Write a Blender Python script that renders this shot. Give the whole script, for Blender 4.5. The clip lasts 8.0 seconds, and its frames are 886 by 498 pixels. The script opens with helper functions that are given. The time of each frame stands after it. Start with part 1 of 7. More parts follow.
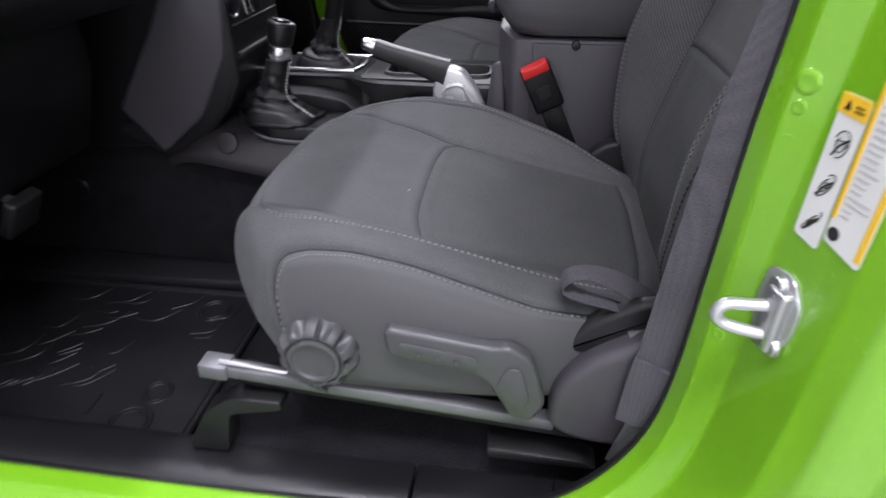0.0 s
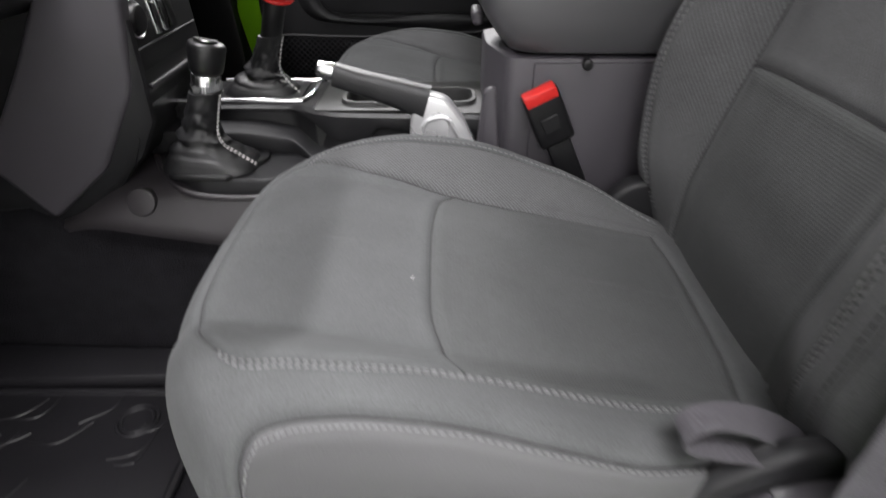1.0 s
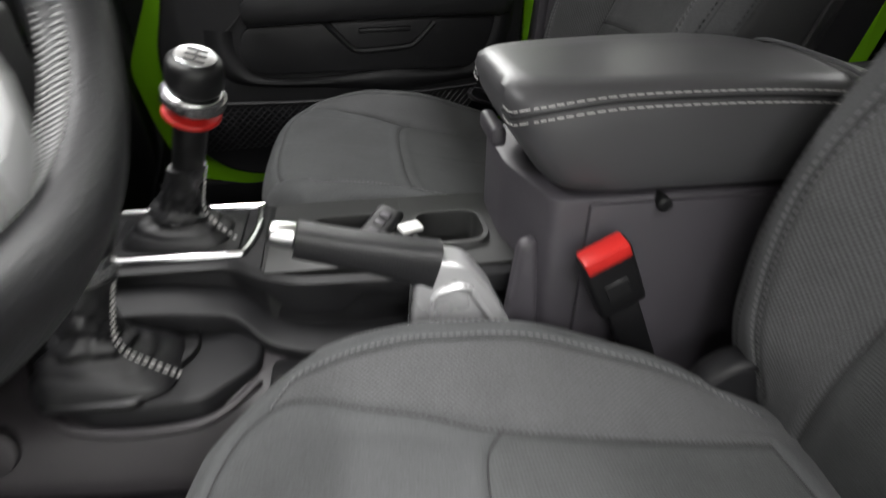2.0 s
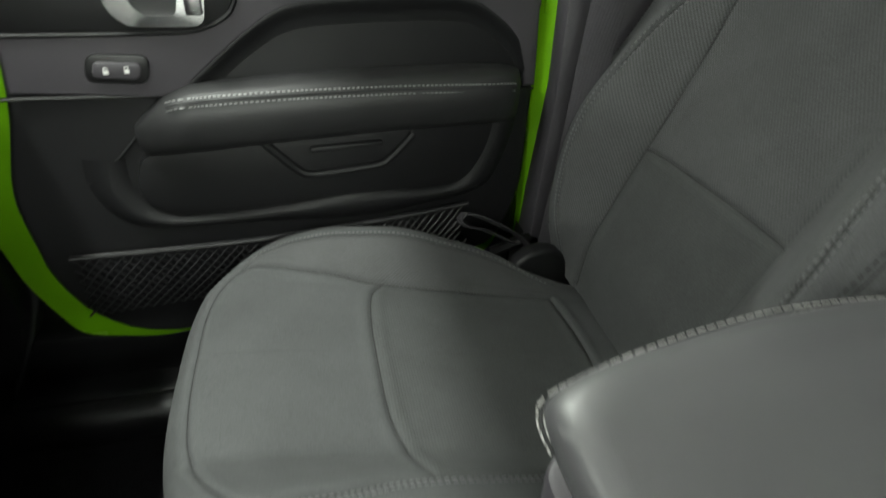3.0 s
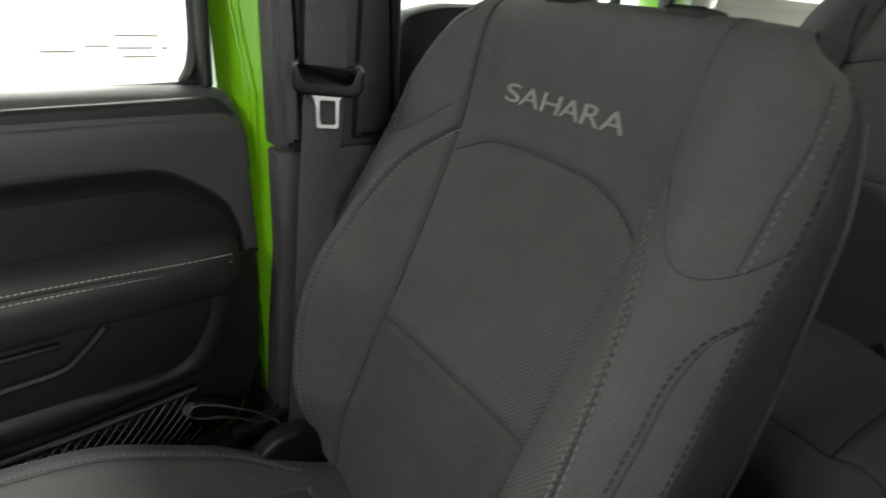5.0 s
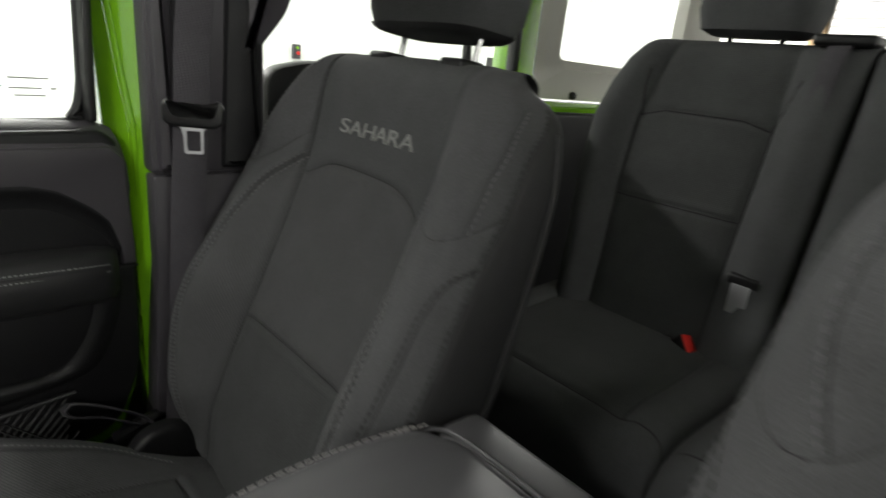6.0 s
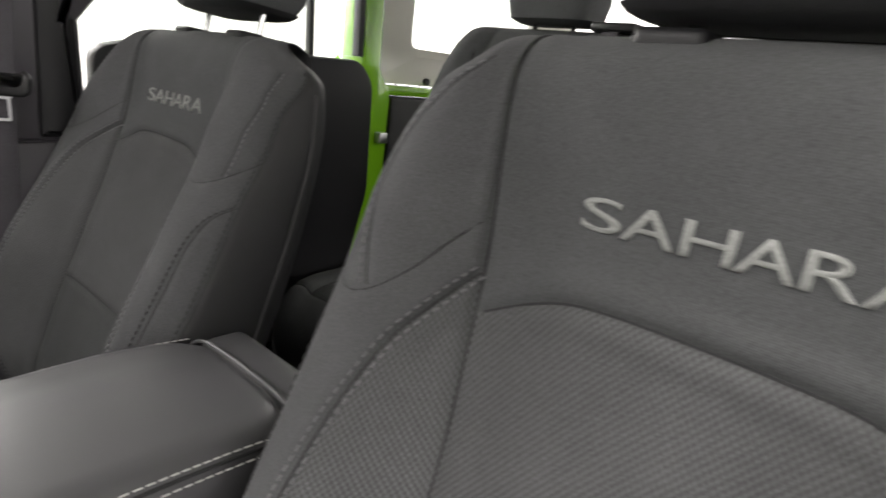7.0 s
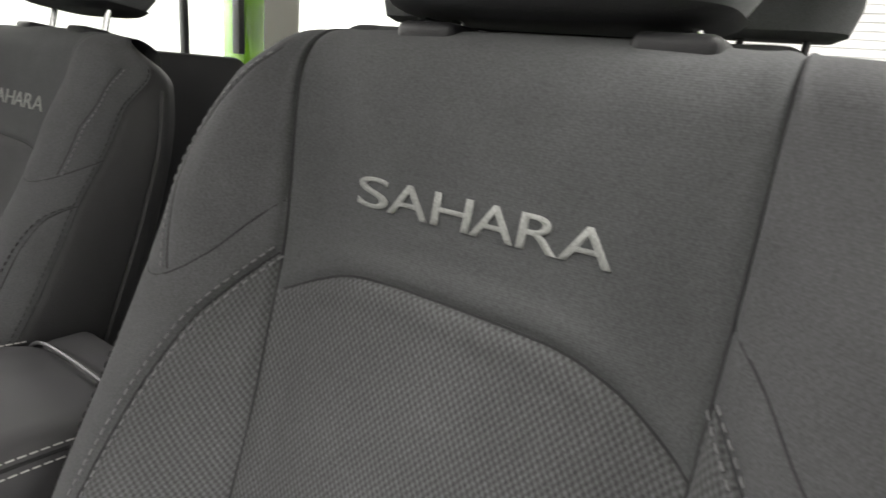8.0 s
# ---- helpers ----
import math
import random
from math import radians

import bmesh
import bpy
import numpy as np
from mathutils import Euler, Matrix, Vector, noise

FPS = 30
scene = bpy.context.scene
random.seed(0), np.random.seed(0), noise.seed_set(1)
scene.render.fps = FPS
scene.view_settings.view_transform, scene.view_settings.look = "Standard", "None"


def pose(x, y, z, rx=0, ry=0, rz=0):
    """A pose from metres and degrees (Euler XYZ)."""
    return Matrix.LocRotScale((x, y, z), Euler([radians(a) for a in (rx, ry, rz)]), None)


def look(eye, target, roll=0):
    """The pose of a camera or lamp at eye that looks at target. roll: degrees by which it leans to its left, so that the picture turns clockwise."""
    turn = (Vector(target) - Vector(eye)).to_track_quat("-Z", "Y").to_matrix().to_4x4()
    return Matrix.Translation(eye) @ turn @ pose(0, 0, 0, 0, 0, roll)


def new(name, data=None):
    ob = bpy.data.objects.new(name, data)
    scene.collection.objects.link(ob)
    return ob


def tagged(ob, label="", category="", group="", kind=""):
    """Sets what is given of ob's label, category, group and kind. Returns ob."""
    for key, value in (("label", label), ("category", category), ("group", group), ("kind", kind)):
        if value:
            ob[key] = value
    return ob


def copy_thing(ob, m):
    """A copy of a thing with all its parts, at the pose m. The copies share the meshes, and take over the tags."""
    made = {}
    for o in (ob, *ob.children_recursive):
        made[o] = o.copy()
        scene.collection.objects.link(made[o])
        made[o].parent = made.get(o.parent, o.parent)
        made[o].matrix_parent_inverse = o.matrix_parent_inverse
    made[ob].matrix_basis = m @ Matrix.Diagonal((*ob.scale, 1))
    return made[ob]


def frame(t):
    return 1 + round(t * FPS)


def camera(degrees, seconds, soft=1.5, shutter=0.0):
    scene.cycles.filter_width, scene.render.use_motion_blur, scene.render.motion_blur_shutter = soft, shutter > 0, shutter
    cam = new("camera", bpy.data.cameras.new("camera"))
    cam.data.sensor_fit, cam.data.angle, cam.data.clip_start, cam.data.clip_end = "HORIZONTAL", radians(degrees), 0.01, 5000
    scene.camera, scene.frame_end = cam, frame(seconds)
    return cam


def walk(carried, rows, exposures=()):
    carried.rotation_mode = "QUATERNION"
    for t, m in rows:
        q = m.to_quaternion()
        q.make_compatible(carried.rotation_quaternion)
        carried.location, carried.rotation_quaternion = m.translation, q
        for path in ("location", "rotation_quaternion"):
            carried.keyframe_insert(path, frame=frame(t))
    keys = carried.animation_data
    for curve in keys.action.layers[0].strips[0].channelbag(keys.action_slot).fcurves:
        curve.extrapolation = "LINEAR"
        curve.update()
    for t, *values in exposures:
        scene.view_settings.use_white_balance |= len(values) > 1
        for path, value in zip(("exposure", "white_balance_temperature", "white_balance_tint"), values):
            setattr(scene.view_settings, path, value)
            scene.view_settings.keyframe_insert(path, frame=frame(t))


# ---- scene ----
cam = camera(74.85, 8.0, soft=1.5, shutter=0.5)
PATH = [
    (0, (0.114, -1.146, 0.777), (-0.118, 0.522, -0.301), -0.4),
    (0.5, (0.067, -1.025, 0.733), (-0.004, 0.66, -0.342), -0.0),
    (1, (0.001, -0.918, 0.747), (0.003, 0.773, -0.321), 0.1),
    (1.5, (-0.083, -0.754, 0.785), (0.013, 0.937, -0.279), -0.1),
    (2, (-0.086, -0.569, 0.797), (0.169, 1.104, -0.269), 0.4),
    (2.2, (-0.072, -0.465, 0.8), (0.228, 1.198, -0.27), 1.0),
    (3.3, (-0.067, -0.065, 0.903), (0.382, 1.562, -0.171), 2.5),
    (3.5, (-0.063, -0.029, 0.892), (0.425, 1.609, -0.147), 2.5),
    (4, (-0.014, 0.0, 0.889), (0.58, 1.632, -0.103), 2.7),
    (4.5, (0.053, 0.003, 0.95), (0.867, 1.572, 0.014), 3.7),
    (4.7, (0.06, -0.003, 0.972), (0.997, 1.517, 0.07), 4.5),
    (5.8, (0.082, -0.179, 0.973), (1.31, 1.267, 0.342), 5.8),
    (6, (0.067, -0.243, 0.965), (1.344, 1.171, 0.359), 6.1),
    (6.5, (0.101, -0.383, 0.944), (1.447, 0.971, 0.347), 6.6),
    (7, (0.123, -0.47, 0.949), (1.581, 0.77, 0.369), 6.6),
    (7.5, (0.145, -0.525, 0.957), (1.696, 0.605, 0.395), 6.5),
    (8, (0.154, -0.563, 0.953), (1.769, 0.478, 0.398), 6.2),
]
EXPOSURES = [(0.0, -0.44, 5950, 20), (0.5, -0.20, 6350, 12), (1.0, 0.0, 6350, 14), (1.5, 0.1, 6450, 11), (2.0, -0.15, 6400, 11), (2.4, 0.0, 6450, 4), (3.4, 0.65, 6500, -3), (4.5, 0.6, 6600, 0), (5.8, -0.25, 6550, 5), (6.5, 0.30, 6650, 12), (7.2, 0.45, 6600, 13), (8.0, 0.34, 6600, 11)]
walk(cam, [(t, look(eye, target, roll)) for t, eye, target, roll in PATH], EXPOSURES)

# ---- light: a white workshop with added lamps out of view ----
world = bpy.data.worlds.new("world")
scene.world = world
world.use_nodes = True
world.node_tree.nodes["Background"].inputs[0].default_value = (0.8, 0.9, 1.0, 1)
world.node_tree.nodes["Background"].inputs[1].default_value = 0.03
# None is in view; most are added where the cabin rendered too dark.
LAMPS = [(0.5, -1.6, 155, 0), (2.6, -4.6, 70, 0), (-2.2, -4.6, 50, 0), (0.3, -4.6, 160, 0), (-0.4, 4.2, 280, 0), (1.8, 4.2, 55, 0), (5.4, 3.0, 200, 0), (-0.72, 0.2, 88, 90), (-2.3, 0.4, 85, 90), (4.6, -2.4, 50, 0)]
for lx, ly, watts, turn in LAMPS:
    lamp = bpy.data.lights.new("unseen_lamp", "AREA")
    lamp.shape, lamp.size, lamp.size_y, lamp.energy = "RECTANGLE", 1.8, 0.14 if turn else 0.35, watts
    lamp.color = (1.0, 0.985, 0.96)
    ob = new("unseen_lamp", lamp)
    ob.matrix_world = pose(lx, ly, 2.72, 0, 0, turn)


# ---- materials ----
def material(name, colour, rough=0.6, metal=0.0, scale=60.0, vary=0.15, bump=0.15, bump_scale=400.0, coat=0.0, sheen=0.0, island=0.0, dist=0.001, spec=0.5):
    """A painted, moulded or cast surface: stains at one scale, grain at another."""
    m = bpy.data.materials.new(name)
    m.use_nodes = True
    nt = m.node_tree
    b = nt.nodes["Principled BSDF"]
    tc = nt.nodes.new("ShaderNodeTexCoord")
    n1 = nt.nodes.new("ShaderNodeTexNoise")
    n1.inputs["Scale"].default_value = scale / 10
    n1.inputs["Detail"].default_value = 5
    n2 = nt.nodes.new("ShaderNodeTexNoise")
    n2.inputs["Scale"].default_value = bump_scale
    n2.inputs["Detail"].default_value = 3
    nt.links.new(tc.outputs["Object"], n1.inputs["Vector"])
    nt.links.new(tc.outputs["Object"], n2.inputs["Vector"])
    mix = nt.nodes.new("ShaderNodeMix")
    mix.data_type = "RGBA"
    mix.inputs["A"].default_value = (*[c * (1 - vary) for c in colour], 1)
    mix.inputs["B"].default_value = (*[min(1, c * (1 + vary)) for c in colour], 1)
    nt.links.new(n1.outputs["Fac"], mix.inputs["Factor"])
    nt.links.new(mix.outputs["Result"], b.inputs["Base Color"])
    ramp = nt.nodes.new("ShaderNodeMapRange")
    ramp.inputs["To Min"].default_value = max(0.02, rough - 0.08)
    ramp.inputs["To Max"].default_value = min(1, rough + 0.08)
    nt.links.new(n1.outputs["Fac"], ramp.inputs["Value"])
    nt.links.new(ramp.outputs["Result"], b.inputs["Roughness"])
    b.inputs["Metallic"].default_value = metal
    b.inputs["Specular IOR Level"].default_value = spec
    b.inputs["Coat Weight"].default_value = coat
    b.inputs["Coat Roughness"].default_value = 0.06
    b.inputs["Sheen Weight"].default_value = sheen
    if bump:
        bp = nt.nodes.new("ShaderNodeBump")
        bp.inputs["Strength"].default_value = bump
        bp.inputs["Distance"].default_value = dist
        nt.links.new(n2.outputs["Fac"], bp.inputs["Height"])
        nt.links.new(bp.outputs["Normal"], b.inputs["Normal"])
    return m


def woven(name, colour, pitch=0.0022, depth=0.5, rough=0.9, sheen=0.03, dots=False, vary=0.3, contrast=0.35):
    """A cloth of fine threads: two crossing waves in object space, with fluff and faded areas."""
    m = bpy.data.materials.new(name)
    m.use_nodes = True
    nt = m.node_tree
    b = nt.nodes["Principled BSDF"]
    tc = nt.nodes.new("ShaderNodeTexCoord")
    sep = nt.nodes.new("ShaderNodeSeparateXYZ")
    nt.links.new(tc.outputs["UV"], sep.inputs[0])

    def wave(sock, p, phase=0.0):
        mul = nt.nodes.new("ShaderNodeMath")
        mul.operation = "MULTIPLY_ADD"
        mul.inputs[1].default_value = 2 * math.pi / p
        mul.inputs[2].default_value = phase
        nt.links.new(sock, mul.inputs[0])
        s = nt.nodes.new("ShaderNodeMath")
        s.operation = "SINE"
        nt.links.new(mul.outputs[0], s.inputs[0])
        return s.outputs[0]

    def combine(op, a, c):
        s = nt.nodes.new("ShaderNodeMath")
        s.operation = op
        nt.links.new(a, s.inputs[0])
        if isinstance(c, float):
            s.inputs[1].default_value = c
        else:
            nt.links.new(c, s.inputs[1])
        return s.outputs[0]

    u, v = sep.outputs[0], sep.outputs[1]
    if dots:
        h = combine("MULTIPLY", wave(u, pitch * 1.2), wave(v, pitch))
    else:
        h = combine("MULTIPLY", combine("ADD", wave(u, pitch), wave(v, pitch * 0.8)), 0.5)
    n1 = nt.nodes.new("ShaderNodeTexNoise")
    n1.inputs["Scale"].default_value = 9
    n1.inputs["Detail"].default_value = 6
    n1.inputs["Roughness"].default_value = 0.65
    nt.links.new(tc.outputs["Object"], n1.inputs["Vector"])
    n2 = nt.nodes.new("ShaderNodeTexNoise")
    n2.inputs["Scale"].default_value = 700
    nt.links.new(tc.outputs["Object"], n2.inputs["Vector"])
    mix = nt.nodes.new("ShaderNodeMix")
    mix.data_type = "RGBA"
    mix.inputs["A"].default_value = (*[c * (1 - vary) for c in colour], 1)
    mix.inputs["B"].default_value = (*[c * (1 + vary) for c in colour], 1)
    nt.links.new(n1.outputs["Fac"], mix.inputs["Factor"])
    rng = nt.nodes.new("ShaderNodeMapRange")
    rng.inputs["From Min"].default_value = -1
    rng.inputs["To Min"].default_value = 1 - contrast
    rng.inputs["To Max"].default_value = 1 + contrast
    nt.links.new(h, rng.inputs["Value"])
    fleck = nt.nodes.new("ShaderNodeMapRange")
    fleck.inputs["From Min"].default_value = 0.3
    fleck.inputs["From Max"].default_value = 0.7
    fleck.inputs["To Min"].default_value = 0.80
    fleck.inputs["To Max"].default_value = 1.20
    nt.links.new(n2.outputs["Fac"], fleck.inputs["Value"])
    mul = nt.nodes.new("ShaderNodeVectorMath")
    mul.operation = "SCALE"
    nt.links.new(mix.outputs["Result"], mul.inputs[0])
    nt.links.new(combine("MULTIPLY", rng.outputs["Result"], fleck.outputs["Result"]), mul.inputs["Scale"])
    nt.links.new(mul.outputs[0], b.inputs["Base Color"])
    b.inputs["Roughness"].default_value = rough
    b.inputs["Specular IOR Level"].default_value = 0.2
    b.inputs["Sheen Weight"].default_value = sheen
    b.inputs["Sheen Roughness"].default_value = 0.4
    tot = combine("ADD", combine("MULTIPLY", h, 0.7), combine("MULTIPLY", n2.outputs["Fac"], 0.6))
    bp = nt.nodes.new("ShaderNodeBump")
    bp.inputs["Strength"].default_value = depth
    bp.inputs["Distance"].default_value = 0.0006
    nt.links.new(tot, bp.inputs["Height"])
    nt.links.new(bp.outputs["Normal"], b.inputs["Normal"])
    return m


CLOTH = (0.064, 0.066, 0.067)
M = {
    "cloth": woven("smooth_cloth", CLOTH, 0.0013, 0.15, contrast=0.03),
    "insert": woven("ribbed_insert_cloth", (0.056, 0.058, 0.058), 0.0036, 0.35, contrast=0.10),
    "mesh": woven("knitted_mesh_cloth", (0.066, 0.067, 0.068), 0.0048, 0.4, dots=True, contrast=0.42),
    "bolster": woven("bolster_cloth", (0.068, 0.069, 0.071), 0.0014, 0.15, contrast=0.03),
    "side": material("seat_side_cloth", (0.058, 0.058, 0.060), 0.75, vary=0.1, bump=0.3, bump_scale=600),
    "darkside": material("dark_leatherette", (0.014, 0.014, 0.015), 0.6, vary=0.1, bump=0.3, bump_scale=600),
    "thread": material("grey_thread", (0.135, 0.135, 0.138), 0.8, vary=0.1, bump=0),
    "arm_thread": material("light_grey_thread", (0.30, 0.30, 0.30), 0.8, vary=0.1, bump=0),
    "white_thread": material("pale_thread", (0.50, 0.49, 0.48), 0.8, vary=0.1, bump=0),
    "letter": woven("letter_thread", (0.24, 0.245, 0.235), 0.0008, 0.4, contrast=0.05),
    "seam": material("seam_thread", (0.020, 0.020, 0.021), 0.9, bump=0),
    "plastic": material("dark_grained_plastic", (0.0105, 0.0105, 0.0115), 0.5, vary=0.2, bump=0.35, bump_scale=900, dist=0.0006, spec=0.3),
    "grey_plastic": material("charcoal_grained_plastic", (0.048, 0.044, 0.051), 0.5, vary=0.12, bump=0.35, bump_scale=1000, dist=0.0006),
    "shield": material("seat_shield_plastic", (0.055, 0.055, 0.058), 0.45, vary=0.1, bump=0.25, bump_scale=1000, dist=0.0005),
    "black": material("black_plastic", (0.006, 0.006, 0.0066), 0.42, vary=0.2, bump=0.15, bump_scale=800, dist=0.0005),
    # console charcoal, darkened to stand for the shade under the dash
    "floor_trim": material("shade_darkened_floor_trim", (0.023, 0.0205, 0.0225), 0.45, vary=0.15, bump=0.35, bump_scale=1000, dist=0.0006),
    "tray": material("tray_plastic", (0.015, 0.0155, 0.015), 0.55, vary=0.12, bump=0.2, bump_scale=900, dist=0.0004),
    "piano": material("gloss_black_plastic", (0.006, 0.006, 0.007), 0.12, vary=0.1, bump=0),
    "arm_trim": material("black_soft_trim", (0.018, 0.018, 0.019), 0.52, vary=0.1, bump=0.3, bump_scale=700, dist=0.0005),
    "leather": material("black_soft_leather", (0.011, 0.011, 0.012), 0.44, vary=0.2, bump=0.5, bump_scale=450, dist=0.0008),
    "lid": material("padded_leatherette", (0.070, 0.069, 0.073), 0.42, vary=0.08, bump=0.3, bump_scale=700, dist=0.0005),
    "carpet": material("black_carpet", (0.0125, 0.0120, 0.0140), 0.98, vary=0.6, scale=300, bump=1.0, bump_scale=420, dist=0.006, sheen=0.0, spec=0.1),
    "rubber": material("rubber_mat", (0.0105, 0.0100, 0.0115), 0.42, vary=0.4, scale=80, bump=0.3, bump_scale=120, dist=0.001, spec=0.4),
    "seal": material("rubber_seal", (0.007, 0.007, 0.0075), 0.5, bump=0.1),
    "green": material("green_paint", (0.165, 0.41, 0.009), 0.25, vary=0.03, bump=0.02, bump_scale=600, coat=1.0),
    "chrome": material("satin_chrome", (0.75, 0.75, 0.76), 0.22, 1.0, vary=0.05, bump=0),
    "steel": material("zinc_steel", (0.55, 0.55, 0.56), 0.35, 1.0, vary=0.15, bump=0.15, bump_scale=200),
    "darksteel": material("rail_steel", (0.15, 0.15, 0.16), 0.42, 0.5, vary=0.25, bump=0.1),
    "plated": material("plated_steel", (0.58, 0.58, 0.60), 0.3, 0.75, vary=0.05, bump=0),
    "silver": material("silver_paint", (0.66, 0.66, 0.67), 0.28, 0.6, vary=0.06, bump=0.05),
    "red": material("red_plastic", (0.55, 0.022, 0.018), 0.35, vary=0.05, bump=0.05),
    "webbing": woven("belt_webbing", (0.054, 0.051, 0.057), 0.0026, 0.5, rough=0.7, contrast=0.12),
    "grey_webbing": woven("grey_belt_webbing", (0.080, 0.076, 0.086), 0.0026, 0.5, rough=0.7, contrast=0.12),
    "label_white": material("label_paper", (0.72, 0.72, 0.70), 0.4, vary=0.04, bump=0),
    "label_yellow": material("label_yellow", (0.85, 0.52, 0.02), 0.4, vary=0.04, bump=0),
    "faint_ink": material("faded_print", (0.42, 0.42, 0.43), 0.5, vary=0.2, bump=0),
    "ink": material("printing_ink", (0.02, 0.02, 0.02), 0.5, bump=0),
    "headliner": material("pale_hardtop_lining", (0.55, 0.54, 0.50), 0.8, vary=0.06, bump=0.3, bump_scale=300),
    "wall": material("white_wall_paint", (0.86, 0.86, 0.85), 0.6, vary=0.03, scale=8, bump=0.05),
    "concrete": material("sealed_concrete", (0.26, 0.26, 0.255), 0.35, vary=0.15, scale=12, bump=0.1, bump_scale=80),
    "tan": material("tan_wood_trim", (0.45, 0.30, 0.16), 0.6, vary=0.15, scale=40),
}


def glass(name, tint=(1, 1, 1)):
    m = bpy.data.materials.new(name)
    m.use_nodes = True
    nt = m.node_tree
    nt.nodes.remove(nt.nodes["Principled BSDF"])
    t = nt.nodes.new("ShaderNodeBsdfTransparent")
    t.inputs[0].default_value = (*tint, 1)
    g = nt.nodes.new("ShaderNodeBsdfGlossy")
    g.inputs["Roughness"].default_value = 0.02
    mix = nt.nodes.new("ShaderNodeMixShader")
    lw = nt.nodes.new("ShaderNodeLayerWeight")
    lw.inputs[0].default_value = 0.5
    pw = nt.nodes.new("ShaderNodeMath")
    pw.operation = "POWER"
    pw.inputs[1].default_value = 4.0
    fr = nt.nodes.new("ShaderNodeMath")
    fr.operation = "MULTIPLY_ADD"
    fr.inputs[1].default_value = 0.5
    fr.inputs[2].default_value = 0.03
    nt.links.new(lw.outputs["Facing"], pw.inputs[0])
    nt.links.new(pw.outputs[0], fr.inputs[0])
    nt.links.new(fr.outputs[0], mix.inputs[0])
    nt.links.new(t.outputs[0], mix.inputs[1])
    nt.links.new(g.outputs[0], mix.inputs[2])
    nt.links.new(mix.outputs[0], nt.nodes["Material Output"].inputs[0])
    return m


M["glass"] = glass("window_glass", (0.93, 0.96, 0.93))


def glow(name, colour, strength):
    m = bpy.data.materials.new(name)
    m.use_nodes = True
    b = m.node_tree.nodes["Principled BSDF"]
    b.inputs["Emission Color"].default_value = (*colour, 1)
    b.inputs["Emission Strength"].default_value = strength
    return m


M["tube"] = glow("lamp_diffuser", (1.0, 0.98, 0.95), 9.0)


# ---- building helpers ----
def mesh_object(name, bm, mat, smooth=True, sharp=40):
    bmesh.ops.recalc_face_normals(bm, faces=bm.faces)
    me = bpy.data.meshes.new(name)
    if smooth:
        for f in bm.faces:
            f.smooth = True
        for e in bm.edges:
            if len(e.link_faces) == 2 and e.calc_face_angle(0) > radians(sharp):
                e.smooth = False
    bm.to_mesh(me)
    bm.free()
    me.materials.append(M[mat])
    return new(name, me)


def part(name, bm, mat, parent, label="", smooth=True, sharp=40):
    """One mesh object under a thing; the mesh is written in the thing's own coordinates."""
    ob = mesh_object(name, bm, mat, smooth, sharp)
    ob.parent = parent
    if label:
        tagged(ob, label)
    return ob


def thing(name, at, label, category, group="", kind=""):
    ob = new(name)
    ob.empty_display_size = 0.05
    ob.location = at
    return tagged(ob, label, category, group, kind)


def solid(name, bm, mat, label, category, group="", kind="", smooth=True):
    return tagged(mesh_object(name, bm, mat, smooth), label, category, group, kind)


def rbox(bm, x0, x1, y0, y1, z0, z1, r=0.004, seg=2, m=None):
    """A box with rounded edges."""
    made = bmesh.ops.create_cube(bm, size=1)["verts"]
    c = Vector(((x0 + x1) / 2, (y0 + y1) / 2, (z0 + z1) / 2))
    for v in made:
        v.co = Vector((v.co.x * (x1 - x0), v.co.y * (y1 - y0), v.co.z * (z1 - z0))) + c
        if m is not None:
            v.co = m @ v.co
    if r > 0:
        edges = list({e for v in made for e in v.link_edges})
        bmesh.ops.bevel(bm, geom=edges, offset=r, segments=seg, affect="EDGES", profile=0.5)
    return bm


def cyl(bm, p0, p1, r0, r1=None, seg=24, bevel=0.0):
    r1 = r0 if r1 is None else r1
    p0, p1 = Vector(p0), Vector(p1)
    d = p1 - p0
    m = Matrix.Translation((p0 + p1) / 2) @ d.to_track_quat("Z", "Y").to_matrix().to_4x4()
    made = bmesh.ops.create_cone(bm, cap_ends=True, segments=seg, radius1=r0, radius2=r1, depth=d.length, matrix=m)["verts"]
    if bevel:
        edges = [e for e in {e for v in made for e in v.link_edges} if any(len(f.verts) > 4 for f in e.link_faces)]
        bmesh.ops.bevel(bm, geom=edges, offset=bevel, segments=3, affect="EDGES", profile=0.5)
    return bm


def spline(points, step=0.01):
    """A smooth line through the points, resampled."""
    p = [Vector(q) for q in points]
    if len(p) < 3:
        n = max(1, int((p[1] - p[0]).length / step))
        return [p[0].lerp(p[1], i / n) for i in range(n + 1)]
    out = []
    for i in range(len(p) - 1):
        a, b, c, d = p[max(i - 1, 0)], p[i], p[i + 1], p[min(i + 2, len(p) - 1)]
        n = max(2, int((c - b).length / step))
        for k in range(n):
            t = k / n
            out.append(0.5 * ((2 * b) + (c - a) * t + (2 * a - 5 * b + 4 * c - d) * t * t + (3 * b - a - 3 * c + d) * t**3))
    return out + [p[-1]]


def ring_frames(line):
    frames = []
    up = Vector((0, 0, 1))
    for i, q in enumerate(line):
        d = (line[min(i + 1, len(line) - 1)] - line[max(i - 1, 0)]).normalized()
        if abs(d.dot(up)) > 0.95:
            up = Vector((1, 0, 0)) if not frames else frames[-1][1]
        s = d.cross(up).normalized()
        n = s.cross(d).normalized()
        frames.append((s, n))
        up = n
    return frames


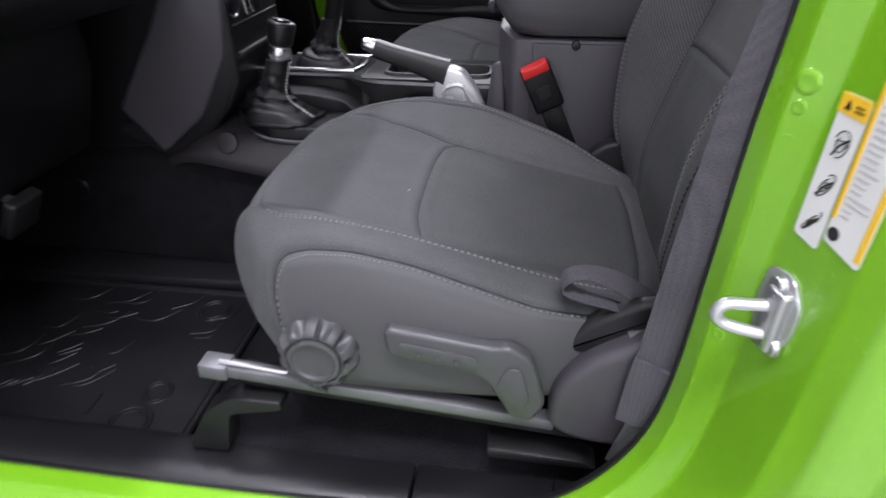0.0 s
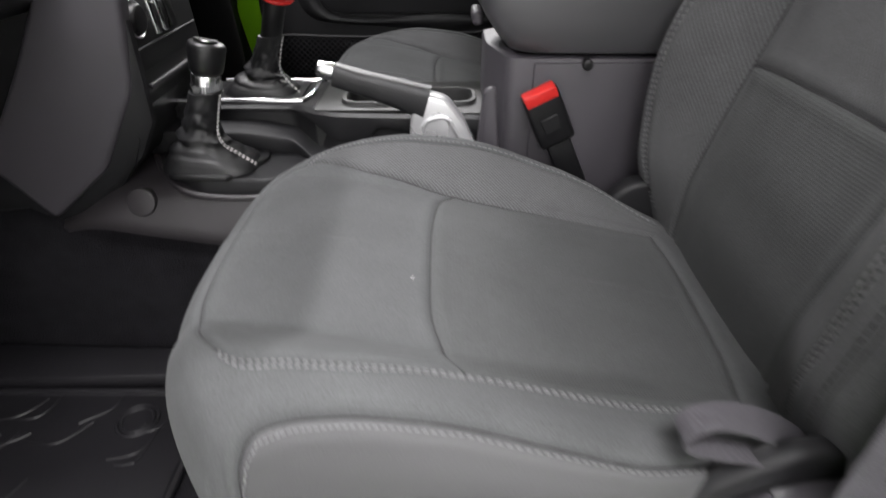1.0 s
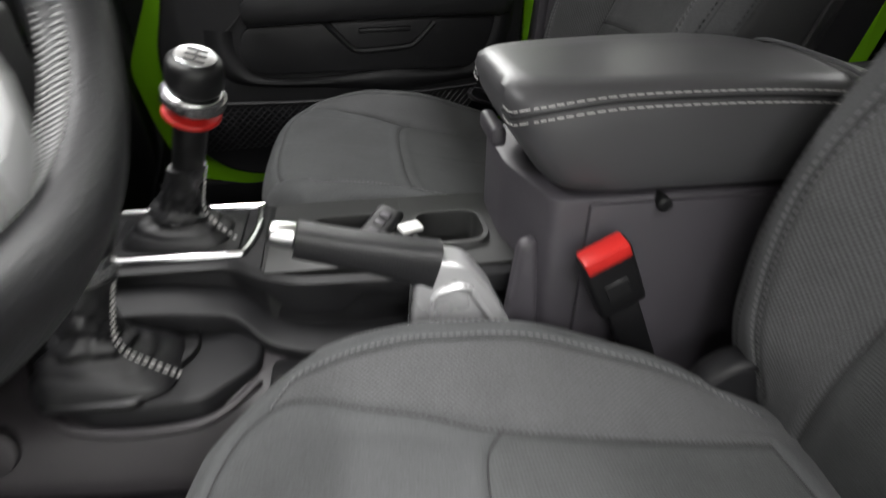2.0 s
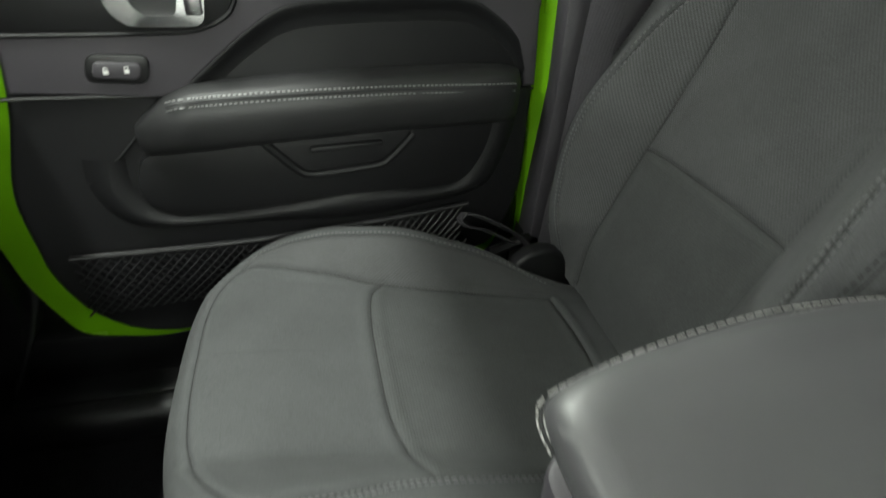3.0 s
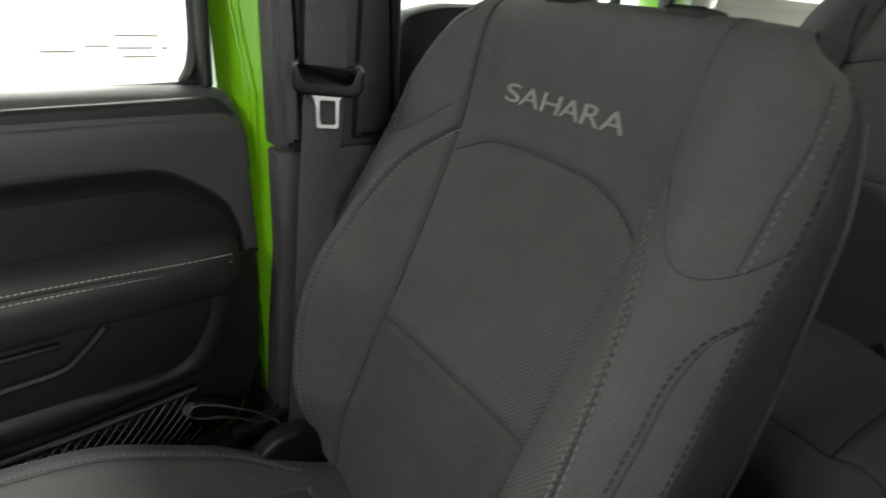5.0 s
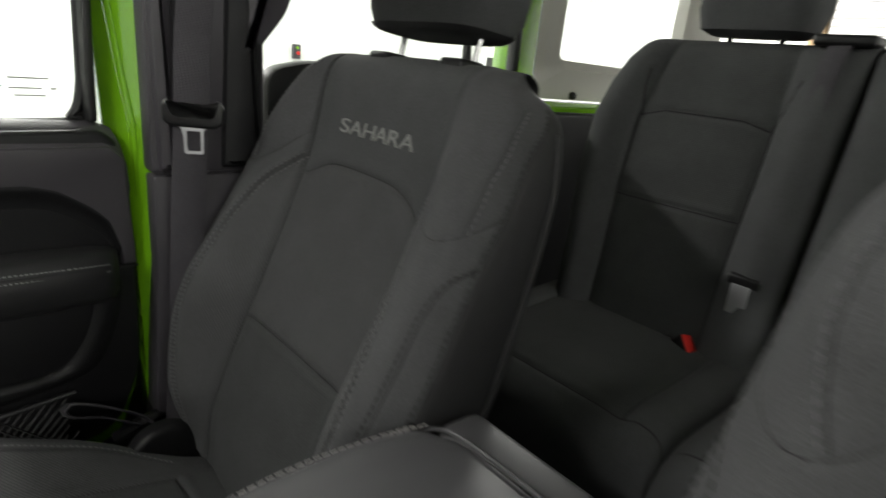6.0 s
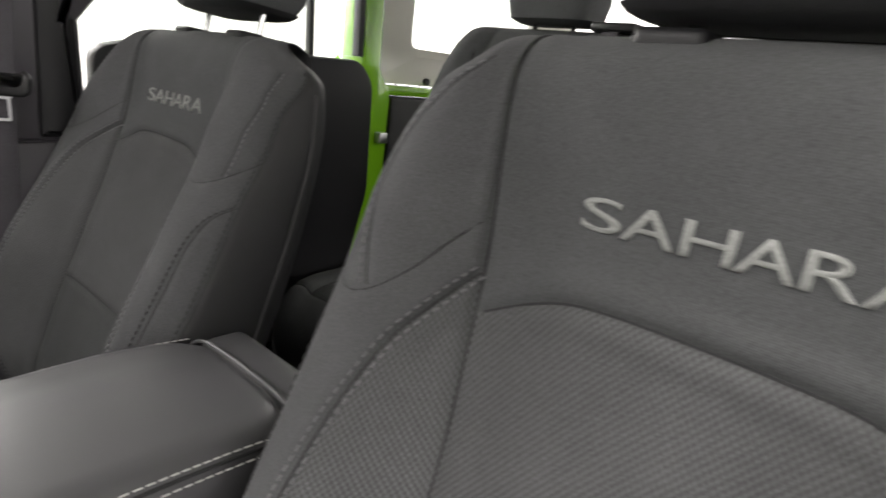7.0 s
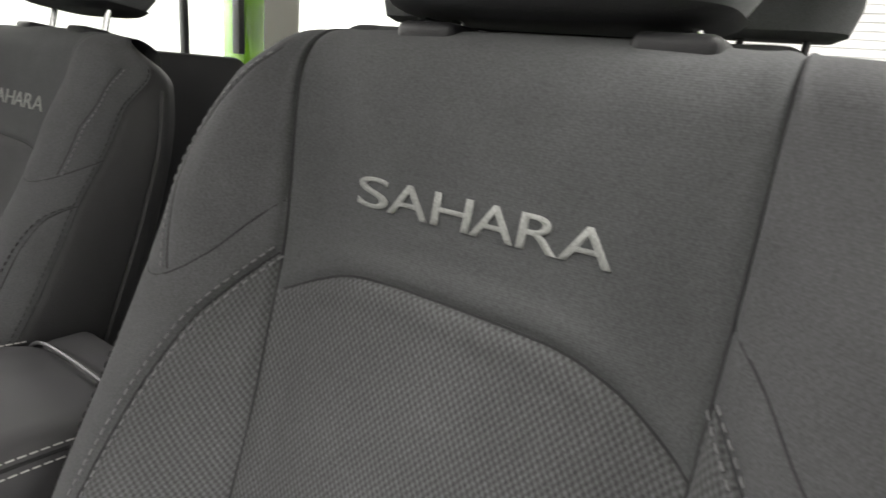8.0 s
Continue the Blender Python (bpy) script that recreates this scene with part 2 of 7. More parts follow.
def tube(bm, points, r, seg=10, step=0.01, closed=False, radii=None):
    line = spline(points, step)
    rings = []
    fr = ring_frames(line)
    for i, (q, (s, n)) in enumerate(zip(line, fr)):
        rr = r if radii is None else np.interp(i / (len(line) - 1), np.linspace(0, 1, len(radii)), radii)
        rings.append([bm.verts.new(q + rr * (math.cos(a) * s + math.sin(a) * n)) for a in np.linspace(0, 2 * math.pi, seg, endpoint=False)])
    skin(bm, rings, True)
    if not closed:
        bm.faces.new(rings[0][::-1])
        bm.faces.new(rings[-1])
    return bm


def skin(bm, rings, around):
    for a, b in zip(rings, rings[1:]):
        n = len(a)
        for i in range(n if around else n - 1):
            j = (i + 1) % n
            bm.faces.new((a[i], a[j], b[j], b[i]))


def ribbon(bm, points, across, half, thick, step=0.01):
    """A strap with a rectangular section: across gives its width's direction at each point."""
    line = spline(points, step)
    acr = spline(across, step) if len(across) == len(points) else None
    rings = []
    for i, q in enumerate(line):
        d = (line[min(i + 1, len(line) - 1)] - line[max(i - 1, 0)]).normalized()
        k = i / (len(line) - 1) * (len(across) - 1)
        a0 = Vector(across[int(k)]).lerp(Vector(across[min(int(k) + 1, len(across) - 1)]), k - int(k))
        s = (a0 - a0.dot(d) * d).normalized()
        n = d.cross(s).normalized()
        rings.append([bm.verts.new(q + half * s * u + thick / 2 * n * w) for u, w in ((-1, -0.6), (-0.96, -1), (0.96, -1), (1, -0.6), (1, 0.6), (0.96, 1), (-0.96, 1), (-1, 0.6))])
    skin(bm, rings, True)
    bm.faces.new(rings[0][::-1])
    bm.faces.new(rings[-1])
    uv = bm.loops.layers.uv.verify()
    for f in bm.faces:
        for lp in f.loops:
            lp[uv].uv = (lp.vert.co.x + lp.vert.co.y, lp.vert.co.z)
    return bm


def prism(bm, outline, place, depth, bevel=0.0, seg=2):
    """An outline of (u, v) points put into space by place(u, v, w) and given a depth along w."""
    lo = [bm.verts.new(place(u, v, 0)) for u, v in outline]
    hi = [bm.verts.new(place(u, v, depth)) for u, v in outline]
    n = len(lo)
    faces = [bm.faces.new(lo[::-1]), bm.faces.new(hi)]
    for i in range(n):
        faces.append(bm.faces.new((lo[i], lo[(i + 1) % n], hi[(i + 1) % n], hi[i])))
    if bevel:
        bmesh.ops.recalc_face_normals(bm, faces=faces)
        edges = list({e for f in faces[:2] for e in f.edges})
        bmesh.ops.bevel(bm, geom=edges, offset=bevel, segments=seg, affect="EDGES", profile=0.5)
    return bm


def rounded(points, r=0.02, n=5):
    """A polygon with its corners rounded."""
    out = []
    k = len(points)
    for i in range(k):
        p, a, b = Vector(points[i]), Vector(points[i - 1]), Vector(points[(i + 1) % k])
        d1, d2 = (a - p), (b - p)
        rr = min(r, d1.length * 0.45, d2.length * 0.45)
        q1, q2 = p + d1.normalized() * rr, p + d2.normalized() * rr
        for t in np.linspace(0, 1, n):
            out.append(tuple((1 - t) ** 2 * q1 + 2 * t * (1 - t) * p + t * t * q2))
    return out


def interp_curve(points, n):
    """n points evenly along a smooth line, with the arc length of each."""
    dim = len(points[0])
    line = spline([(*p, 0) if dim == 2 else p for p in points], 0.004)
    a = np.array([tuple(v)[:dim] for v in line])
    s = np.r_[0, np.cumsum(np.linalg.norm(np.diff(a, axis=0), axis=1))]
    q = np.linspace(0, s[-1], n)
    return np.stack([np.interp(q, s, a[:, k]) for k in range(dim)], 1), q


def seam_distance(a, b, lines):
    """The least distance of points (a, b) to the lines, each a list of (a, b) points."""
    best = np.full(a.shape, 9.0)
    for line in lines:
        for (a0, b0), (a1, b1) in zip(line, line[1:]):
            da, db = a1 - a0, b1 - b0
            t = np.clip(((a - a0) * da + (b - b0) * db) / (da * da + db * db + 1e-12), 0, 1)
            best = np.minimum(best, np.hypot(a - a0 - t * da, b - b0 - t * db))
    return best


TWIN = {"cushion_band", "cushion_bolster", "cushion_side", "bolster_band", "shoulder", "backrest_side"}


def panels(parent, names, P, a, b, region, mats, labels=None, seams=(), fine=()):
    """Splits one upholstered sheet P[i, j] into a mesh for each region; (a, b) lie along the cloth."""
    ni, nj = P.shape[:2]
    du, dv = np.gradient(P, axis=0), np.gradient(P, axis=1)
    nrm = np.cross(du, dv)
    nrm /= np.linalg.norm(nrm, axis=2, keepdims=True) + 1e-9
    d = seam_distance(a, b, seams)
    P = P - nrm * (0.0030 * np.exp(-((d / 0.0032) ** 2)) - 0.0012 * np.exp(-(((d - 0.012) / 0.007) ** 2)))[:, :, None]
    if fine:
        d = seam_distance(a, b, fine)
        P = P - nrm * (0.0011 * np.exp(-((d / 0.003) ** 2)))[:, :, None]
    ca, cb = (a[1:, 1:] + a[:-1, :-1]) / 2, (b[1:, 1:] + b[:-1, :-1]) / 2
    reg = region(ca, cb)
    for k, name in enumerate(names):
        for pick in ((reg == k) & (cb < 0), (reg == k) & (cb >= 0)) if name in TWIN else (reg == k,):
            panel_mesh(parent, name, P, a, b, pick, mats[k], labels[k] if labels else "")
    return P, nrm


def panel_mesh(parent, name, P, a, b, pick, mat, label):
    nj = P.shape[1]
    ii, jj = np.nonzero(pick)
    if len(ii):
        quads = np.stack([ii * nj + jj, (ii + 1) * nj + jj, (ii + 1) * nj + jj + 1, ii * nj + jj + 1], 1)
        used, inv = np.unique(quads, return_inverse=True)
        inv = inv.reshape(quads.shape)
        me = bpy.data.meshes.new(name)
        me.from_pydata(P.reshape(-1, 3)[used].tolist(), [], inv.tolist())
        uv = me.uv_layers.new(name="cloth")
        aa, bb = a.reshape(-1)[used], b.reshape(-1)[used]
        loops = inv.reshape(-1)
        uv.data.foreach_set("uv", np.stack([aa[loops], bb[loops]], 1).astype(np.float32).ravel())
        me.polygons.foreach_set("use_smooth", np.ones(len(quads), dtype=bool))
        me.materials.append(M[mat])
        ob = new(name, me)
        ob.parent = parent
        if label:
            tagged(ob, label)


def sampler(P, a, b):
    """Gives the place on a sheet at cloth coordinates (a, b) that run evenly over its grid."""
    aa, bb = a[:, 0], b[0]

    def at(x, y, lift=0.0, nrm=None):
        i, j = np.interp(x, aa, np.arange(len(aa))), np.interp(y, bb, np.arange(len(bb)))
        i0, j0 = min(int(i), len(aa) - 2), min(int(j), len(bb) - 2)
        u, v = i - i0, j - j0
        G = lambda Q: (Q[i0, j0] * (1 - u) * (1 - v) + Q[i0 + 1, j0] * u * (1 - v) + Q[i0, j0 + 1] * (1 - u) * v + Q[i0 + 1, j0 + 1] * u * v)
        q = Vector(G(P))
        n = Vector(G(nrm)) if nrm is not None else Vector((0, 0, 0))
        return q + lift * n, n

    return at


def stitches(bm, at, P_n, line, pitch=0.007, length=0.0045, r=0.0007, lift=0.0006):
    """A row of short thread stitches along a line of cloth coordinates."""
    pts = [Vector((*q, 0)) for q in line]
    fine = []
    for p, q in zip(pts, pts[1:]):
        n = max(1, int((q - p).length / 0.001))
        fine += [p.lerp(q, k / n) for k in range(n)]
    step, keep = int(pitch / 0.001), int(length / 0.001)
    for k in range(0, len(fine) - keep, step):
        q0, n0 = at(fine[k].x, fine[k].y, lift, P_n)
        q1, n1 = at(fine[k + keep].x, fine[k + keep].y, lift, P_n)
        d = (q1 - q0)
        if d.length < 1e-4:
            continue
        s = d.cross(n0).normalized()
        rings = []
        for t, w in ((0.0, 0.4), (0.5, 1.0), (1.0, 0.4)):
            q = q0 + d * t + n0 * (0.0007 * (w - 0.4))
            rings.append([bm.verts.new(q + r * (s * x + n0 * y)) for x, y in ((-1, -0.6), (1, -0.6), (0.7, 0.9), (-0.7, 0.9))])
        skin(bm, rings, True)
        bm.faces.new(rings[0][::-1])
        bm.faces.new(rings[-1])


def seam_cord(bm, at, P_n, line, r=0.0013):
    """The dark roll of cloth at the bottom of a sewn seam."""
    pts = []
    for (a0, b0), (a1, b1) in zip(line, line[1:]):
        n = max(1, int(math.hypot(a1 - a0, b1 - b0) / 0.006))
        pts += [at(a0 + (a1 - a0) * k / n, b0 + (b1 - b0) * k / n, -0.0004, P_n)[0] for k in range(n)]
    pts.append(at(*line[-1], -0.0004, P_n)[0])
    fr = ring_frames(pts)
    rings = [[bm.verts.new(q + r * (math.cos(t) * s + math.sin(t) * n)) for t in (0, 1.257, 2.513, 3.77, 5.027)] for q, (s, n) in zip(pts, fr)]
    skin(bm, rings, True)


def eased(line, step=0.008):
    """A line of cloth coordinates with its corners eased."""
    return [(q.x, q.y) for q in spline([(a, b, 0) for a, b in line], step)]


# ---- front seats ----
def sheet(profile, half, ni, nj):
    prof, a = interp_curve(profile, ni)
    across_half, b = interp_curve(half, nj)
    across = np.concatenate([across_half[:0:-1] * [-1, 1], across_half])
    b = np.concatenate([-b[:0:-1], b])
    return prof, a, across, b


CUSHION_PROFILE = [(-0.185, 0.262), (-0.235, 0.285), (-0.262, 0.33), (-0.265, 0.38), (-0.245, 0.417), (-0.20, 0.432), (-0.09, 0.420), (0.0, 0.401), (0.15, 0.371), (0.30, 0.341), (0.36, 0.330)]
CUSHION_HALF = [(0, 0.002), (0.07, 0.002), (0.125, 0.001), (0.148, 0.0), (0.17, 0.010), (0.205, 0.026), (0.238, 0.032), (0.262, 0.024), (0.279, 0.002), (0.286, -0.035), (0.286, -0.085), (0.282, -0.125), (0.268, -0.145)]
BACK_PROFILE = [(0.300, 0.325), (0.318, 0.40), (0.345, 0.50), (0.368, 0.58), (0.405, 0.70), (0.437, 0.81), (0.447, 0.87), (0.450, 0.925), (0.455, 0.955), (0.469, 0.973), (0.495, 0.980), (0.530, 0.970), (0.542, 0.950)]
BACK_HALF = [(0, 0.0), (0.08, -0.001), (0.125, -0.003), (0.147, 0.0), (0.165, 0.014), (0.195, 0.038), (0.222, 0.052), (0.248, 0.051), (0.269, 0.037), (0.284, 0.012), (0.291, -0.022), (0.289, -0.06), (0.278, -0.09), (0.252, -0.104), (0.13, -0.110), (0, -0.112)]


def glide(x, xs, ys):
    """A smooth curve through a table of values, with no overshoot."""
    xs, ys = np.asarray(xs, float), np.asarray(ys, float)
    h = np.diff(xs)
    d = np.diff(ys) / h
    same = d[1:] * d[:-1] > 0
    m = np.r_[d[0], np.where(same, 2 * d[1:] * d[:-1] / np.where(same, d[1:] + d[:-1], 1), 0), d[-1]]
    i = np.clip(np.searchsorted(xs, x) - 1, 0, len(h) - 1)
    t = np.clip((x - xs[i]) / h[i], 0, 1)
    return (2 * t**3 - 3 * t**2 + 1) * ys[i] + (t**3 - 2 * t**2 + t) * h[i] * m[i] + (3 * t**2 - 2 * t**3) * ys[i + 1] + (t**3 - t**2) * h[i] * m[i + 1]


def cushion_sheet(ni, nj):
    """The cushion's cloth, with a high bolster on the right-hand side (positive y) and a flatter one on the other."""
    prof, a, acr, b = sheet(CUSHION_PROFILE, CUSHION_HALF, ni, nj)
    mid = ni * 110 // 240
    a = a - np.interp(0.0, prof[mid:, 0], a[mid:])
    A, B = np.repeat(a[:, None], len(b), 1), np.repeat(b[None], len(a), 0)
    X, Z = np.repeat(prof[:, :1], len(b), 1), np.repeat(prof[:, 1:], len(b), 1)
    Y, H = np.repeat(acr[None, :, 0], len(a), 0), np.repeat(acr[None, :, 1], len(a), 0)
    zb = 0.25
    Z = Z + glide(X, [-0.27, -0.15, 0.0, 0.15, 0.36], [0.008, 0.0041, 0.0052, 0.005, 0.0002]) * np.clip((Z - zb) / 0.1, 0, 1)
    front = np.clip((-X + 0.02) / 0.28, 0, 1) ** 1.5
    xh = [-0.27, -0.20, -0.12, -0.04, 0.06, 0.16, 0.26, 0.36]
    hump = np.where(Y > 0, glide(X, xh, [-0.1486, 0.1477, 0.601, 1.0713, 1.453, 1.3721, 0.6367, -0.1513]), glide(X, xh, [0.7597, 0.8486, 0.9971, 1.0874, 0.9957, 0.7203, 0.3661, 0.0371]))
    Z = zb + (Z - zb) * (1 + H / 0.15 * np.where(H > 0, hump, 1))
    xk = [-0.30, -0.12, 0.06, 0.14, 0.22, 0.29, 0.36]
    k = np.where(Y > 0, glide(X, xk, [0.5097, 0.8475, 0.9775, 0.8324, 0.6696, 0.40, 0.25]), glide(X, xk, [1.06, 0.97, 0.94, 0.89, 0.7088, 0.45, 0.28]))
    X = X + 0.0886 * front * (np.abs(Y) / 0.286) ** 3.14 + 0.0175 * front
    Y = Y * (1 - 0.0363 * front * front)
    Y = np.where(np.abs(Y) > 0.146, np.sign(Y) * (0.146 + (np.abs(Y) - 0.146) * k), Y)
    X = X + 0.0493 * front * (np.abs(Y) / 0.286) ** 3 * np.clip((0.36 - Z) / 0.11, 0, 1)
    return np.stack([X, Y, Z], 2), A, B


def backrest_sheet(ni, nj):
    """The backrest's cloth: a hollow middle between two bolsters, narrowing to round shoulders."""
    prof, a, acr, b = sheet(BACK_PROFILE, BACK_HALF, ni, nj)
    zz = np.maximum.accumulate(prof[:, 1])
    top = int(np.argmax(zz)) + 1
    az = lambda z: np.interp(z, zz[:top], a[:top])
    A, B = np.repeat(a[:, None], len(b), 1), np.repeat(b[None], len(a), 0)
    X, Z = np.repeat(prof[:, :1], len(b), 1), np.repeat(prof[:, 1:], len(b), 1)
    Y, F = np.repeat(acr[None, :, 0], len(a), 0), np.repeat(acr[None, :, 1], len(a), 0)
    deep = glide(A, az([0.325, 0.45, 0.60, 0.75, 0.86, 0.93, 0.98]), [0.0468, 0.8186, 1.297, 1.0494, 0.8884, 0.4502, 0.1094])
    thick = glide(A, np.r_[az([0.325, 0.50, 0.70, 0.85, 0.93, 0.98]), a[-1]], [1.5471, 1.1579, 1.0644, 0.9073, 0.8694, 0.05, 0])
    width = glide(A, np.r_[az([0.325, 0.42, 0.52, 0.62, 0.72, 0.80, 0.86, 0.91, 0.945, 0.967, 0.980]), a[-1]], [0.8983, 0.9369, 0.972, 0.9717, 0.9449, 0.918, 0.8923, 0.8475, 0.7776, 0.678, 0.64, 0.57])
    X = X + glide(A, az([0.325, 0.45, 0.60, 0.75, 0.88, 0.98]), [0.0098, -0.0189, -0.0237, -0.0188, -0.0092, 0.0043])
    X = X - np.where(F > 0, F * deep, F * thick)
    core = 0.152
    zc = az([0.325, 0.65, 0.98])
    cs = np.where(Y > 0, glide(A, zc, [1.1095, 0.9065, 1.1089]), glide(A, zc, [0.8182, 0.9366, 0.8902]))
    half = np.maximum(width * 0.291, core + 0.01)
    Yn = np.where(np.abs(Y) < core, Y * cs, np.sign(Y) * (core * cs + (np.abs(Y) - core) * (half - core * cs) / (0.291 - core)))
    rear = np.clip((-F - 0.075) / 0.02, 0, 1)
    Y = Yn * (1 - rear) + rear * Y * width
    Z = Z + 0.006 * np.clip((A - az(0.91)) / 0.06, 0, 1) * (1 - (np.abs(Y) / 0.2) ** 2).clip(-0.6, 1) * np.where(F < -0.05, 0, 1)
    return np.stack([X, Y, Z], 2), A, B


def along(x, line, swap=False):
    """Reads one coordinate of a seam line from the other."""
    pts = sorted((q, p) if swap else (p, q) for p, q in line)
    return np.interp(x, [p for p, _ in pts], [q for _, q in pts])


def front_seat(name, at, label):
    seat = thing(name, at, label, "car seat", "front seats")
    # cushion
    P, A, B = cushion_sheet(330, 190)
    inner = eased([(-0.236, 0.0), (-0.2355, 0.07), (-0.228, 0.125), (-0.210, 0.168), (-0.187, 0.187), (-0.15, 0.181), (-0.11, 0.168), (-0.045, 0.158), (0.0, 0.151), (0.09, 0.146), (0.19, 0.143), (0.288, 0.144)])
    crest = eased([(-0.203, 0.180), (-0.200, 0.205), (-0.19, 0.223), (-0.13, 0.232), (-0.048, 0.232), (0.10, 0.232), (0.16, 0.230), (0.237, 0.229), (0.295, 0.212)])
    outer = eased([(-0.236, 0.0), (-0.2355, -0.08), (-0.234, -0.132), (-0.222, -0.180), (-0.204, -0.215), (-0.18, -0.234), (-0.13, -0.231), (-0.07, -0.226), (-0.02, -0.213), (0.03, -0.206), (0.09, -0.205), (0.18, -0.203), (0.272, -0.190)])
    joint = eased([(0.018, 0.152), (0.000, 0.130), (-0.008, 0.097), (-0.012, 0.04), (-0.012, -0.03), (-0.010, -0.10), (0.0, -0.140), (0.013, -0.180), (0.022, -0.206)])
    hem = eased([(0.272, -0.190), (0.287, -0.10), (0.291, -0.04), (0.294, 0.06), (0.288, 0.144)])
    side = [(-0.2232, 0.40), (-0.223, 0.354), (-0.220, 0.325), (-0.206, 0.307), (-0.18, 0.291), (-0.14, 0.281), (-0.10, 0.276), (-0.04, 0.270), (0.015, 0.266), (0.09, 0.271), (0.15, 0.277), (0.215, 0.279)]
    seams = [inner, crest, outer, joint, hem] + [eased([(p, s * q) for p, q in side]) for s in (-1, 1)]

    def region(p, q):
        w = np.where(q > 0, along(p, inner), -along(p, outer))
        r = np.full(p.shape, 3)
        r[(np.abs(q) > along(p, side)) & (p > -0.223)] = 4
        r[(q > 0) & (q < along(p, crest)) & (p > -0.20) & (q >= w)] = 2
        panel = (np.abs(q) < w) & (p > -0.236)
        r[panel & (p < along(q, hem, True))] = 1
        r[panel & (p <= along(q, joint, True))] = 0
        return r

    part("cushion_pan", rbox(bmesh.new(), -0.13, 0.35, -0.235, 0.235, 0.235, 0.29, 0.012), "black", seat)
    P2, N2 = panels(seat, ["cushion_front_panel", "cushion_rear_panel", "cushion_band", "cushion_bolster", "cushion_side"], P, A, B, region, ["cloth", "insert", "mesh", "cloth", "side"], ["", "", "knitted mesh cloth", "", ""], seams)
    at_c = sampler(P2, A, B)
    for line in seams:
        cord = bmesh.new()
        seam_cord(cord, at_c, N2, line)
        part("cushion_seam", cord, "seam", seat, "dark sewn seam")
    bm = bmesh.new()
    for s in (-1, 1):
        stitches(bm, at_c, N2, [(p + (0.005 if p < -0.2 else 0), s * (q + 0.005)) for p, q in side])
    stitches(bm, at_c, N2, [(p, q + 0.004) for p, q in crest])
    for off in (0.005, 0.012):
        stitches(bm, at_c, N2, [(p, q - off) for p, q in outer if p > -0.20])
    tagged(part("cushion_stitching", bm, "thread", seat, "grey thread"), kind="stuff")

    # moulded cover over the recliner hinge on the belt buckle's side
    bm = bmesh.new()
    prism(bm, rounded([(0.232, 0.30), (0.234, 0.374), (0.262, 0.398), (0.30, 0.402), (0.345, 0.375), (0.345, 0.30)], 0.016, 5), lambda u, v, w: Vector((u, 0.196 + w, v)), 0.034, 0.008, 3)
    part("hinge_cover", bm, "plastic", seat, "black plastic hinge cover")

    # backrest: its own part, so that it can recline about its hinge
    hinge = Vector((0.315, 0, 0.33))
    P, A, B = backrest_sheet(370, 220)
    P = P - np.array(hinge)
    band = eased([(0.518, 0.155), (0.498, 0.180), (0.472, 0.205), (0.444, 0.219), (0.415, 0.229), (0.38, 0.236), (0.335, 0.242), (0.28, 0.247), (0.207, 0.243), (0.13, 0.234), (0.04, 0.212)])
    arch = eased([(0.493, 0.147), (0.507, 0.118), (0.517, 0.088), (0.520, 0.05), (0.520, 0.0), (0.519, -0.042), (0.516, -0.076), (0.506, -0.108), (0.494, -0.130), (0.481, -0.151)])
    cross = eased([(0.261, 0.146), (0.266, 0.08), (0.268, 0.0), (0.268, -0.08), (0.265, -0.146)])
    middle = [(0.005, 0.141), (0.285, 0.146), (0.515, 0.153), (0.615, 0.155), (0.652, 0.157), (0.699, 0.158)]
    vee = eased([(0.555, 0.157), (0.538, 0.183), (0.515, 0.210), (0.498, 0.238), (0.494, 0.260), (0.500, 0.282), (0.511, 0.304), (0.527, 0.333)])
    flank = eased([(0.640, 0.398), (0.628, 0.388), (0.605, 0.364), (0.583, 0.348), (0.527, 0.333), (0.478, 0.324), (0.43, 0.322), (0.357, 0.319), (0.30, 0.315), (0.15, 0.310), (0.02, 0.305)])
    curl = eased([(0.472, 0.322), (0.456, 0.298), (0.422, 0.286), (0.368, 0.284), (0.289, 0.280), (0.20, 0.270), (0.08, 0.262)])
    loops = ([(0.501, 0.239), (0.527, 0.252), (0.555, 0.263), (0.587, 0.270), (0.617, 0.265), (0.637, 0.250), (0.660, 0.225)], [(0.506, -0.290), (0.535, -0.294), (0.563, -0.298), (0.609, -0.320), (0.637, -0.348)])
    seams, fine = [arch, cross], [list(line) for line in loops]
    for s in (-1, 1):
        for line in (middle, band):
            seams.append([(p, s * q) for p, q in line])
        for line in (flank, curl, vee):
            fine.append([(p, s * q) for p, q in line])

    def region_b(p, q):
        m = np.abs(q)
        r = np.full(p.shape, 4)
        rising = [k for k in band if k[0] > 0.28]
        r[(m < along(p, band)) & (p < along(m, rising, True))] = 3
        r[m > along(p, flank)] = 5
        r[m > 0.402] = 6
        inside = m < along(p, middle)
        r[inside & (p >= along(q, arch, True))] = 2
        r[inside & (p < along(q, arch, True))] = 1
        r[inside & (p < along(q, cross, True))] = 0
        return r

    shell = bmesh.new()
    rbox(shell, 0.07, 0.12, -0.17, 0.17, 0.02, 0.54, 0.03, 3, pose(0, 0, 0, 0, 14, 0))
    back = part("backrest", shell, "black", seat)
    back.location = hinge + Vector((0, -0.0072, 0))
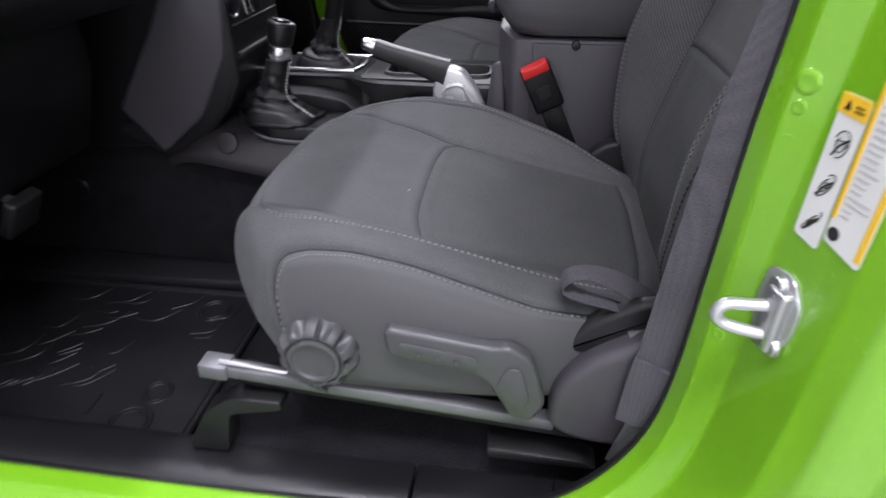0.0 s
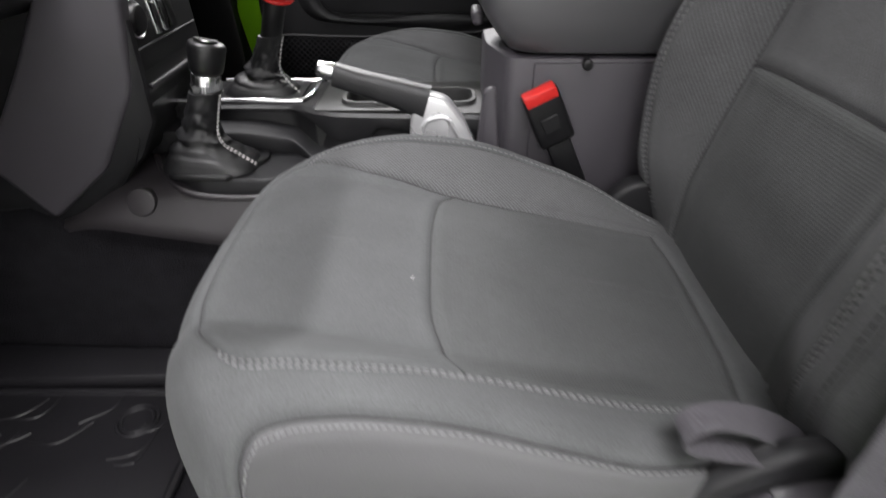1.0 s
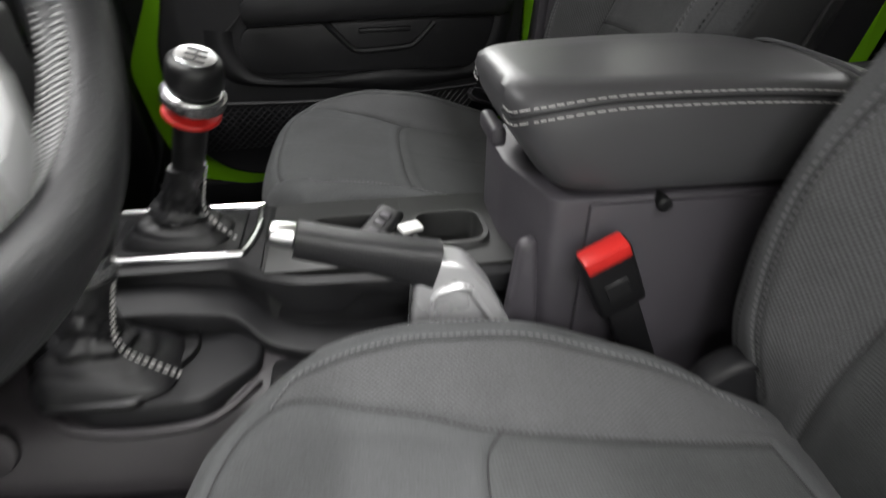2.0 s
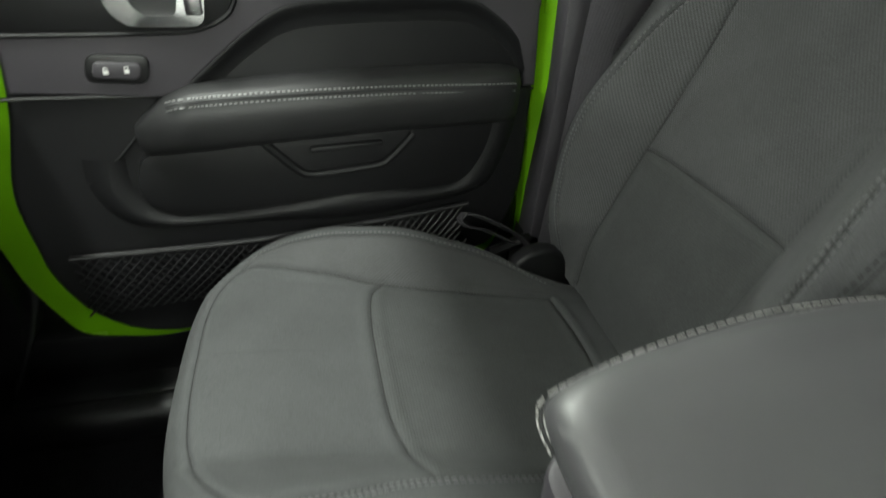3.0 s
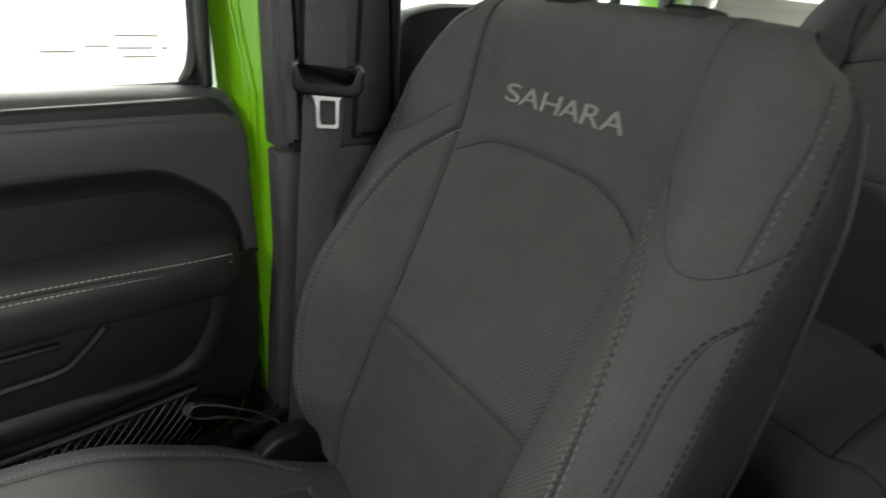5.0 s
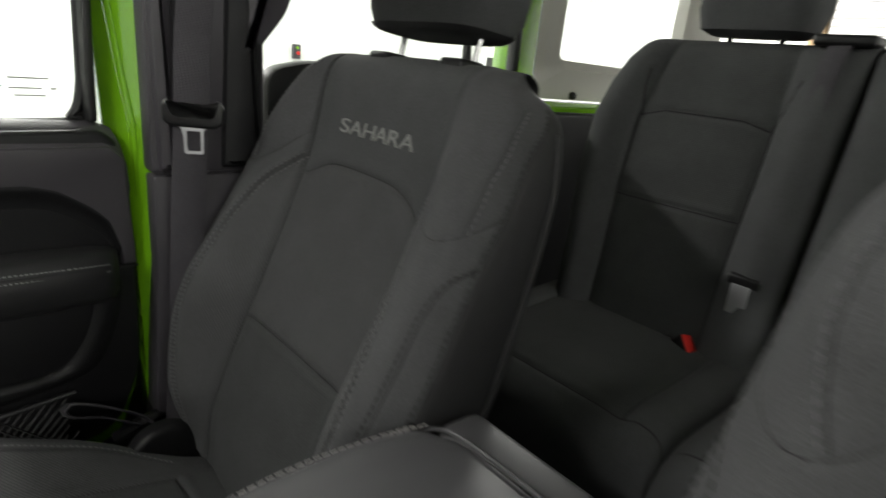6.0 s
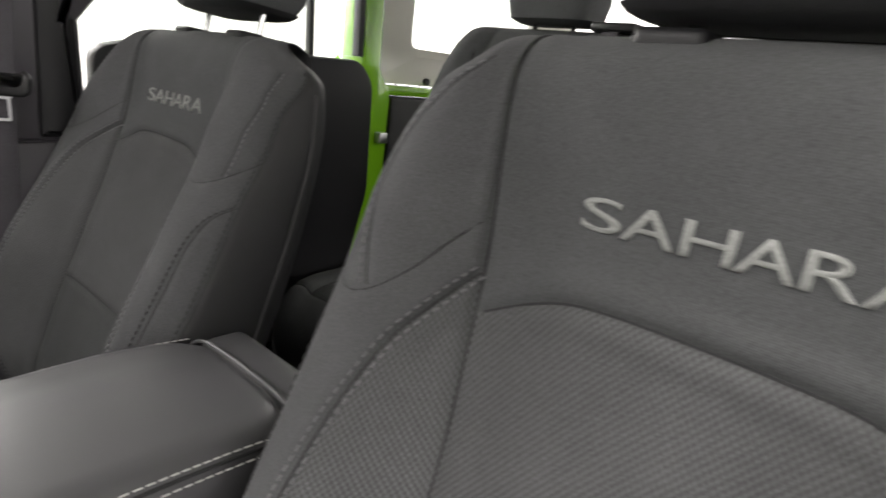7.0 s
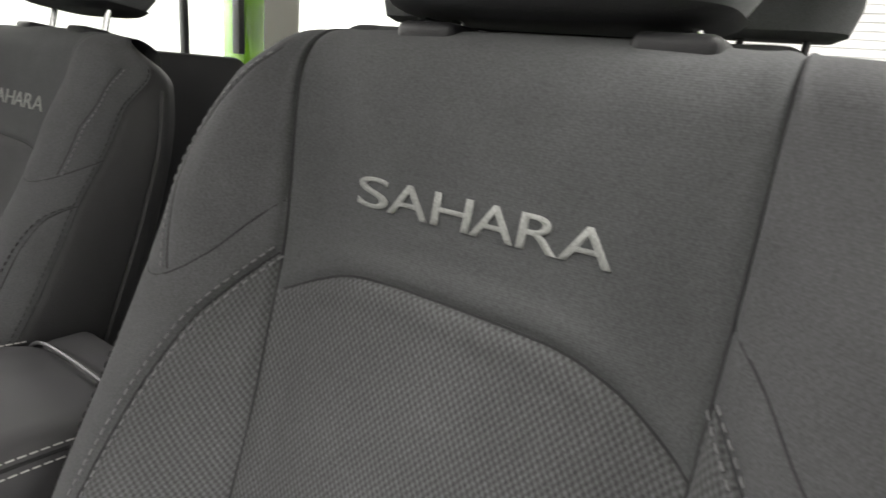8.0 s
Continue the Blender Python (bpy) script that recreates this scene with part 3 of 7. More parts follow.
    P2, N2 = panels(back, ["lumbar_panel", "middle_panel", "upper_panel", "bolster_band", "shoulder", "backrest_side", "back_panel"], P, A, B, region_b, ["insert", "mesh", "cloth", "mesh", "bolster", "darkside", "darkside"], ["", "knitted mesh cloth", "", "knitted mesh cloth", "", "", ""], seams, fine)
    at_b = sampler(P2, A, B)
    for line, r in [(ln, 0.0012) for ln in seams] + [(ln, 0.0009) for ln in fine]:
        cord = bmesh.new()
        seam_cord(cord, at_b, N2, line, r)
        part("backrest_seam", cord, "seam", back, "dark sewn seam")
    bm = bmesh.new()
    for s in (-1, 1):
        for off in (0.006, -0.004):
            stitches(bm, at_b, N2, [(p + off * 0.6, s * (q + off * 0.8)) for p, q in band])
        dark = bmesh.new()
        for line in (flank, curl):
            stitches(dark, at_b, N2, [(p, s * (q - 0.006)) for p, q in line])
        tagged(part("flank_stitching", dark, "seam", back, "black thread"), kind="stuff")
        part("edge_piping", tube(bmesh.new(), [at_b(p, s * q, 0.001, N2)[0] for p, q in ((0.615, 0.404), (0.552, 0.402), (0.50, 0.402), (0.413, 0.402), (0.30, 0.402), (0.15, 0.402), (0.03, 0.402))], 0.0035, 6), "darkside", back)
    for line, s in zip(loops, (1, -1)):
        stitches(bm, at_b, N2, [(p, q + s * 0.005) for p, q in line], r=0.0005)
    tagged(part("backrest_stitching", bm, "thread", back, "grey thread"), kind="stuff")

    # embroidered word on the upper panel, letter by letter
    for letter, b0, b1 in (("S", 0.0915, 0.0665), ("A", 0.0660, 0.0345), ("H", 0.0320, 0.0050), ("A", 0.0045, -0.0265), ("R", -0.0285, -0.0555), ("A", -0.0560, -0.0885)):
        cu = bpy.data.curves.new("embroidery", "FONT")
        cu.body, cu.size, cu.offset = letter, 0.0285, 0.00015
        tmp = new("embroidery", cu)
        flat = bpy.data.meshes.new_from_object(tmp.evaluated_get(bpy.context.evaluated_depsgraph_get()))
        bpy.data.objects.remove(tmp)
        bm = bmesh.new()
        bm.from_mesh(flat)
        bmesh.ops.triangulate(bm, faces=bm.faces)
        bmesh.ops.subdivide_edges(bm, edges=[e for e in bm.edges if e.calc_length() > 0.006], cuts=1)
        x0, x1 = min(v.co.x for v in bm.verts), max(v.co.x for v in bm.verts)
        y0, y1 = min(v.co.y for v in bm.verts), max(v.co.y for v in bm.verts)
        faces = bmesh.ops.extrude_face_region(bm, geom=bm.faces[:])
        for v in bm.verts:
            v.co.z = 0.0002
        for g in faces["geom"]:
            if isinstance(g, bmesh.types.BMVert):
                g.co.z = 0.0013
        uv = bm.loops.layers.uv.verify()
        for f in bm.faces:
            for lp in f.loops:
                lp[uv].uv = lp.vert.co.xy
        for v in bm.verts:
            v.co = at_b(0.5638 + 0.0200 * (v.co.y - y0) / (y1 - y0), b0 + (b1 - b0) * (v.co.x - x0) / (x1 - x0), v.co.z, N2)[0]
        part("embroidered_letter", bm, "letter", back, "grey embroidered letter", smooth=False)

    # headrest with its two posts
    bm = bmesh.new()
    rings = []
    for z, hw, x0, x1 in ((0.6640, 0.098, 0.172, 0.250), (0.6690, 0.120, 0.156, 0.260), (0.6910, 0.134, 0.150, 0.272), (0.7350, 0.140, 0.144, 0.275), (0.7850, 0.136, 0.150, 0.283), (0.8350, 0.125, 0.166, 0.282), (0.8620, 0.105, 0.195, 0.275), (0.8690, 0.08, 0.21, 0.262)):
        ring = []
        for t in np.linspace(0, 2 * math.pi, 40, endpoint=False):
            c, s = math.cos(t), math.sin(t)
            ring.append(bm.verts.new(((x0 + x1) / 2 + (x1 - x0) / 2 * math.copysign(abs(c) ** 0.5, c), 0.012 + 0.89 * hw * math.copysign(abs(s) ** 0.45, s), z)))
        rings.append(ring)
    skin(bm, rings, True)
    bm.faces.new(rings[0][::-1])
    bm.faces.new(rings[-1])
    head = part("headrest", bm, "cloth", back)
    bm = bmesh.new()
    rings = []
    for z, hw, x0, x1 in ((0.6630, 0.100, 0.170, 0.252), (0.6655, 0.114, 0.1600, 0.2580), (0.6690, 0.1225, 0.1540, 0.2620), (0.6735, 0.1275, 0.1510, 0.2660)):
        rings.append([bm.verts.new(((x0 + x1) / 2 + (x1 - x0) / 2 * math.copysign(abs(math.cos(t)) ** 0.5, math.cos(t)), 0.012 + 0.89 * hw * math.copysign(abs(math.sin(t)) ** 0.45, math.sin(t)), z)) for t in np.linspace(0, 2 * math.pi, 40, endpoint=False)])
    skin(bm, rings, True)
    part("headrest_base", bm, "darkside", head, "black lower band of the headrest")
    bm = bmesh.new()
    tube(bm, [(0.212 + 0.050 * math.cos(t), 0.012 + 0.113 * math.sin(t), 0.690) for t in np.linspace(0.0, 2 * math.pi, 24)], 0.004, 6, 0.02)
    part("headrest_piping", bm, "black", head)
    for s in (-1, 1):
        part("headrest_post", cyl(bmesh.new(), (0.188, s * 0.079, 0.58), (0.205, s * 0.079, 0.71), 0.0044), "chrome", back)
        bm = bmesh.new()
        rbox(bm, 0.158, 0.200, s * 0.079 - 0.023, s * 0.079 + 0.023, 0.640, 0.6590, 0.006, 3)
        part("post_sleeve", bm, "plastic", back, "dark grey plastic headrest sleeve")
    return seat, back


driver_seat, driver_back = front_seat("car_seat", (0, -0.395, 0), "dark grey cloth driver's seat with embroidered backrest")
passenger_seat = copy_thing(driver_seat, pose(-0.0041, 0.3912, -0.0169))
tagged(passenger_seat, "dark grey cloth passenger seat reclined slightly, embroidered backrest")
for ob in passenger_seat.children:
    if ob.name.startswith("backrest") and ob.location.length > 0.1:
        ob.rotation_euler = (0, radians(5.65), 0)
        ob.location += Vector((0.0208, 0.0146, 0.0209))
        for sub_part in ob.children:
            if sub_part.name.startswith("headrest") and "post" not in sub_part.name:
                sub_part.location.z += 0.024

# stray fibres on the driver's cloth
for fx, fy, fz, ang in ((-0.028, -0.455, 0.4215, 70), (0.03, -0.33, 0.4005, 20), (-0.09, -0.30, 0.4235, 110)):
    bm = bmesh.new()
    a = radians(ang)
    tube(bm, [(-0.003 * math.cos(a), -0.003 * math.sin(a), 0), (0.0005, 0, 0.0006), (0.003 * math.cos(a), 0.003 * math.sin(a), 0.0001)], 0.0003, 5, 0.002)
    ob = solid("lint_fibre", bm, "white_thread", "tiny white lint fibre on the grey seat cloth", "lint", "lint fibres")
    ob.location = (fx, fy, fz)


# ---- centre console ----
def console():
    top = thing("centre_console", (0, 0, 0.05), "dark grey plastic centre console with padded armrest lid", "car console")
    up = Vector((0, 0, -0.05))
    # rear storage box
    bm = bmesh.new()
    prism(bm, rounded([(0.066, 0.0), (0.092, -0.100), (0.43, -0.102), (0.45, -0.09), (0.45, 0.115), (0.43, 0.125), (0.10, 0.122), (0.066, 0.09)], 0.012, 4), lambda u, v, w: Vector((u, v, 0.05 + w)) + up, 0.493, 0.006, 2)
    box = part("storage_box", bm, "grey_plastic", top)
    bm = bmesh.new()
    rbox(bm, 0.128, 0.415, -0.1055, -0.098, 0.17, 0.537, 0.003, 2, Matrix.Translation(up))
    part("side_panel", bm, "grey_plastic", box)
    part("latch_notch", cyl(bmesh.new(), Vector((0.201, -0.112, 0.536)) + up, Vector((0.201, -0.09, 0.536)) + up, 0.0075, bevel=0.002), "black", box)
    # padded lid: rounded loft
    bm = bmesh.new()
    rings = []
    far_side = lambda x: 1 - 0.26 * max(0.0, (0.28 - x) / 0.2) ** 1.5
    for z, x0, x1, y0, y1, p in ((0.546, 0.104, 0.388, -0.090, 0.102, 7), (0.550, 0.094, 0.390, -0.100, 0.110, 7), (0.565, 0.080, 0.391, -0.107, 0.117, 8), (0.590, 0.062, 0.391, -0.109, 0.124, 8), (0.612, 0.049, 0.391, -0.109, 0.125, 8), (0.634, 0.042, 0.391, -0.107, 0.123, 8), (0.645, 0.043, 0.391, -0.101, 0.112, 7), (0.652, 0.050, 0.391, -0.090, 0.094, 6), (0.6533, 0.064, 0.391, -0.074, 0.072, 5), (0.6560, 0.10, 0.38, -0.046, 0.050, 4), (0.6575, 0.15, 0.34, -0.018, 0.036, 3), (0.6580, 0.22, 0.27, 0.004, 0.018, 2)):
        ring = []
        for t in np.linspace(0, 2 * math.pi, 96, endpoint=False):
            c, s = math.cos(t), math.sin(t)
            e = 2 / p
            x = (x0 + x1) / 2 + (x1 - x0) / 2 * math.copysign(abs(c) ** e, c)
            y = (y0 + y1) / 2 + (y1 - y0) / 2 * math.copysign(abs(s) ** e, s)
            if y > 0:
                y *= far_side(x)
            droop = 0.010 * max(0.0, (x - 0.24) / 0.16) ** 2 if z > 0.6 else 0
            ring.append(bm.verts.new(Vector((x, y, z - droop)) + up))
        rings.append(ring)
    skin(bm, rings, True)
    bm.faces.new(rings[0][::-1])
    bm.faces.new(rings[-1])
    lid = part("armrest_lid", bm, "lid", top, "padded black leatherette armrest lid")
    # two rows of white stitching with a welt between, along both sides and round the front corner
    def lid_line(side, dz, dy):
        yy = (-0.1062 - dy) if side < 0 else 0.1165 + 2.4 * dy
        q = lambda x, k, z: Vector((x, yy * k * (far_side(x) if side > 0 else 1), z + dz)) + up
        return [q(0.0455, 0.60, 0.622), q(0.046, 0.88, 0.624), q(0.062, 1.0, 0.630), q(0.14, 1, 0.6385), q(0.24, 1, 0.6395), q(0.32, 1, 0.637), q(0.390, 1, 0.631)]
    for dz, dy in ((0.0048, -0.0026), (-0.0048, 0.0036)):
        for side in (-1, 1):
            bm = bmesh.new()
            line = spline(lid_line(side, dz, dy), 0.0012)
            for k in range(0, len(line) - 6, 7):
                cyl(bm, line[k], line[k + 5], 0.00072, seg=6)
            tagged(part("stitching", bm, "white_thread", lid, "white stitching"), kind="stuff")
    for side in (-1, 1):
        bm = bmesh.new()
        tube(bm, lid_line(side, 0, -0.0005), 0.0016, 6)
        part("welt_seam", bm, "seam", lid)
    part("lid_lip", tube(bmesh.new(), [Vector(q) + up for q in ((0.3915, -0.106, 0.622), (0.3915, -0.096, 0.640), (0.3915, -0.05, 0.6485), (0.3915, 0.045, 0.6485), (0.3915, 0.09, 0.641), (0.3915, 0.118, 0.622))], 0.0022, 6), "lid", lid)
    # rear hinge cap and the release tab
    bm = bmesh.new()
    rbox(bm, 0.395, 0.452, -0.100, 0.106, 0.548, 0.637, 0.014, 4, Matrix.Translation(up))
    part("hinge_cap", bm, "lid", top)
    bm = bmesh.new()
    rbox(bm, 0.044, 0.060, -0.035, 0.03, 0.572, 0.592, 0.006, 3, Matrix.Translation(up))
    part("release_tab", bm, "grey_plastic", lid)
    # upper deck with the cup holders
    bm = bmesh.new()
    prism(bm, rounded([(-0.52, -0.012), (-0.235, -0.012), (-0.196, -0.046), (-0.196, 0.112), (-0.52, 0.112)], 0.012, 4), lambda u, v, w: Vector((u, v, 0.30 + w)) + up, 0.150, 0.005)
    deck_ob = part("upper_deck", bm, "plastic", top)
    bm = bmesh.new()
    prism(bm, rounded([(-0.200, -0.052), (0.02, -0.064), (0.085, -0.090), (0.09, 0.11), (-0.200, 0.112)], 0.010, 4), lambda u, v, w: Vector((u, v, 0.30 + w)) + up, 0.085, 0.004)
    part("lower_deck", bm, "plastic", deck_ob)
    # cup tray: two deep wells with thick rims
    for x0, x1, cx, rx, ry, y0 in ((-0.197, -0.043, -0.108, 0.052, 0.044, -0.046), (-0.043, 0.084, 0.010, 0.044, 0.040, -0.058)):
        bm = bmesh.new()
        rings = []
        for k, z in ((1.0, 0.385), (1.0, 0.446), (0.985, 0.450), (0.0, 0.4505), (-0.05, 0.456), (-0.16, 0.456), (-0.20, 0.450), (-0.26, 0.39), (-0.30, 0.386)):
            ring = []
            for t in np.linspace(0, 2 * math.pi, 48, endpoint=False):
                c, sn = math.cos(t), math.sin(t)
                p = 0.28 if k > 0.5 else 0.55
                f = 1 + min(k, 0.0)
                wx, wy = cx + rx * 1.06 * f * math.copysign(abs(c) ** p, c), 0.018 + ry * 1.06 * f * math.copysign(abs(sn) ** p, sn)
                ox = (x0 + x1) / 2 + (x1 - x0) / 2 * max(-1, min(1, 1.25 * math.copysign(abs(c) ** 0.5, c)))
                oy = (y0 + 0.110) / 2 + (0.110 - y0) / 2 * max(-1, min(1, 1.25 * math.copysign(abs(sn) ** 0.5, sn)))
                q = max(k, 0.0)
                ring.append(bm.verts.new(Vector((wx + (ox - wx) * q, wy + (oy - wy) * q, z)) + up))
            rings.append(ring)
        skin(bm, rings, True)
        well = part("cup_holder", bm, "tray", deck_ob, "grey plastic cup holder rim")
        bm = bmesh.new()
        cyl(bm, Vector((cx, 0.018, 0.3855)) + up, Vector((cx, 0.018, 0.3895)) + up, 0.030)
        part("well_floor", bm, "black", well)
    # lever bezel of satin metal
    bm = bmesh.new()
    tube(bm, [(x, y, 0.402) for x, y in ((-0.50, -0.008), (-0.36, -0.007), (-0.24, -0.007), (-0.222, 0.0), (-0.213, 0.05), (-0.215, 0.098), (-0.225, 0.104), (-0.38, 0.106))], 0.0046, 8)
    part("metal_bezel", bm, "chrome", deck_ob, "satin chrome trim strip")
    bm = bmesh.new()
    rbox(bm, -0.37, -0.228, 0.004, 0.094, 0.398, 0.404, 0.003, 2)
    part("lever_plate", bm, "black", deck_ob)
    # flank below the deck: a waved ledge, a hollow under it and a second ledge
    bm = bmesh.new()
    rings = []
    for x in np.arange(-0.52, 0.081, 0.012):
        y1 = float(glide(x, [-0.52, -0.245, -0.195, -0.15, 0.08], [-0.016, -0.018, -0.052, -0.066, -0.074]))
        w1 = float(glide(x, [-0.52, -0.235, -0.20, -0.166, -0.122, -0.094, -0.05, 0.08], [0.440, 0.440, 0.434, 0.410, 0.410, 0.432, 0.426, 0.426]))
        w2 = float(glide(x, [-0.52, -0.317, -0.24, -0.186, -0.125, 0.08], [0.418, 0.416, 0.404, 0.381, 0.379, 0.384]))
        y2 = y1 - float(glide(x, [-0.52, -0.30, -0.18, 0.08], [0.038, 0.040, 0.030, 0.030]))
        sec = [(y1 + 0.010, 0.449), (y1 - 0.001, 0.446), (y1 - 0.004, w1 + 0.004), (y1 - 0.003, w1 - 0.001), (y1 + 0.012, w1 - 0.006), (y1 + 0.008, w2 + 0.008), (y2 + 0.006, w2 + 0.004), (y2, w2 + 0.001), (y2 - 0.002, w2 - 0.004), (y2 + 0.008, w2 - 0.04)]
        rings.append([bm.verts.new(Vector((x, y, z)) + up) for y, z in sec])
    skin(bm, rings, False)
    part("tray_flank", bm, "plastic", top, "waved black plastic console flank")
    bm = bmesh.new()
    prism(bm, rounded([(-0.56, -0.045), (-0.25, -0.048), (-0.18, -0.072), (0.07, -0.09), (0.075, 0.10), (-0.56, 0.10)], 0.01), lambda u, v, w: Vector((u, v, 0.20 + w)) + up, 0.175, 0.008)
    part("lower_tray", bm, "plastic", top)
    # floor trim that carries the short lever: a sloping flank under a flat top
    bm = bmesh.new()
    rings = []
    for x, drop, inn in ((-0.590, 0.050, 0.040), (-0.555, 0.030, 0.024), (-0.520, 0.012, 0.010), (-0.490, 0.003, 0.003), (-0.46, 0.0, 0.0), (-0.40, 0.0, 0.0), (-0.33, 0.0, 0.002), (-0.26, 0.0, 0.006), (-0.20, 0.004, 0.014), (-0.10, 0.010, 0.022), (0.0, 0.016, 0.026), (0.08, 0.020, 0.030)):
        low = 0.322 - 0.17 * (x + 0.485)
        sec = [(-0.172, low - 0.012), (-0.176, low), (-0.172, low + 0.012), (-0.160, 0.348), (-0.148, 0.362), (-0.130, 0.370), (-0.095, 0.374), (0.02, 0.376)]
        rings.append([bm.verts.new(Vector((x - 0.35 * max(0.0, 0.36 - z), y + inn, z - drop)) + up) for y, z in sec])
    skin(bm, rings, False)
    bm.faces.new(rings[0])
    trim = part("floor_trim", bm, "floor_trim", top)
    bm = bmesh.new()
    prism(bm, rounded([(-0.446, -0.055), (-0.405, -0.122), (-0.355, -0.150), (-0.252, -0.150), (-0.205, -0.105), (-0.205, -0.02), (-0.446, -0.02)], 0.012, 4), lambda u, v, w: Vector((u, v - 0.004 * (1 - w / 0.03), 0.350 + w)) + up, 0.031, 0.005, 3)
    part("lever_mount", bm, "plastic", trim)
    bm = bmesh.new()
    tube(bm, [Vector(q) + up for q in ((-0.452, -0.062, 0.379), (-0.410, -0.128, 0.373), (-0.358, -0.158, 0.360), (-0.255, -0.158, 0.358), (-0.205, -0.118, 0.368))], 0.005, 8)
    part("mount_rib", bm, "floor_trim", trim)
    bm = bmesh.new()
    cyl(bm, Vector((-0.440, -0.150, 0.346)) + up, Vector((-0.440, -0.1665, 0.352)) + up, 0.021, bevel=0.002)
    part("blanking_plug", bm, "floor_trim", trim)
    # open bin between the tray and the seat
    bm = bmesh.new()
    prism(bm, rounded([(-0.195, -0.150), (-0.195, -0.090), (0.06, -0.090), (0.06, -0.150)], 0.012, 4), lambda u, v, w: Vector((u, v, 0.34 + w)) + up, 0.030, 0.004)
    part("side_bin", bm, "black", trim)
    # grab loop in front of the box
    bm = bmesh.new()
    prism(bm, rounded([(0.045, 0.35), (0.060, 0.50), (0.078, 0.505), (0.090, 0.35)], 0.010, 4), lambda u, v, w: Vector((u, -0.108 + w, v)) + up, 0.016, 0.004)
    part("grab_loop", bm, "grey_plastic", top)
    return top


centre_console = console()


def gaiter(bm, base, size, tip, r_tip, bend=(0, 0, 0), turn=0.0, n=64):
    """A crumpled leather boot: a flared skirt, two sagging folds and a narrow sleeve up to the collar."""
    base, tip, bend = Vector(base), Vector(tip), Vector(bend)
    ts = [-0.2, 0, 0.05, 0.10, 0.15, 0.19, 0.225, 0.26, 0.30, 0.34, 0.385, 0.43, 0.48, 0.53, 0.60, 0.68, 0.75, 0.85, 1, 1.2]
    ks = [1, 1, 0.985, 0.93, 0.80, 0.62, 0.60, 0.50, 0.26, 0.23, 0.30, 0.20, 0.055, 0.09, 0.045, 0.0, 0.03, 0.0, 0, 0]
    rings = []
    for i in range(n + 1):
        t = i / n
        c = base.lerp(tip, t) + bend * math.sin(math.pi * t)
        swell = math.sin(math.pi * t)
        ring = []
        for j in range(56):
            th = 2 * math.pi * j / 56
            slant = swell * (0.060 * math.sin(th + 0.9 + turn) + 0.030 * math.sin(2 * th + 2.0 + turn) + 0.008 * math.sin(5 * th + turn))
            k = float(np.interp(t + slant, ts, ks))
            e = 0.55 + 0.45 * min(1.0, 1.6 * t)
            cx, sy = math.copysign(abs(math.cos(th)) ** e, math.cos(th)), math.copysign(abs(math.sin(th)) ** e, math.sin(th))
            rx, ry = r_tip + (size[0] - r_tip) * k, r_tip + (size[1] - r_tip) * k
            w = swell * (0.0012 * math.sin(6 * th + 15 * t + turn) + 0.0006 * math.sin(11 * th - 23 * t) + 0.0012 * math.sin(27 * t + 2 * th))
            ring.append(bm.verts.new(c + Vector(((rx + w) * cx, (ry + w) * sy, 0.004 * swell * math.sin(3 * th + 9 * t + turn)))))
        rings.append(ring)
    skin(bm, rings, True)
    bm.faces.new(rings[0][::-1])
    bm.faces.new(rings[-1])
    return bm


def seam_thread(bm, points, r=0.0008, pitch=5):
    line = spline(points, 0.0012)
    for k in range(0, len(line) - pitch, pitch):
        cyl(bm, line[k], line[k + pitch - 2], r, seg=5)


# short lever at the tunnel side
lever = thing("transfer_lever", (-0.345, -0.105, 0.378), "short lever with black knob and leather boot", "gear lever")
bm = bmesh.new()
prism(bm, rounded([(-0.075, 0.02), (-0.055, -0.045), (0.035, -0.050), (0.078, 0.025), (0.07, 0.06), (-0.07, 0.06)], 0.012, 4), lambda u, v, w: Vector((u, v, w)), 0.010, 0.004)
part("boot_frame", bm, "black", lever)
part("boot", gaiter(bmesh.new(), (-0.003, 0.006, 0.006), (0.068, 0.050), (0.008, 0.008, 0.118), 0.0240, (-0.012, 0, 0)), "leather", lever, "creased black leather boot")
bm = bmesh.new()
for off in (0, 0.005):
    seam_thread(bm, [(0.030, -0.004 + off, 0.114), (0.0225, -0.007 + off, 0.085), (0.019, -0.012 + off, 0.060), (0.028, -0.020 + off, 0.046), (0.050, -0.026 + off, 0.034), (0.074, -0.030 + off, 0.020)])
tagged(part("boot_stitching", bm, "white_thread", lever, "pale double stitching"), kind="stuff")
part("collar", cyl(bmesh.new(), (0.008, 0.008, 0.116), (0.012, 0.010, 0.142), 0.0205, bevel=0.003), "chrome", lever, "knurled chrome collar")
bm = bmesh.new()
for k in range(40):
    t = 2 * math.pi * k / 40
    d = Vector((math.cos(t), math.sin(t), 0)) * 0.0208
    cyl(bm, Vector((0.0085, 0.0083, 0.119)) + d, Vector((0.010, 0.009, 0.129)) + d, 0.0011, seg=5)
tagged(part("knurling", bm, "chrome", lever), kind="stuff")
bm = bmesh.new()
cyl(bm, (0.012, 0.010, 0.141), (0.021, 0.014, 0.184), 0.0225, 0.0268, 28, 0.008)
knob = part("knob", bm, "black", lever, "round black knob")
part("knob_disc", cyl(bmesh.new(), (0.0198, 0.0138, 0.1855), (0.0202, 0.0142, 0.1875), 0.0165), "chrome", knob)

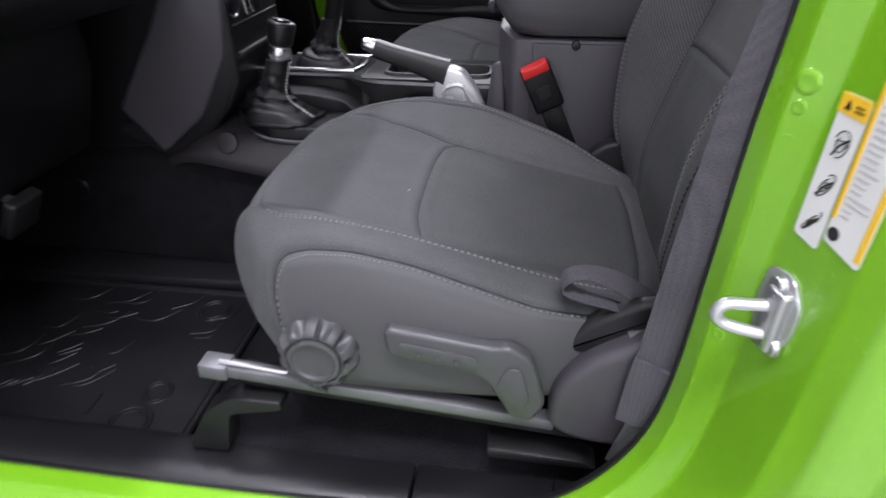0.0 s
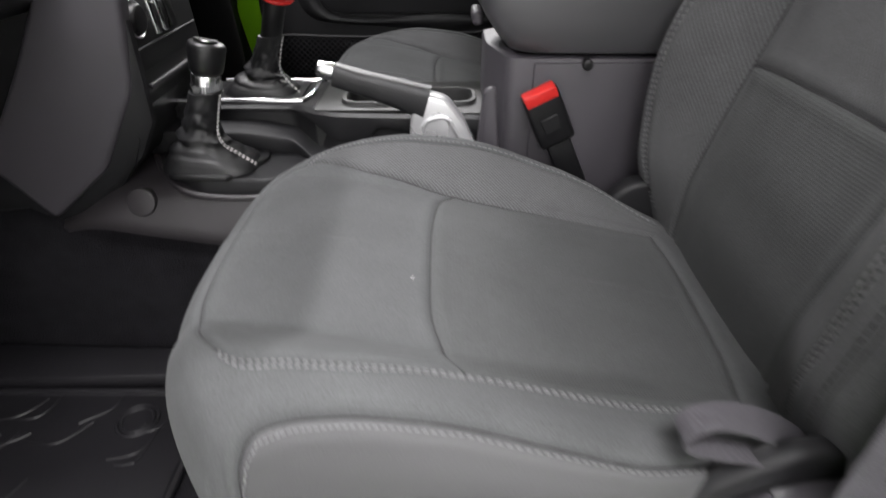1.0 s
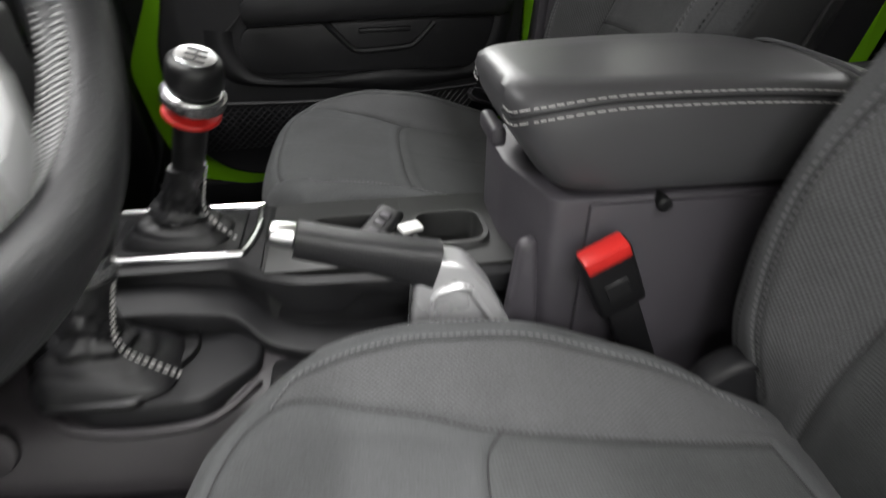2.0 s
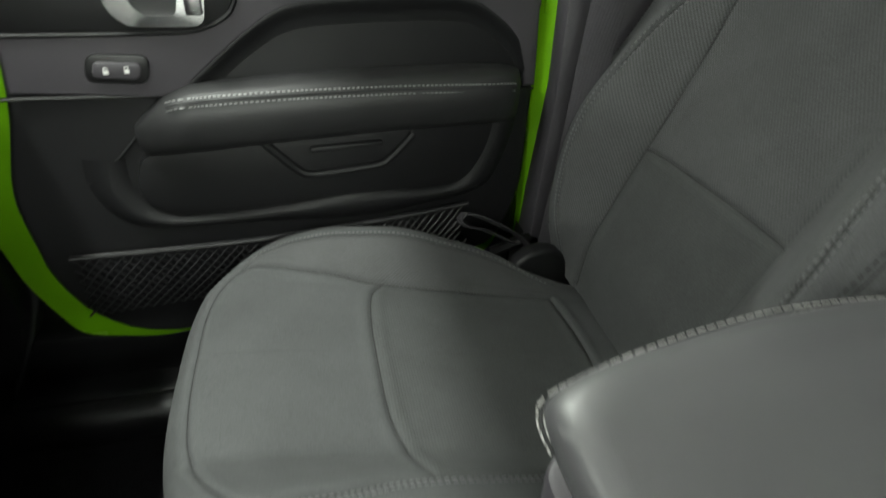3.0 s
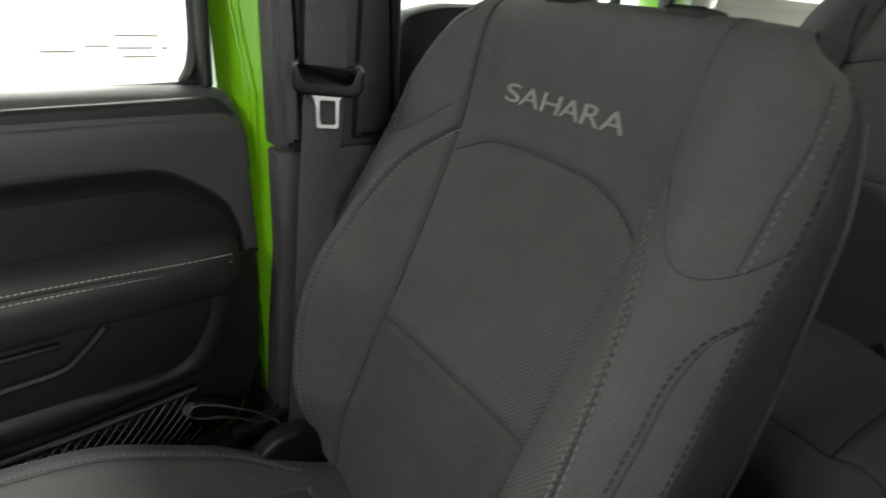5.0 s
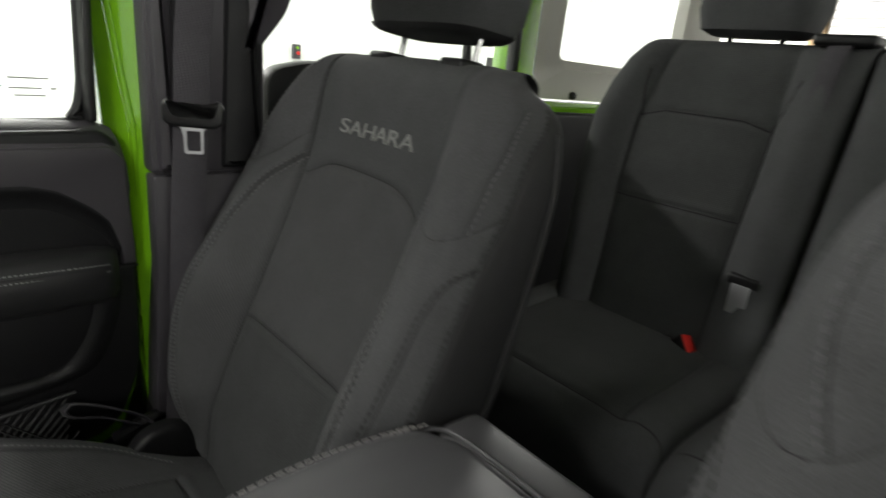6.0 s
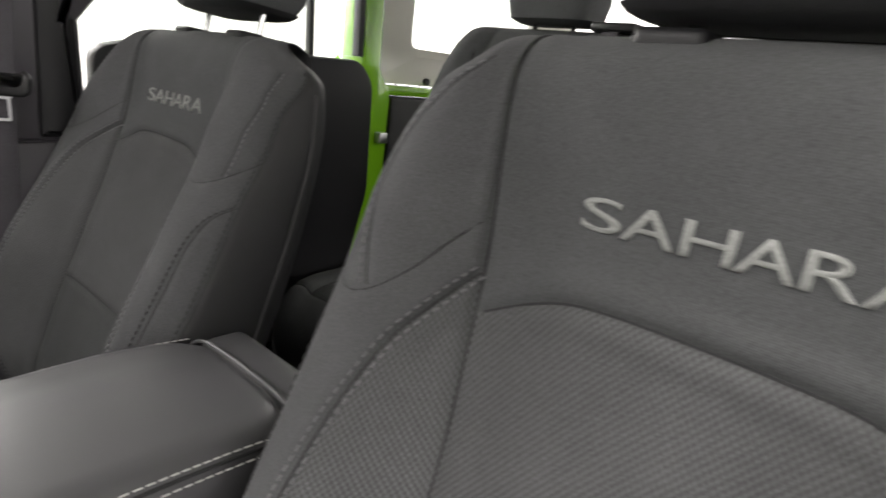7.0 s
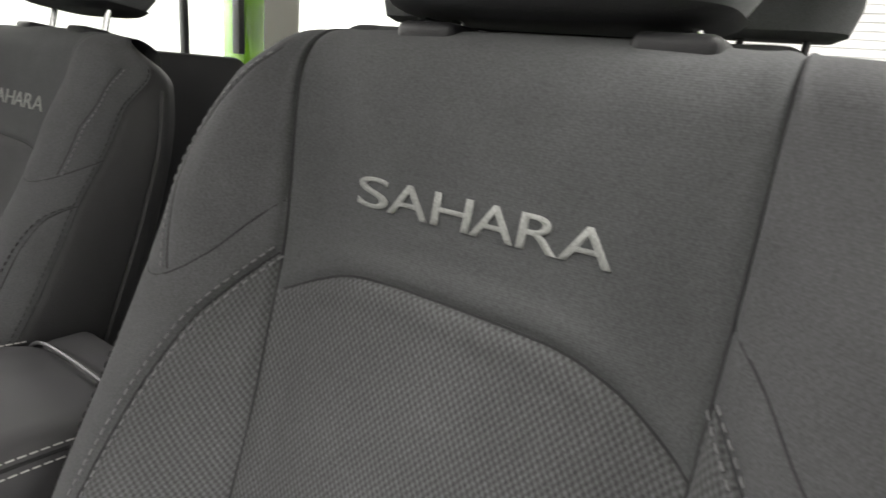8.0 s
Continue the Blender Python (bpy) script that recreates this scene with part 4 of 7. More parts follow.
# tall lever on the deck
stick = thing("gear_lever", (-0.300, 0.045, 0.450), "tall manual gear lever with chrome knob and red collar", "gear lever")
part("boot", gaiter(bmesh.new(), (0, 0, 0), (0.060, 0.040), (0.032, -0.020, 0.096), 0.0195, (-0.004, 0.002, 0), 1.2), "leather", stick, "creased black leather boot")
bm = bmesh.new()
for off in (0, 0.005):
    seam_thread(bm, [(0.052, -0.026 + off, 0.094), (0.044, -0.026 + off, 0.066), (0.040, -0.024 + off, 0.044), (0.050, -0.026 + off, 0.026), (0.070, -0.032 + off, 0.008)])
tagged(part("boot_stitching", bm, "white_thread", stick, "pale double stitching"), kind="stuff")
part("shaft", cyl(bmesh.new(), (0.031, -0.019, 0.088), (0.0535, -0.0375, 0.156), 0.0160, 0.0160, bevel=0.002), "black", stick)
part("red_collar", cyl(bmesh.new(), (0.0535, -0.0375, 0.1555), (0.0553, -0.0392, 0.1610), 0.0275, bevel=0.0025), "red", stick, "red reverse lockout collar")
part("red_neck", cyl(bmesh.new(), (0.0553, -0.0392, 0.1605), (0.0578, -0.0413, 0.1685), 0.0165, bevel=0.001), "red", stick, "red plastic neck")
part("chrome_collar", cyl(bmesh.new(), (0.0578, -0.0413, 0.1680), (0.0630, -0.0457, 0.1835), 0.0275, bevel=0.003), "chrome", stick, "knurled chrome collar")
bm = bmesh.new()
for k in range(48):
    t = 2 * math.pi * k / 48
    d = Vector((math.cos(t), math.sin(t), 0.0)) * 0.0275
    d.z = -0.29 * d.x + 0.23 * d.y
    cyl(bm, Vector((0.0585, -0.0418, 0.1700)) + d, Vector((0.0620, -0.0447, 0.1795)) + d, 0.0013, seg=5)
tagged(part("knurling", bm, "chrome", stick), kind="stuff")
knob = part("knob", cyl(bmesh.new(), (0.0630, -0.0457, 0.1835), (0.0730, -0.0545, 0.2145), 0.0268, 0.0250, 32, 0.009), "black", stick, "black knob with a metal shift plate")
part("shift_plate", cyl(bmesh.new(), (0.0728, -0.0543, 0.2138), (0.0735, -0.0549, 0.2160), 0.0185, bevel=0.001), "chrome", knob)
bm = bmesh.new()
pn = Vector((0.29, -0.255, 0.92)).normalized()
ex = Vector((0, 1, 0)) - Vector((0, 1, 0)).dot(pn) * pn
ex.normalize()
ey = pn.cross(ex)
c0 = Vector((0.0736, -0.0550, 0.2162))
for a0, a1 in (((-0.01, 0.009), (-0.01, -0.009)), ((0, 0.009), (0, -0.009)), ((0.01, 0.009), (0.01, -0.009)), ((-0.01, 0), (0.01, 0))):
    cyl(bm, c0 + ex * a0[0] + ey * a0[1], c0 + ex * a1[0] + ey * a1[1], 0.0009, seg=6)
part("shift_pattern", bm, "ink", knob)

# hand brake
brake = thing("handbrake", (0.0, -0.098, 0.40), "black handbrake lever with silver tip and bracket", "handbrake")
bm = bmesh.new()
line = spline([(-0.152, 0.0, 0.120), (-0.12, 0, 0.110), (-0.07, 0, 0.095), (-0.022, 0, 0.079)], 0.006)
rings = []
for i, q in enumerate(line):
    t = i / (len(line) - 1)
    hy, hz = 0.0165 + 0.002 * t, 0.0150 + 0.009 * t * t
    rings.append([bm.verts.new(q + Vector((0.3 * hz * math.copysign(abs(math.sin(a)) ** 0.55, math.sin(a)), hy * math.copysign(abs(math.cos(a)) ** 0.55, math.cos(a)), hz * math.copysign(abs(math.sin(a)) ** 0.55, math.sin(a))))) for a in np.linspace(0, 2 * math.pi, 24, endpoint=False)])
skin(bm, rings, True)
bm.faces.new(rings[0][::-1])
bm.faces.new(rings[-1])
part("grip", bm, "leather", brake, "black leather grip")
part("release_button", cyl(bmesh.new(), (-0.150, 0, 0.122), (-0.176, 0, 0.129), 0.0135, 0.0105, 24, 0.004), "chrome", brake, "silver release button")
bm = bmesh.new()
prism(bm, rounded([(-0.044, 0.072), (-0.034, 0.098), (0.008, 0.088), (0.032, 0.056), (0.062, -0.005), (0.062, -0.03), (-0.052, -0.03), (-0.048, 0.03)], 0.010, 5), lambda u, v, w: Vector((u, -0.017 + w, v)), 0.034, 0.006, 3)
brk = part("bracket", bm, "silver", brake, "silver painted bracket")
bm = bmesh.new()
tube(bm, [(x, -0.018, z) for x, z in rounded([(-0.026, 0.058), (0.006, 0.066), (0.040, 0.008), (0.042, -0.02), (-0.030, -0.02)], 0.012, 4)] + [(-0.026, -0.018, 0.052)], 0.0035, 6)
part("pressed_rib", bm, "silver", brk)

# key fob in the cup holder
fob = thing("key_fob", (-0.070, 0.022, 0.452), "black key fob with buttons lying in the cup holder", "key fob")
bm = bmesh.new()
rbox(bm, -0.030, 0.030, -0.017, 0.017, 0.0, 0.013, 0.006, 3, pose(0, 0, 0.002, 8, -14, 55))
part("fob_body", bm, "black", fob)
for k in range(3):
    part("button", rbox(bmesh.new(), -0.02 + 0.014 * k, -0.011 + 0.014 * k, -0.007, 0.007, 0.012, 0.0145, 0.002, 2, pose(0, 0, 0.002, 8, -14, 55)), "grey_plastic", fob)
part("fob_tag", rbox(bmesh.new(), 0.016, 0.042, -0.03, -0.010, 0.0, 0.006, 0.002, 2, pose(0, 0, 0.004, 0, 0, 20)), "label_white", fob, "white paper key tag")


# seat belt buckle beside the console
def buckle(at, turn, tip=0.0):
    b = thing("belt_buckle", at, "black seat belt buckle with red release button", "belt buckle", "belt buckles")
    m = turn
    part("housing", rbox(bmesh.new(), -0.026, 0.026, -0.012, 0.012, -0.085, 0.0, 0.006, 3, m), "black", b)
    part("release_button", rbox(bmesh.new(), -0.0235, 0.0235, -0.0127, 0.0100, -0.015, 0.0025, 0.003, 2, m), "red", b, "red release button")
    bm = bmesh.new()
    rbox(bm, -0.013, 0.012, -0.0135, -0.011, -0.062, -0.038, 0.001, 1, m)
    part("recess", bm, "seal", b)
    part("stalk", rbox(bmesh.new(), -0.018, 0.018, -0.007, 0.007, -0.20, -0.08, 0.004, 2, m), "black", b)
    return b


buckle((0.131, -0.136, 0.508), pose(0, 0, 0, 6, -26, 4))


# ---- passenger door ----
DOOR_Y, DOOR_SLOPE = 0.70, 0.12


def dp(u, v, w=0.0):
    """A place on the passenger door's inner face: along it, up, and out into the cabin."""
    return Vector((u + 0.12 * w, DOOR_Y + DOOR_SLOPE * u - w, v))


def door():
    d = thing("passenger_door", (0, 0.7, 0.1), "black moulded passenger door card in green painted door", "car door")
    up = Vector((0, -0.7, -0.1))
    at = lambda u, v, w=0.0: dp(u, v, w) + up
    bm = bmesh.new()
    prism(bm, rounded([(-0.42, 0.80), (0.275, 0.80), (0.298, 0.60), (0.30, 0.40), (0.26, 0.27), (-0.10, 0.225), (-0.34, 0.203), (-0.46, 0.235), (-0.505, 0.34), (-0.53, 0.48), (-0.455, 0.64)], 0.03, 5), lambda u, v, w: at(u, v, -0.075 + w), 0.03, 0.004)
    part("door_shell", bm, "green", d, "green painted metal door")
    # card: upper roll, middle and lower fields
    bm = bmesh.new()
    prism(bm, rounded([(-0.405, 0.815), (0.255, 0.822), (0.280, 0.79), (0.288, 0.60), (0.286, 0.42), (0.245, 0.32), (0.10, 0.29), (-0.20, 0.262), (-0.30, 0.240), (-0.375, 0.262), (-0.425, 0.31), (-0.455, 0.38), (-0.465, 0.51), (-0.43, 0.63)], 0.035, 6), lambda u, v, w: at(u, v, -0.045 + w), 0.045, 0.008, 3)
    card = part("door_card", bm, "plastic", d)
    bm = bmesh.new()
    prism(bm, [(-0.40, 0.800), (0.255, 0.800), (0.276, 0.78), (0.284, 0.614), (0.264, 0.614), (0.262, 0.64), (0.247, 0.684), (0.225, 0.708), (0.184, 0.736), (0.145, 0.747), (0.05, 0.749), (-0.05, 0.747), (-0.092, 0.740), (-0.12, 0.726), (-0.155, 0.702), (-0.20, 0.666), (-0.240, 0.634), (-0.42, 0.652)], lambda u, v, w: at(u, v, -0.006 + w), 0.0185, 0.004, 3)
    part("upper_panel", bm, "grey_plastic", card)
    bm = bmesh.new()
    prof = [(0.824, -0.085), (0.832, -0.06), (0.831, -0.035), (0.822, -0.012), (0.80, 0.004), (0.765, 0.010), (0.748, 0.004), (0.74, -0.01)]
    rings = [[bm.verts.new(at(u, z - dz, w)) for z, w in prof] for u, dz in ((-0.42, 0.0), (-0.35, 0), (-0.2, 0.0), (0.1, 0.0), (0.25, 0.002), (0.272, 0.010), (0.280, 0.03))]
    skin(bm, rings, False)
    part("sill_roll", bm, "grey_plastic", card)
    # raised surround of the arm recess
    line = [(-0.246, 0.625), (-0.20, 0.662), (-0.155, 0.698), (-0.12, 0.722), (-0.092, 0.736), (-0.05, 0.743), (0.05, 0.745), (0.145, 0.743), (0.184, 0.733), (0.225, 0.705), (0.247, 0.682), (0.262, 0.64)]
    bm = bmesh.new()
    rings = []
    pts = spline([(u, v, 0) for u, v in line], 0.012)
    for q in pts:
        rings.append([bm.verts.new(at(q.x, q.y + o, w)) for o, w in ((0.006, 0.0120), (0.003, 0.0126), (0.000, 0.0122), (-0.005, 0.0095), (-0.011, 0.0055), (-0.018, 0.0022), (-0.028, 0.0008), (-0.030, -0.002))])
    skin(bm, rings, False)
    part("recess_edge", bm, "plastic", card)
    # padded armrest
    bm = bmesh.new()
    sec = [(-0.055, -0.004), (-0.058, 0.025), (-0.047, 0.047), (-0.02, 0.058), (0.004, 0.058), (0.022, 0.050), (0.030, 0.030), (0.030, -0.004)]
    rings = []
    for u, k, s, drop in ((-0.296, 0.25, 0.35, -0.032), (-0.284, 0.55, 0.6, -0.028), (-0.254, 0.85, 0.86, -0.010), (-0.22, 1.0, 1.0, 0.0), (-0.10, 1.02, 1.0, 0.003), (0.05, 1.0, 1.0, 0.004), (0.17, 0.95, 1.0, 0.001), (0.225, 0.85, 0.98, -0.002), (0.247, 0.6, 0.9, -0.004), (0.256, 0.2, 0.8, -0.006)):
        loop = spline([(o * s, w * k, 0) for o, w in sec], 0.008)
        rings.append([at(u, 0.621 + drop + q.x, q.y) for q in loop])
    n = min(len(r) for r in rings)
    rings = [[bm.verts.new(r[int(i * (len(r) - 1) / (n - 1))]) for i in range(n)] for r in rings]
    skin(bm, rings, False)
    arm = part("armrest", bm, "arm_trim", card, "padded black armrest")
    for dv in (0.0055, -0.0055):
        bm = bmesh.new()
        seam_thread(bm, [at(-0.250, 0.634 + dv, 0.046), at(-0.22, 0.640 + dv, 0.0555), at(-0.10, 0.641 + dv, 0.0565), at(0.05, 0.637 + dv, 0.0565), at(0.17, 0.630 + dv, 0.0535), at(0.235, 0.625 + dv, 0.046)], 0.0007)
        tagged(part("armrest_stitching", bm, "arm_thread", arm, "pale stitching"), kind="stuff")
    bm = bmesh.new()
    tube(bm, [at(-0.250, 0.634, 0.0455), at(-0.22, 0.640, 0.0545), at(-0.10, 0.641, 0.0555), at(0.05, 0.637, 0.0555), at(0.17, 0.630, 0.0525), at(0.235, 0.625, 0.045)], 0.0014, 6)
    part("armrest_seam", bm, "seam", arm)
    # pull pocket under the armrest
    bm = bmesh.new()
    prism(bm, rounded([(-0.145, 0.572), (-0.092, 0.512), (-0.075, 0.503), (0.030, 0.507), (0.045, 0.516), (0.088, 0.556), (0.088, 0.572)], 0.012, 4), lambda u, v, w: at(u, v, -0.004 + w), 0.010, 0.003)
    part("pull_pocket", bm, "black", card)
    bm = bmesh.new()
    tube(bm, [at(u, v, 0.010) for u, v in ((-0.145, 0.568), (-0.12, 0.540), (-0.094, 0.512), (-0.075, 0.503), (-0.02, 0.504), (0.028, 0.507), (0.045, 0.515), (0.066, 0.534), (0.084, 0.553))], 0.0065, 8)
    part("pocket_lip", bm, "plastic", card)
    bm = bmesh.new()
    rbox(bm, -0.075, 0.035, -0.004, 0.012, -0.005, 0.005, 0.004, 2)
    for v in bm.verts:
        v.co = at(v.co.x, 0.543 + v.co.z, 0.012 - v.co.y)
    part("grip_bar", bm, "plastic", card)
    # lower moulded field
    bm = bmesh.new()
    field = [(-0.345, 0.555), (-0.345, 0.51), (-0.315, 0.462), (-0.24, 0.445), (-0.05, 0.440), (0.08, 0.438), (0.17, 0.443), (0.205, 0.465), (0.232, 0.53), (0.240, 0.58)]
    rings = []
    for q in spline([(u, v, 0) for u, v in field], 0.012):
        cx, cy = 0 - q.x, 0.52 - q.y
        L = math.hypot(cx, cy)
        ix, iy = cx / L, cy / L
        rings.append([bm.verts.new(at(q.x - ix * o, q.y - iy * o, w)) for o, w in ((0.030, -0.003), (0.016, 0.005), (0.002, 0.0105), (-0.010, 0.0100), (-0.024, 0.003), (-0.030, -0.003))])
    skin(bm, rings, False)
    part("lower_moulding", bm, "plastic", card)
    bm = bmesh.new()
    prism(bm, rounded([(-0.30, 0.56), (-0.315, 0.50), (-0.285, 0.465), (0.17, 0.455), (0.205, 0.50), (0.225, 0.57)], 0.03, 5), lambda u, v, w: at(u, v, -0.003 + w), 0.012, 0.004)
    part("lower_panel", bm, "plastic", card)
    # lines between the upper and lower mouldings
    bm = bmesh.new()
    tube(bm, [at(-0.43, 0.646, 0.011), at(-0.36, 0.643, 0.011), at(-0.25, 0.636, 0.008)], 0.0025, 6)
    tube(bm, [at(-0.245, 0.636, 0.002), at(-0.29, 0.590, 0.002), at(-0.33, 0.55, 0.002), at(-0.37, 0.52, 0.0)], 0.0022, 6)
    tube(bm, [at(0.258, 0.607, 0.002), at(0.288, 0.606, 0.001)], 0.0018, 6)
    part("panel_gap", bm, "seal", card)
    on_panel = lambda u, v, w=0.0: at(u, v, w + 0.0115)
    # inner handle
    bm = bmesh.new()
    prism(bm, rounded([(-0.42, 0.722), (-0.21, 0.716), (-0.158, 0.732), (-0.148, 0.76), (-0.148, 0.815), (-0.42, 0.815)], 0.018, 5), lambda u, v, w: on_panel(u, v, -0.004 + w), 0.009, 0.004)
    bezel = part("handle_bezel", bm, "black", card)
    bm = bmesh.new()
    tube(bm, [on_panel(u, v, 0.004) for u, v in ((-0.42, 0.720), (-0.24, 0.716), (-0.19, 0.720), (-0.156, 0.738), (-0.146, 0.765), (-0.146, 0.812))], 0.003, 6)
    part("bezel_edge", bm, "plastic", card)
    bm = bmesh.new()
    outer = rounded([(-0.298, 0.785), (-0.290, 0.742), (-0.272, 0.726), (-0.188, 0.724), (-0.181, 0.775), (-0.188, 0.808), (-0.285, 0.812)], 0.014, 5)
    inner = rounded([(-0.266, 0.782), (-0.266, 0.752), (-0.252, 0.738), (-0.218, 0.737), (-0.210, 0.775), (-0.216, 0.796), (-0.258, 0.798)], 0.009, 5)
    lo = [[bm.verts.new(on_panel(u, v, w)) for u, v in line] for line, w in ((outer, 0.003), (outer, 0.014), (inner, 0.017), (inner, 0.004))]
    skin(bm, lo, True)
    handle = part("door_handle", bm, "chrome", bezel, "satin chrome inner door handle")
    bm = bmesh.new()
    prism(bm, inner, lambda u, v, w: on_panel(u, v, 0.0055 + w), 0.001)
    part("handle_cup", bm, "black", bezel)
    part("handle_hinge", rbox(bmesh.new(), -0.010, 0.010, -0.005, 0.005, -0.026, 0.026, 0.003, 2, Matrix.Translation(on_panel(-0.197, 0.764, 0.018))), "chrome", handle)
    # lock switch
    bm = bmesh.new()
    prism(bm, rounded([(-0.336, 0.662), (-0.328, 0.696), (-0.258, 0.691), (-0.266, 0.654)], 0.014, 6), lambda u, v, w: on_panel(u, v, -0.001 + w), 0.007, 0.003)
    sw = part("lock_switch", bm, "black", card)
    bm = bmesh.new()
    prism(bm, rounded([(-0.326, 0.668), (-0.321, 0.688), (-0.268, 0.683), (-0.274, 0.662)], 0.008, 5), lambda u, v, w: on_panel(u, v, 0.005 + w), 0.006, 0.003)
    part("rocker", bm, "grey_plastic", sw)
    for u in (-0.309, -0.286):
        bm = bmesh.new()
        rbox(bm, -0.003, 0.003, -0.0006, 0.0006, -0.004, 0.001, 0.0004, 1)
        tube(bm, [(-0.002, 0, 0.001), (-0.002, 0, 0.004), (0.002, 0, 0.004), (0.002, 0, 0.002)], 0.0006, 5)
        for v in bm.verts:
            v.co = on_panel(u + v.co.x, 0.6755 + v.co.z, 0.0113 - v.co.y)
        part("lock_mark", bm, "label_white", sw)
    # map net
    bm = bmesh.new()
    def net(u, v):
        f = (u + 0.42) / 0.60
        lo, hi = 0.315 - 0.0 * f, 0.418 - 0.012 * math.sin(math.pi * f)
        return at(u, lo + (hi - lo) * v, 0.022 * math.sin(math.pi * min(1, v * 0.5 + 0.25)))
    for s in (-1, 1):
        for k in range(-8, 42):
            u0 = -0.42 + 0.0145 * k
            pts = [(u0 + s * 0.10 * v, v) for v in np.linspace(0, 1, 7)]
            pts = [(u, v) for u, v in pts if -0.42 <= u <= 0.18]
            if len(pts) > 1:
                tube(bm, [net(u, v) for u, v in pts], 0.0016, 4, 0.03)
    tube(bm, [net(u, 1.0) for u in np.linspace(-0.42, 0.18, 8)], 0.0045, 8)
    tagged(part("map_net", bm, "rubber", d, "black elastic storage net"), kind="stuff")
    # window
    bm = bmesh.new()
    rbox(bm, -0.62, 0.285, -0.0025, 0.0025, 0.80, 1.24, 0)
    for v in bm.verts:
        v.co = at(v.co.x, v.co.z, -0.062 + v.co.y)
    pane = part("window_pane", bm, "glass", d, "clear door glass")
    pane.visible_shadow = False
    # etched maker's marks, as bars
    for u0, u1, v0 in ((0.125, 0.150, 0.874), (0.156, 0.205, 0.886), (0.156, 0.196, 0.872), (0.162, 0.200, 0.862), (0.08, 0.115, 0.868), (0.206, 0.214, 0.872)):
        bm = bmesh.new()
        rbox(bm, u0, u1, 0, 0.0006, v0, v0 + 0.0022, 0)
        for v in bm.verts:
            v.co = at(v.co.x, v.co.z, -0.0585 + v.co.y)
        part("etched_mark", bm, "letter", pane)
    bm = bmesh.new()
    for line, r in (([(-0.62, 0.822), (0.185, 0.824), (0.228, 0.836), (0.243, 0.870), (0.247, 0.95), (0.253, 1.24)], 0.008),):
        tube(bm, [at(u, v, -0.056) for u, v in line], r, 8)
    part("window_seal", bm, "seal", d)
    bm = bmesh.new()
    prism(bm, rounded([(0.242, 0.83), (0.255, 0.83), (0.261, 1.24), (0.248, 1.24)], 0.004, 3), lambda u, v, w: at(u, v, -0.075 + w), 0.05, 0.004)
    part("window_frame", bm, "seal", d)
    return d


passenger_door = door()


# ---- body shell on the passenger side ----
body = thing("car", (0, 0, 0), "bright green painted car body with pale hardtop lining", "car body")


def pillar(name, outline, y0, depth, mat, bevel=0.006):
    bm = bmesh.new()
    prism(bm, outline, lambda u, v, w: Vector((u, y0 + w, v)), depth, bevel)
    return part(name, bm, mat, body)


# B pillar: painted flange, trim and belt guide
for nm, ol, y0, d0 in (("b_pillar", [(0.250, 1.25), (0.256, 1.0), (0.262, 0.82), (0.280, 0.74), (0.288, 0.62), (0.292, 0.42), (0.292, 0.20), (0.312, 0.20), (0.312, 1.25)], 0.0, 0.05), ("b_pillar_crease", [(0.266, 1.25), (0.270, 1.0), (0.280, 0.90), (0.288, 0.83), (0.2915, 0.72), (0.2945, 0.72), (0.295, 0.83), (0.287, 0.90), (0.277, 1.0), (0.273, 1.25)], -0.004, 0.01)):
    bm = bmesh.new()
    prism(bm, ol, lambda u, v, w: Vector((u, 0.690 + 1.7 * (0.318 - u) + y0 + w, v)), d0, 0.003)
    part(nm, bm, "green", body)
pillar("b_pillar_trim", rounded([(0.286, 0.10), (0.50, 0.10), (0.48, 0.764), (0.303, 0.762), (0.304, 0.62), (0.294, 0.43)], 0.006, 3), 0.676, 0.075, "grey_plastic", 0.004)
pillar("b_pillar_upper_trim", rounded([(0.302, 0.7655), (0.478, 0.767), (0.470, 1.25), (0.298, 1.25), (0.300, 1.0)], 0.006, 3), 0.678, 0.07, "grey_plastic", 0.004)
pillar("b_pillar_core", [(0.310, 0.70), (0.46, 0.70), (0.46, 0.84), (0.310, 0.84)], 0.684, 0.05, "grey_plastic", 0.002)
pillar("b_pillar_bead", rounded([(0.312, 0.769), (0.340, 0.769), (0.334, 1.25), (0.300, 1.25), (0.305, 1.0)], 0.006, 3), 0.664, 0.03, "grey_plastic", 0.012)
pillar("b_pillar_rear_bead", rounded([(0.405, 0.772), (0.472, 0.772), (0.466, 1.25), (0.42, 1.25)], 0.006, 3), 0.666, 0.03, "plastic", 0.012)
pillar("b_pillar_backing", [(0.0, 0.10), (0.62, 0.10), (0.62, 0.78), (0.30, 0.78), (0.28, 0.52), (0.0, 0.46)], 0.835, 0.02, "black", 0.003)
pillar("roll_bar_cover", rounded([(0.432, 0.938), (0.462, 0.948), (0.512, 1.012), (0.58, 1.2), (0.62, 1.5), (0.45, 1.5), (0.428, 1.1)], 0.012, 4), 0.664, 0.05, "grey_plastic", 0.020)
pillar("sill_panel", rounded([(-0.9, -0.02), (1.3, -0.02), (1.3, 0.12), (-0.9, 0.12)], 0.02, 4), 0.66, 0.16, "black", 0.02)
pillar("a_pillar", rounded([(-0.70, 0.10), (-0.60, 0.10), (-0.52, 0.30), (-0.56, 0.80), (-0.42, 1.24), (-0.50, 1.25), (-0.70, 0.85)], 0.03, 4), 0.66, 0.12, "black", 0.012)
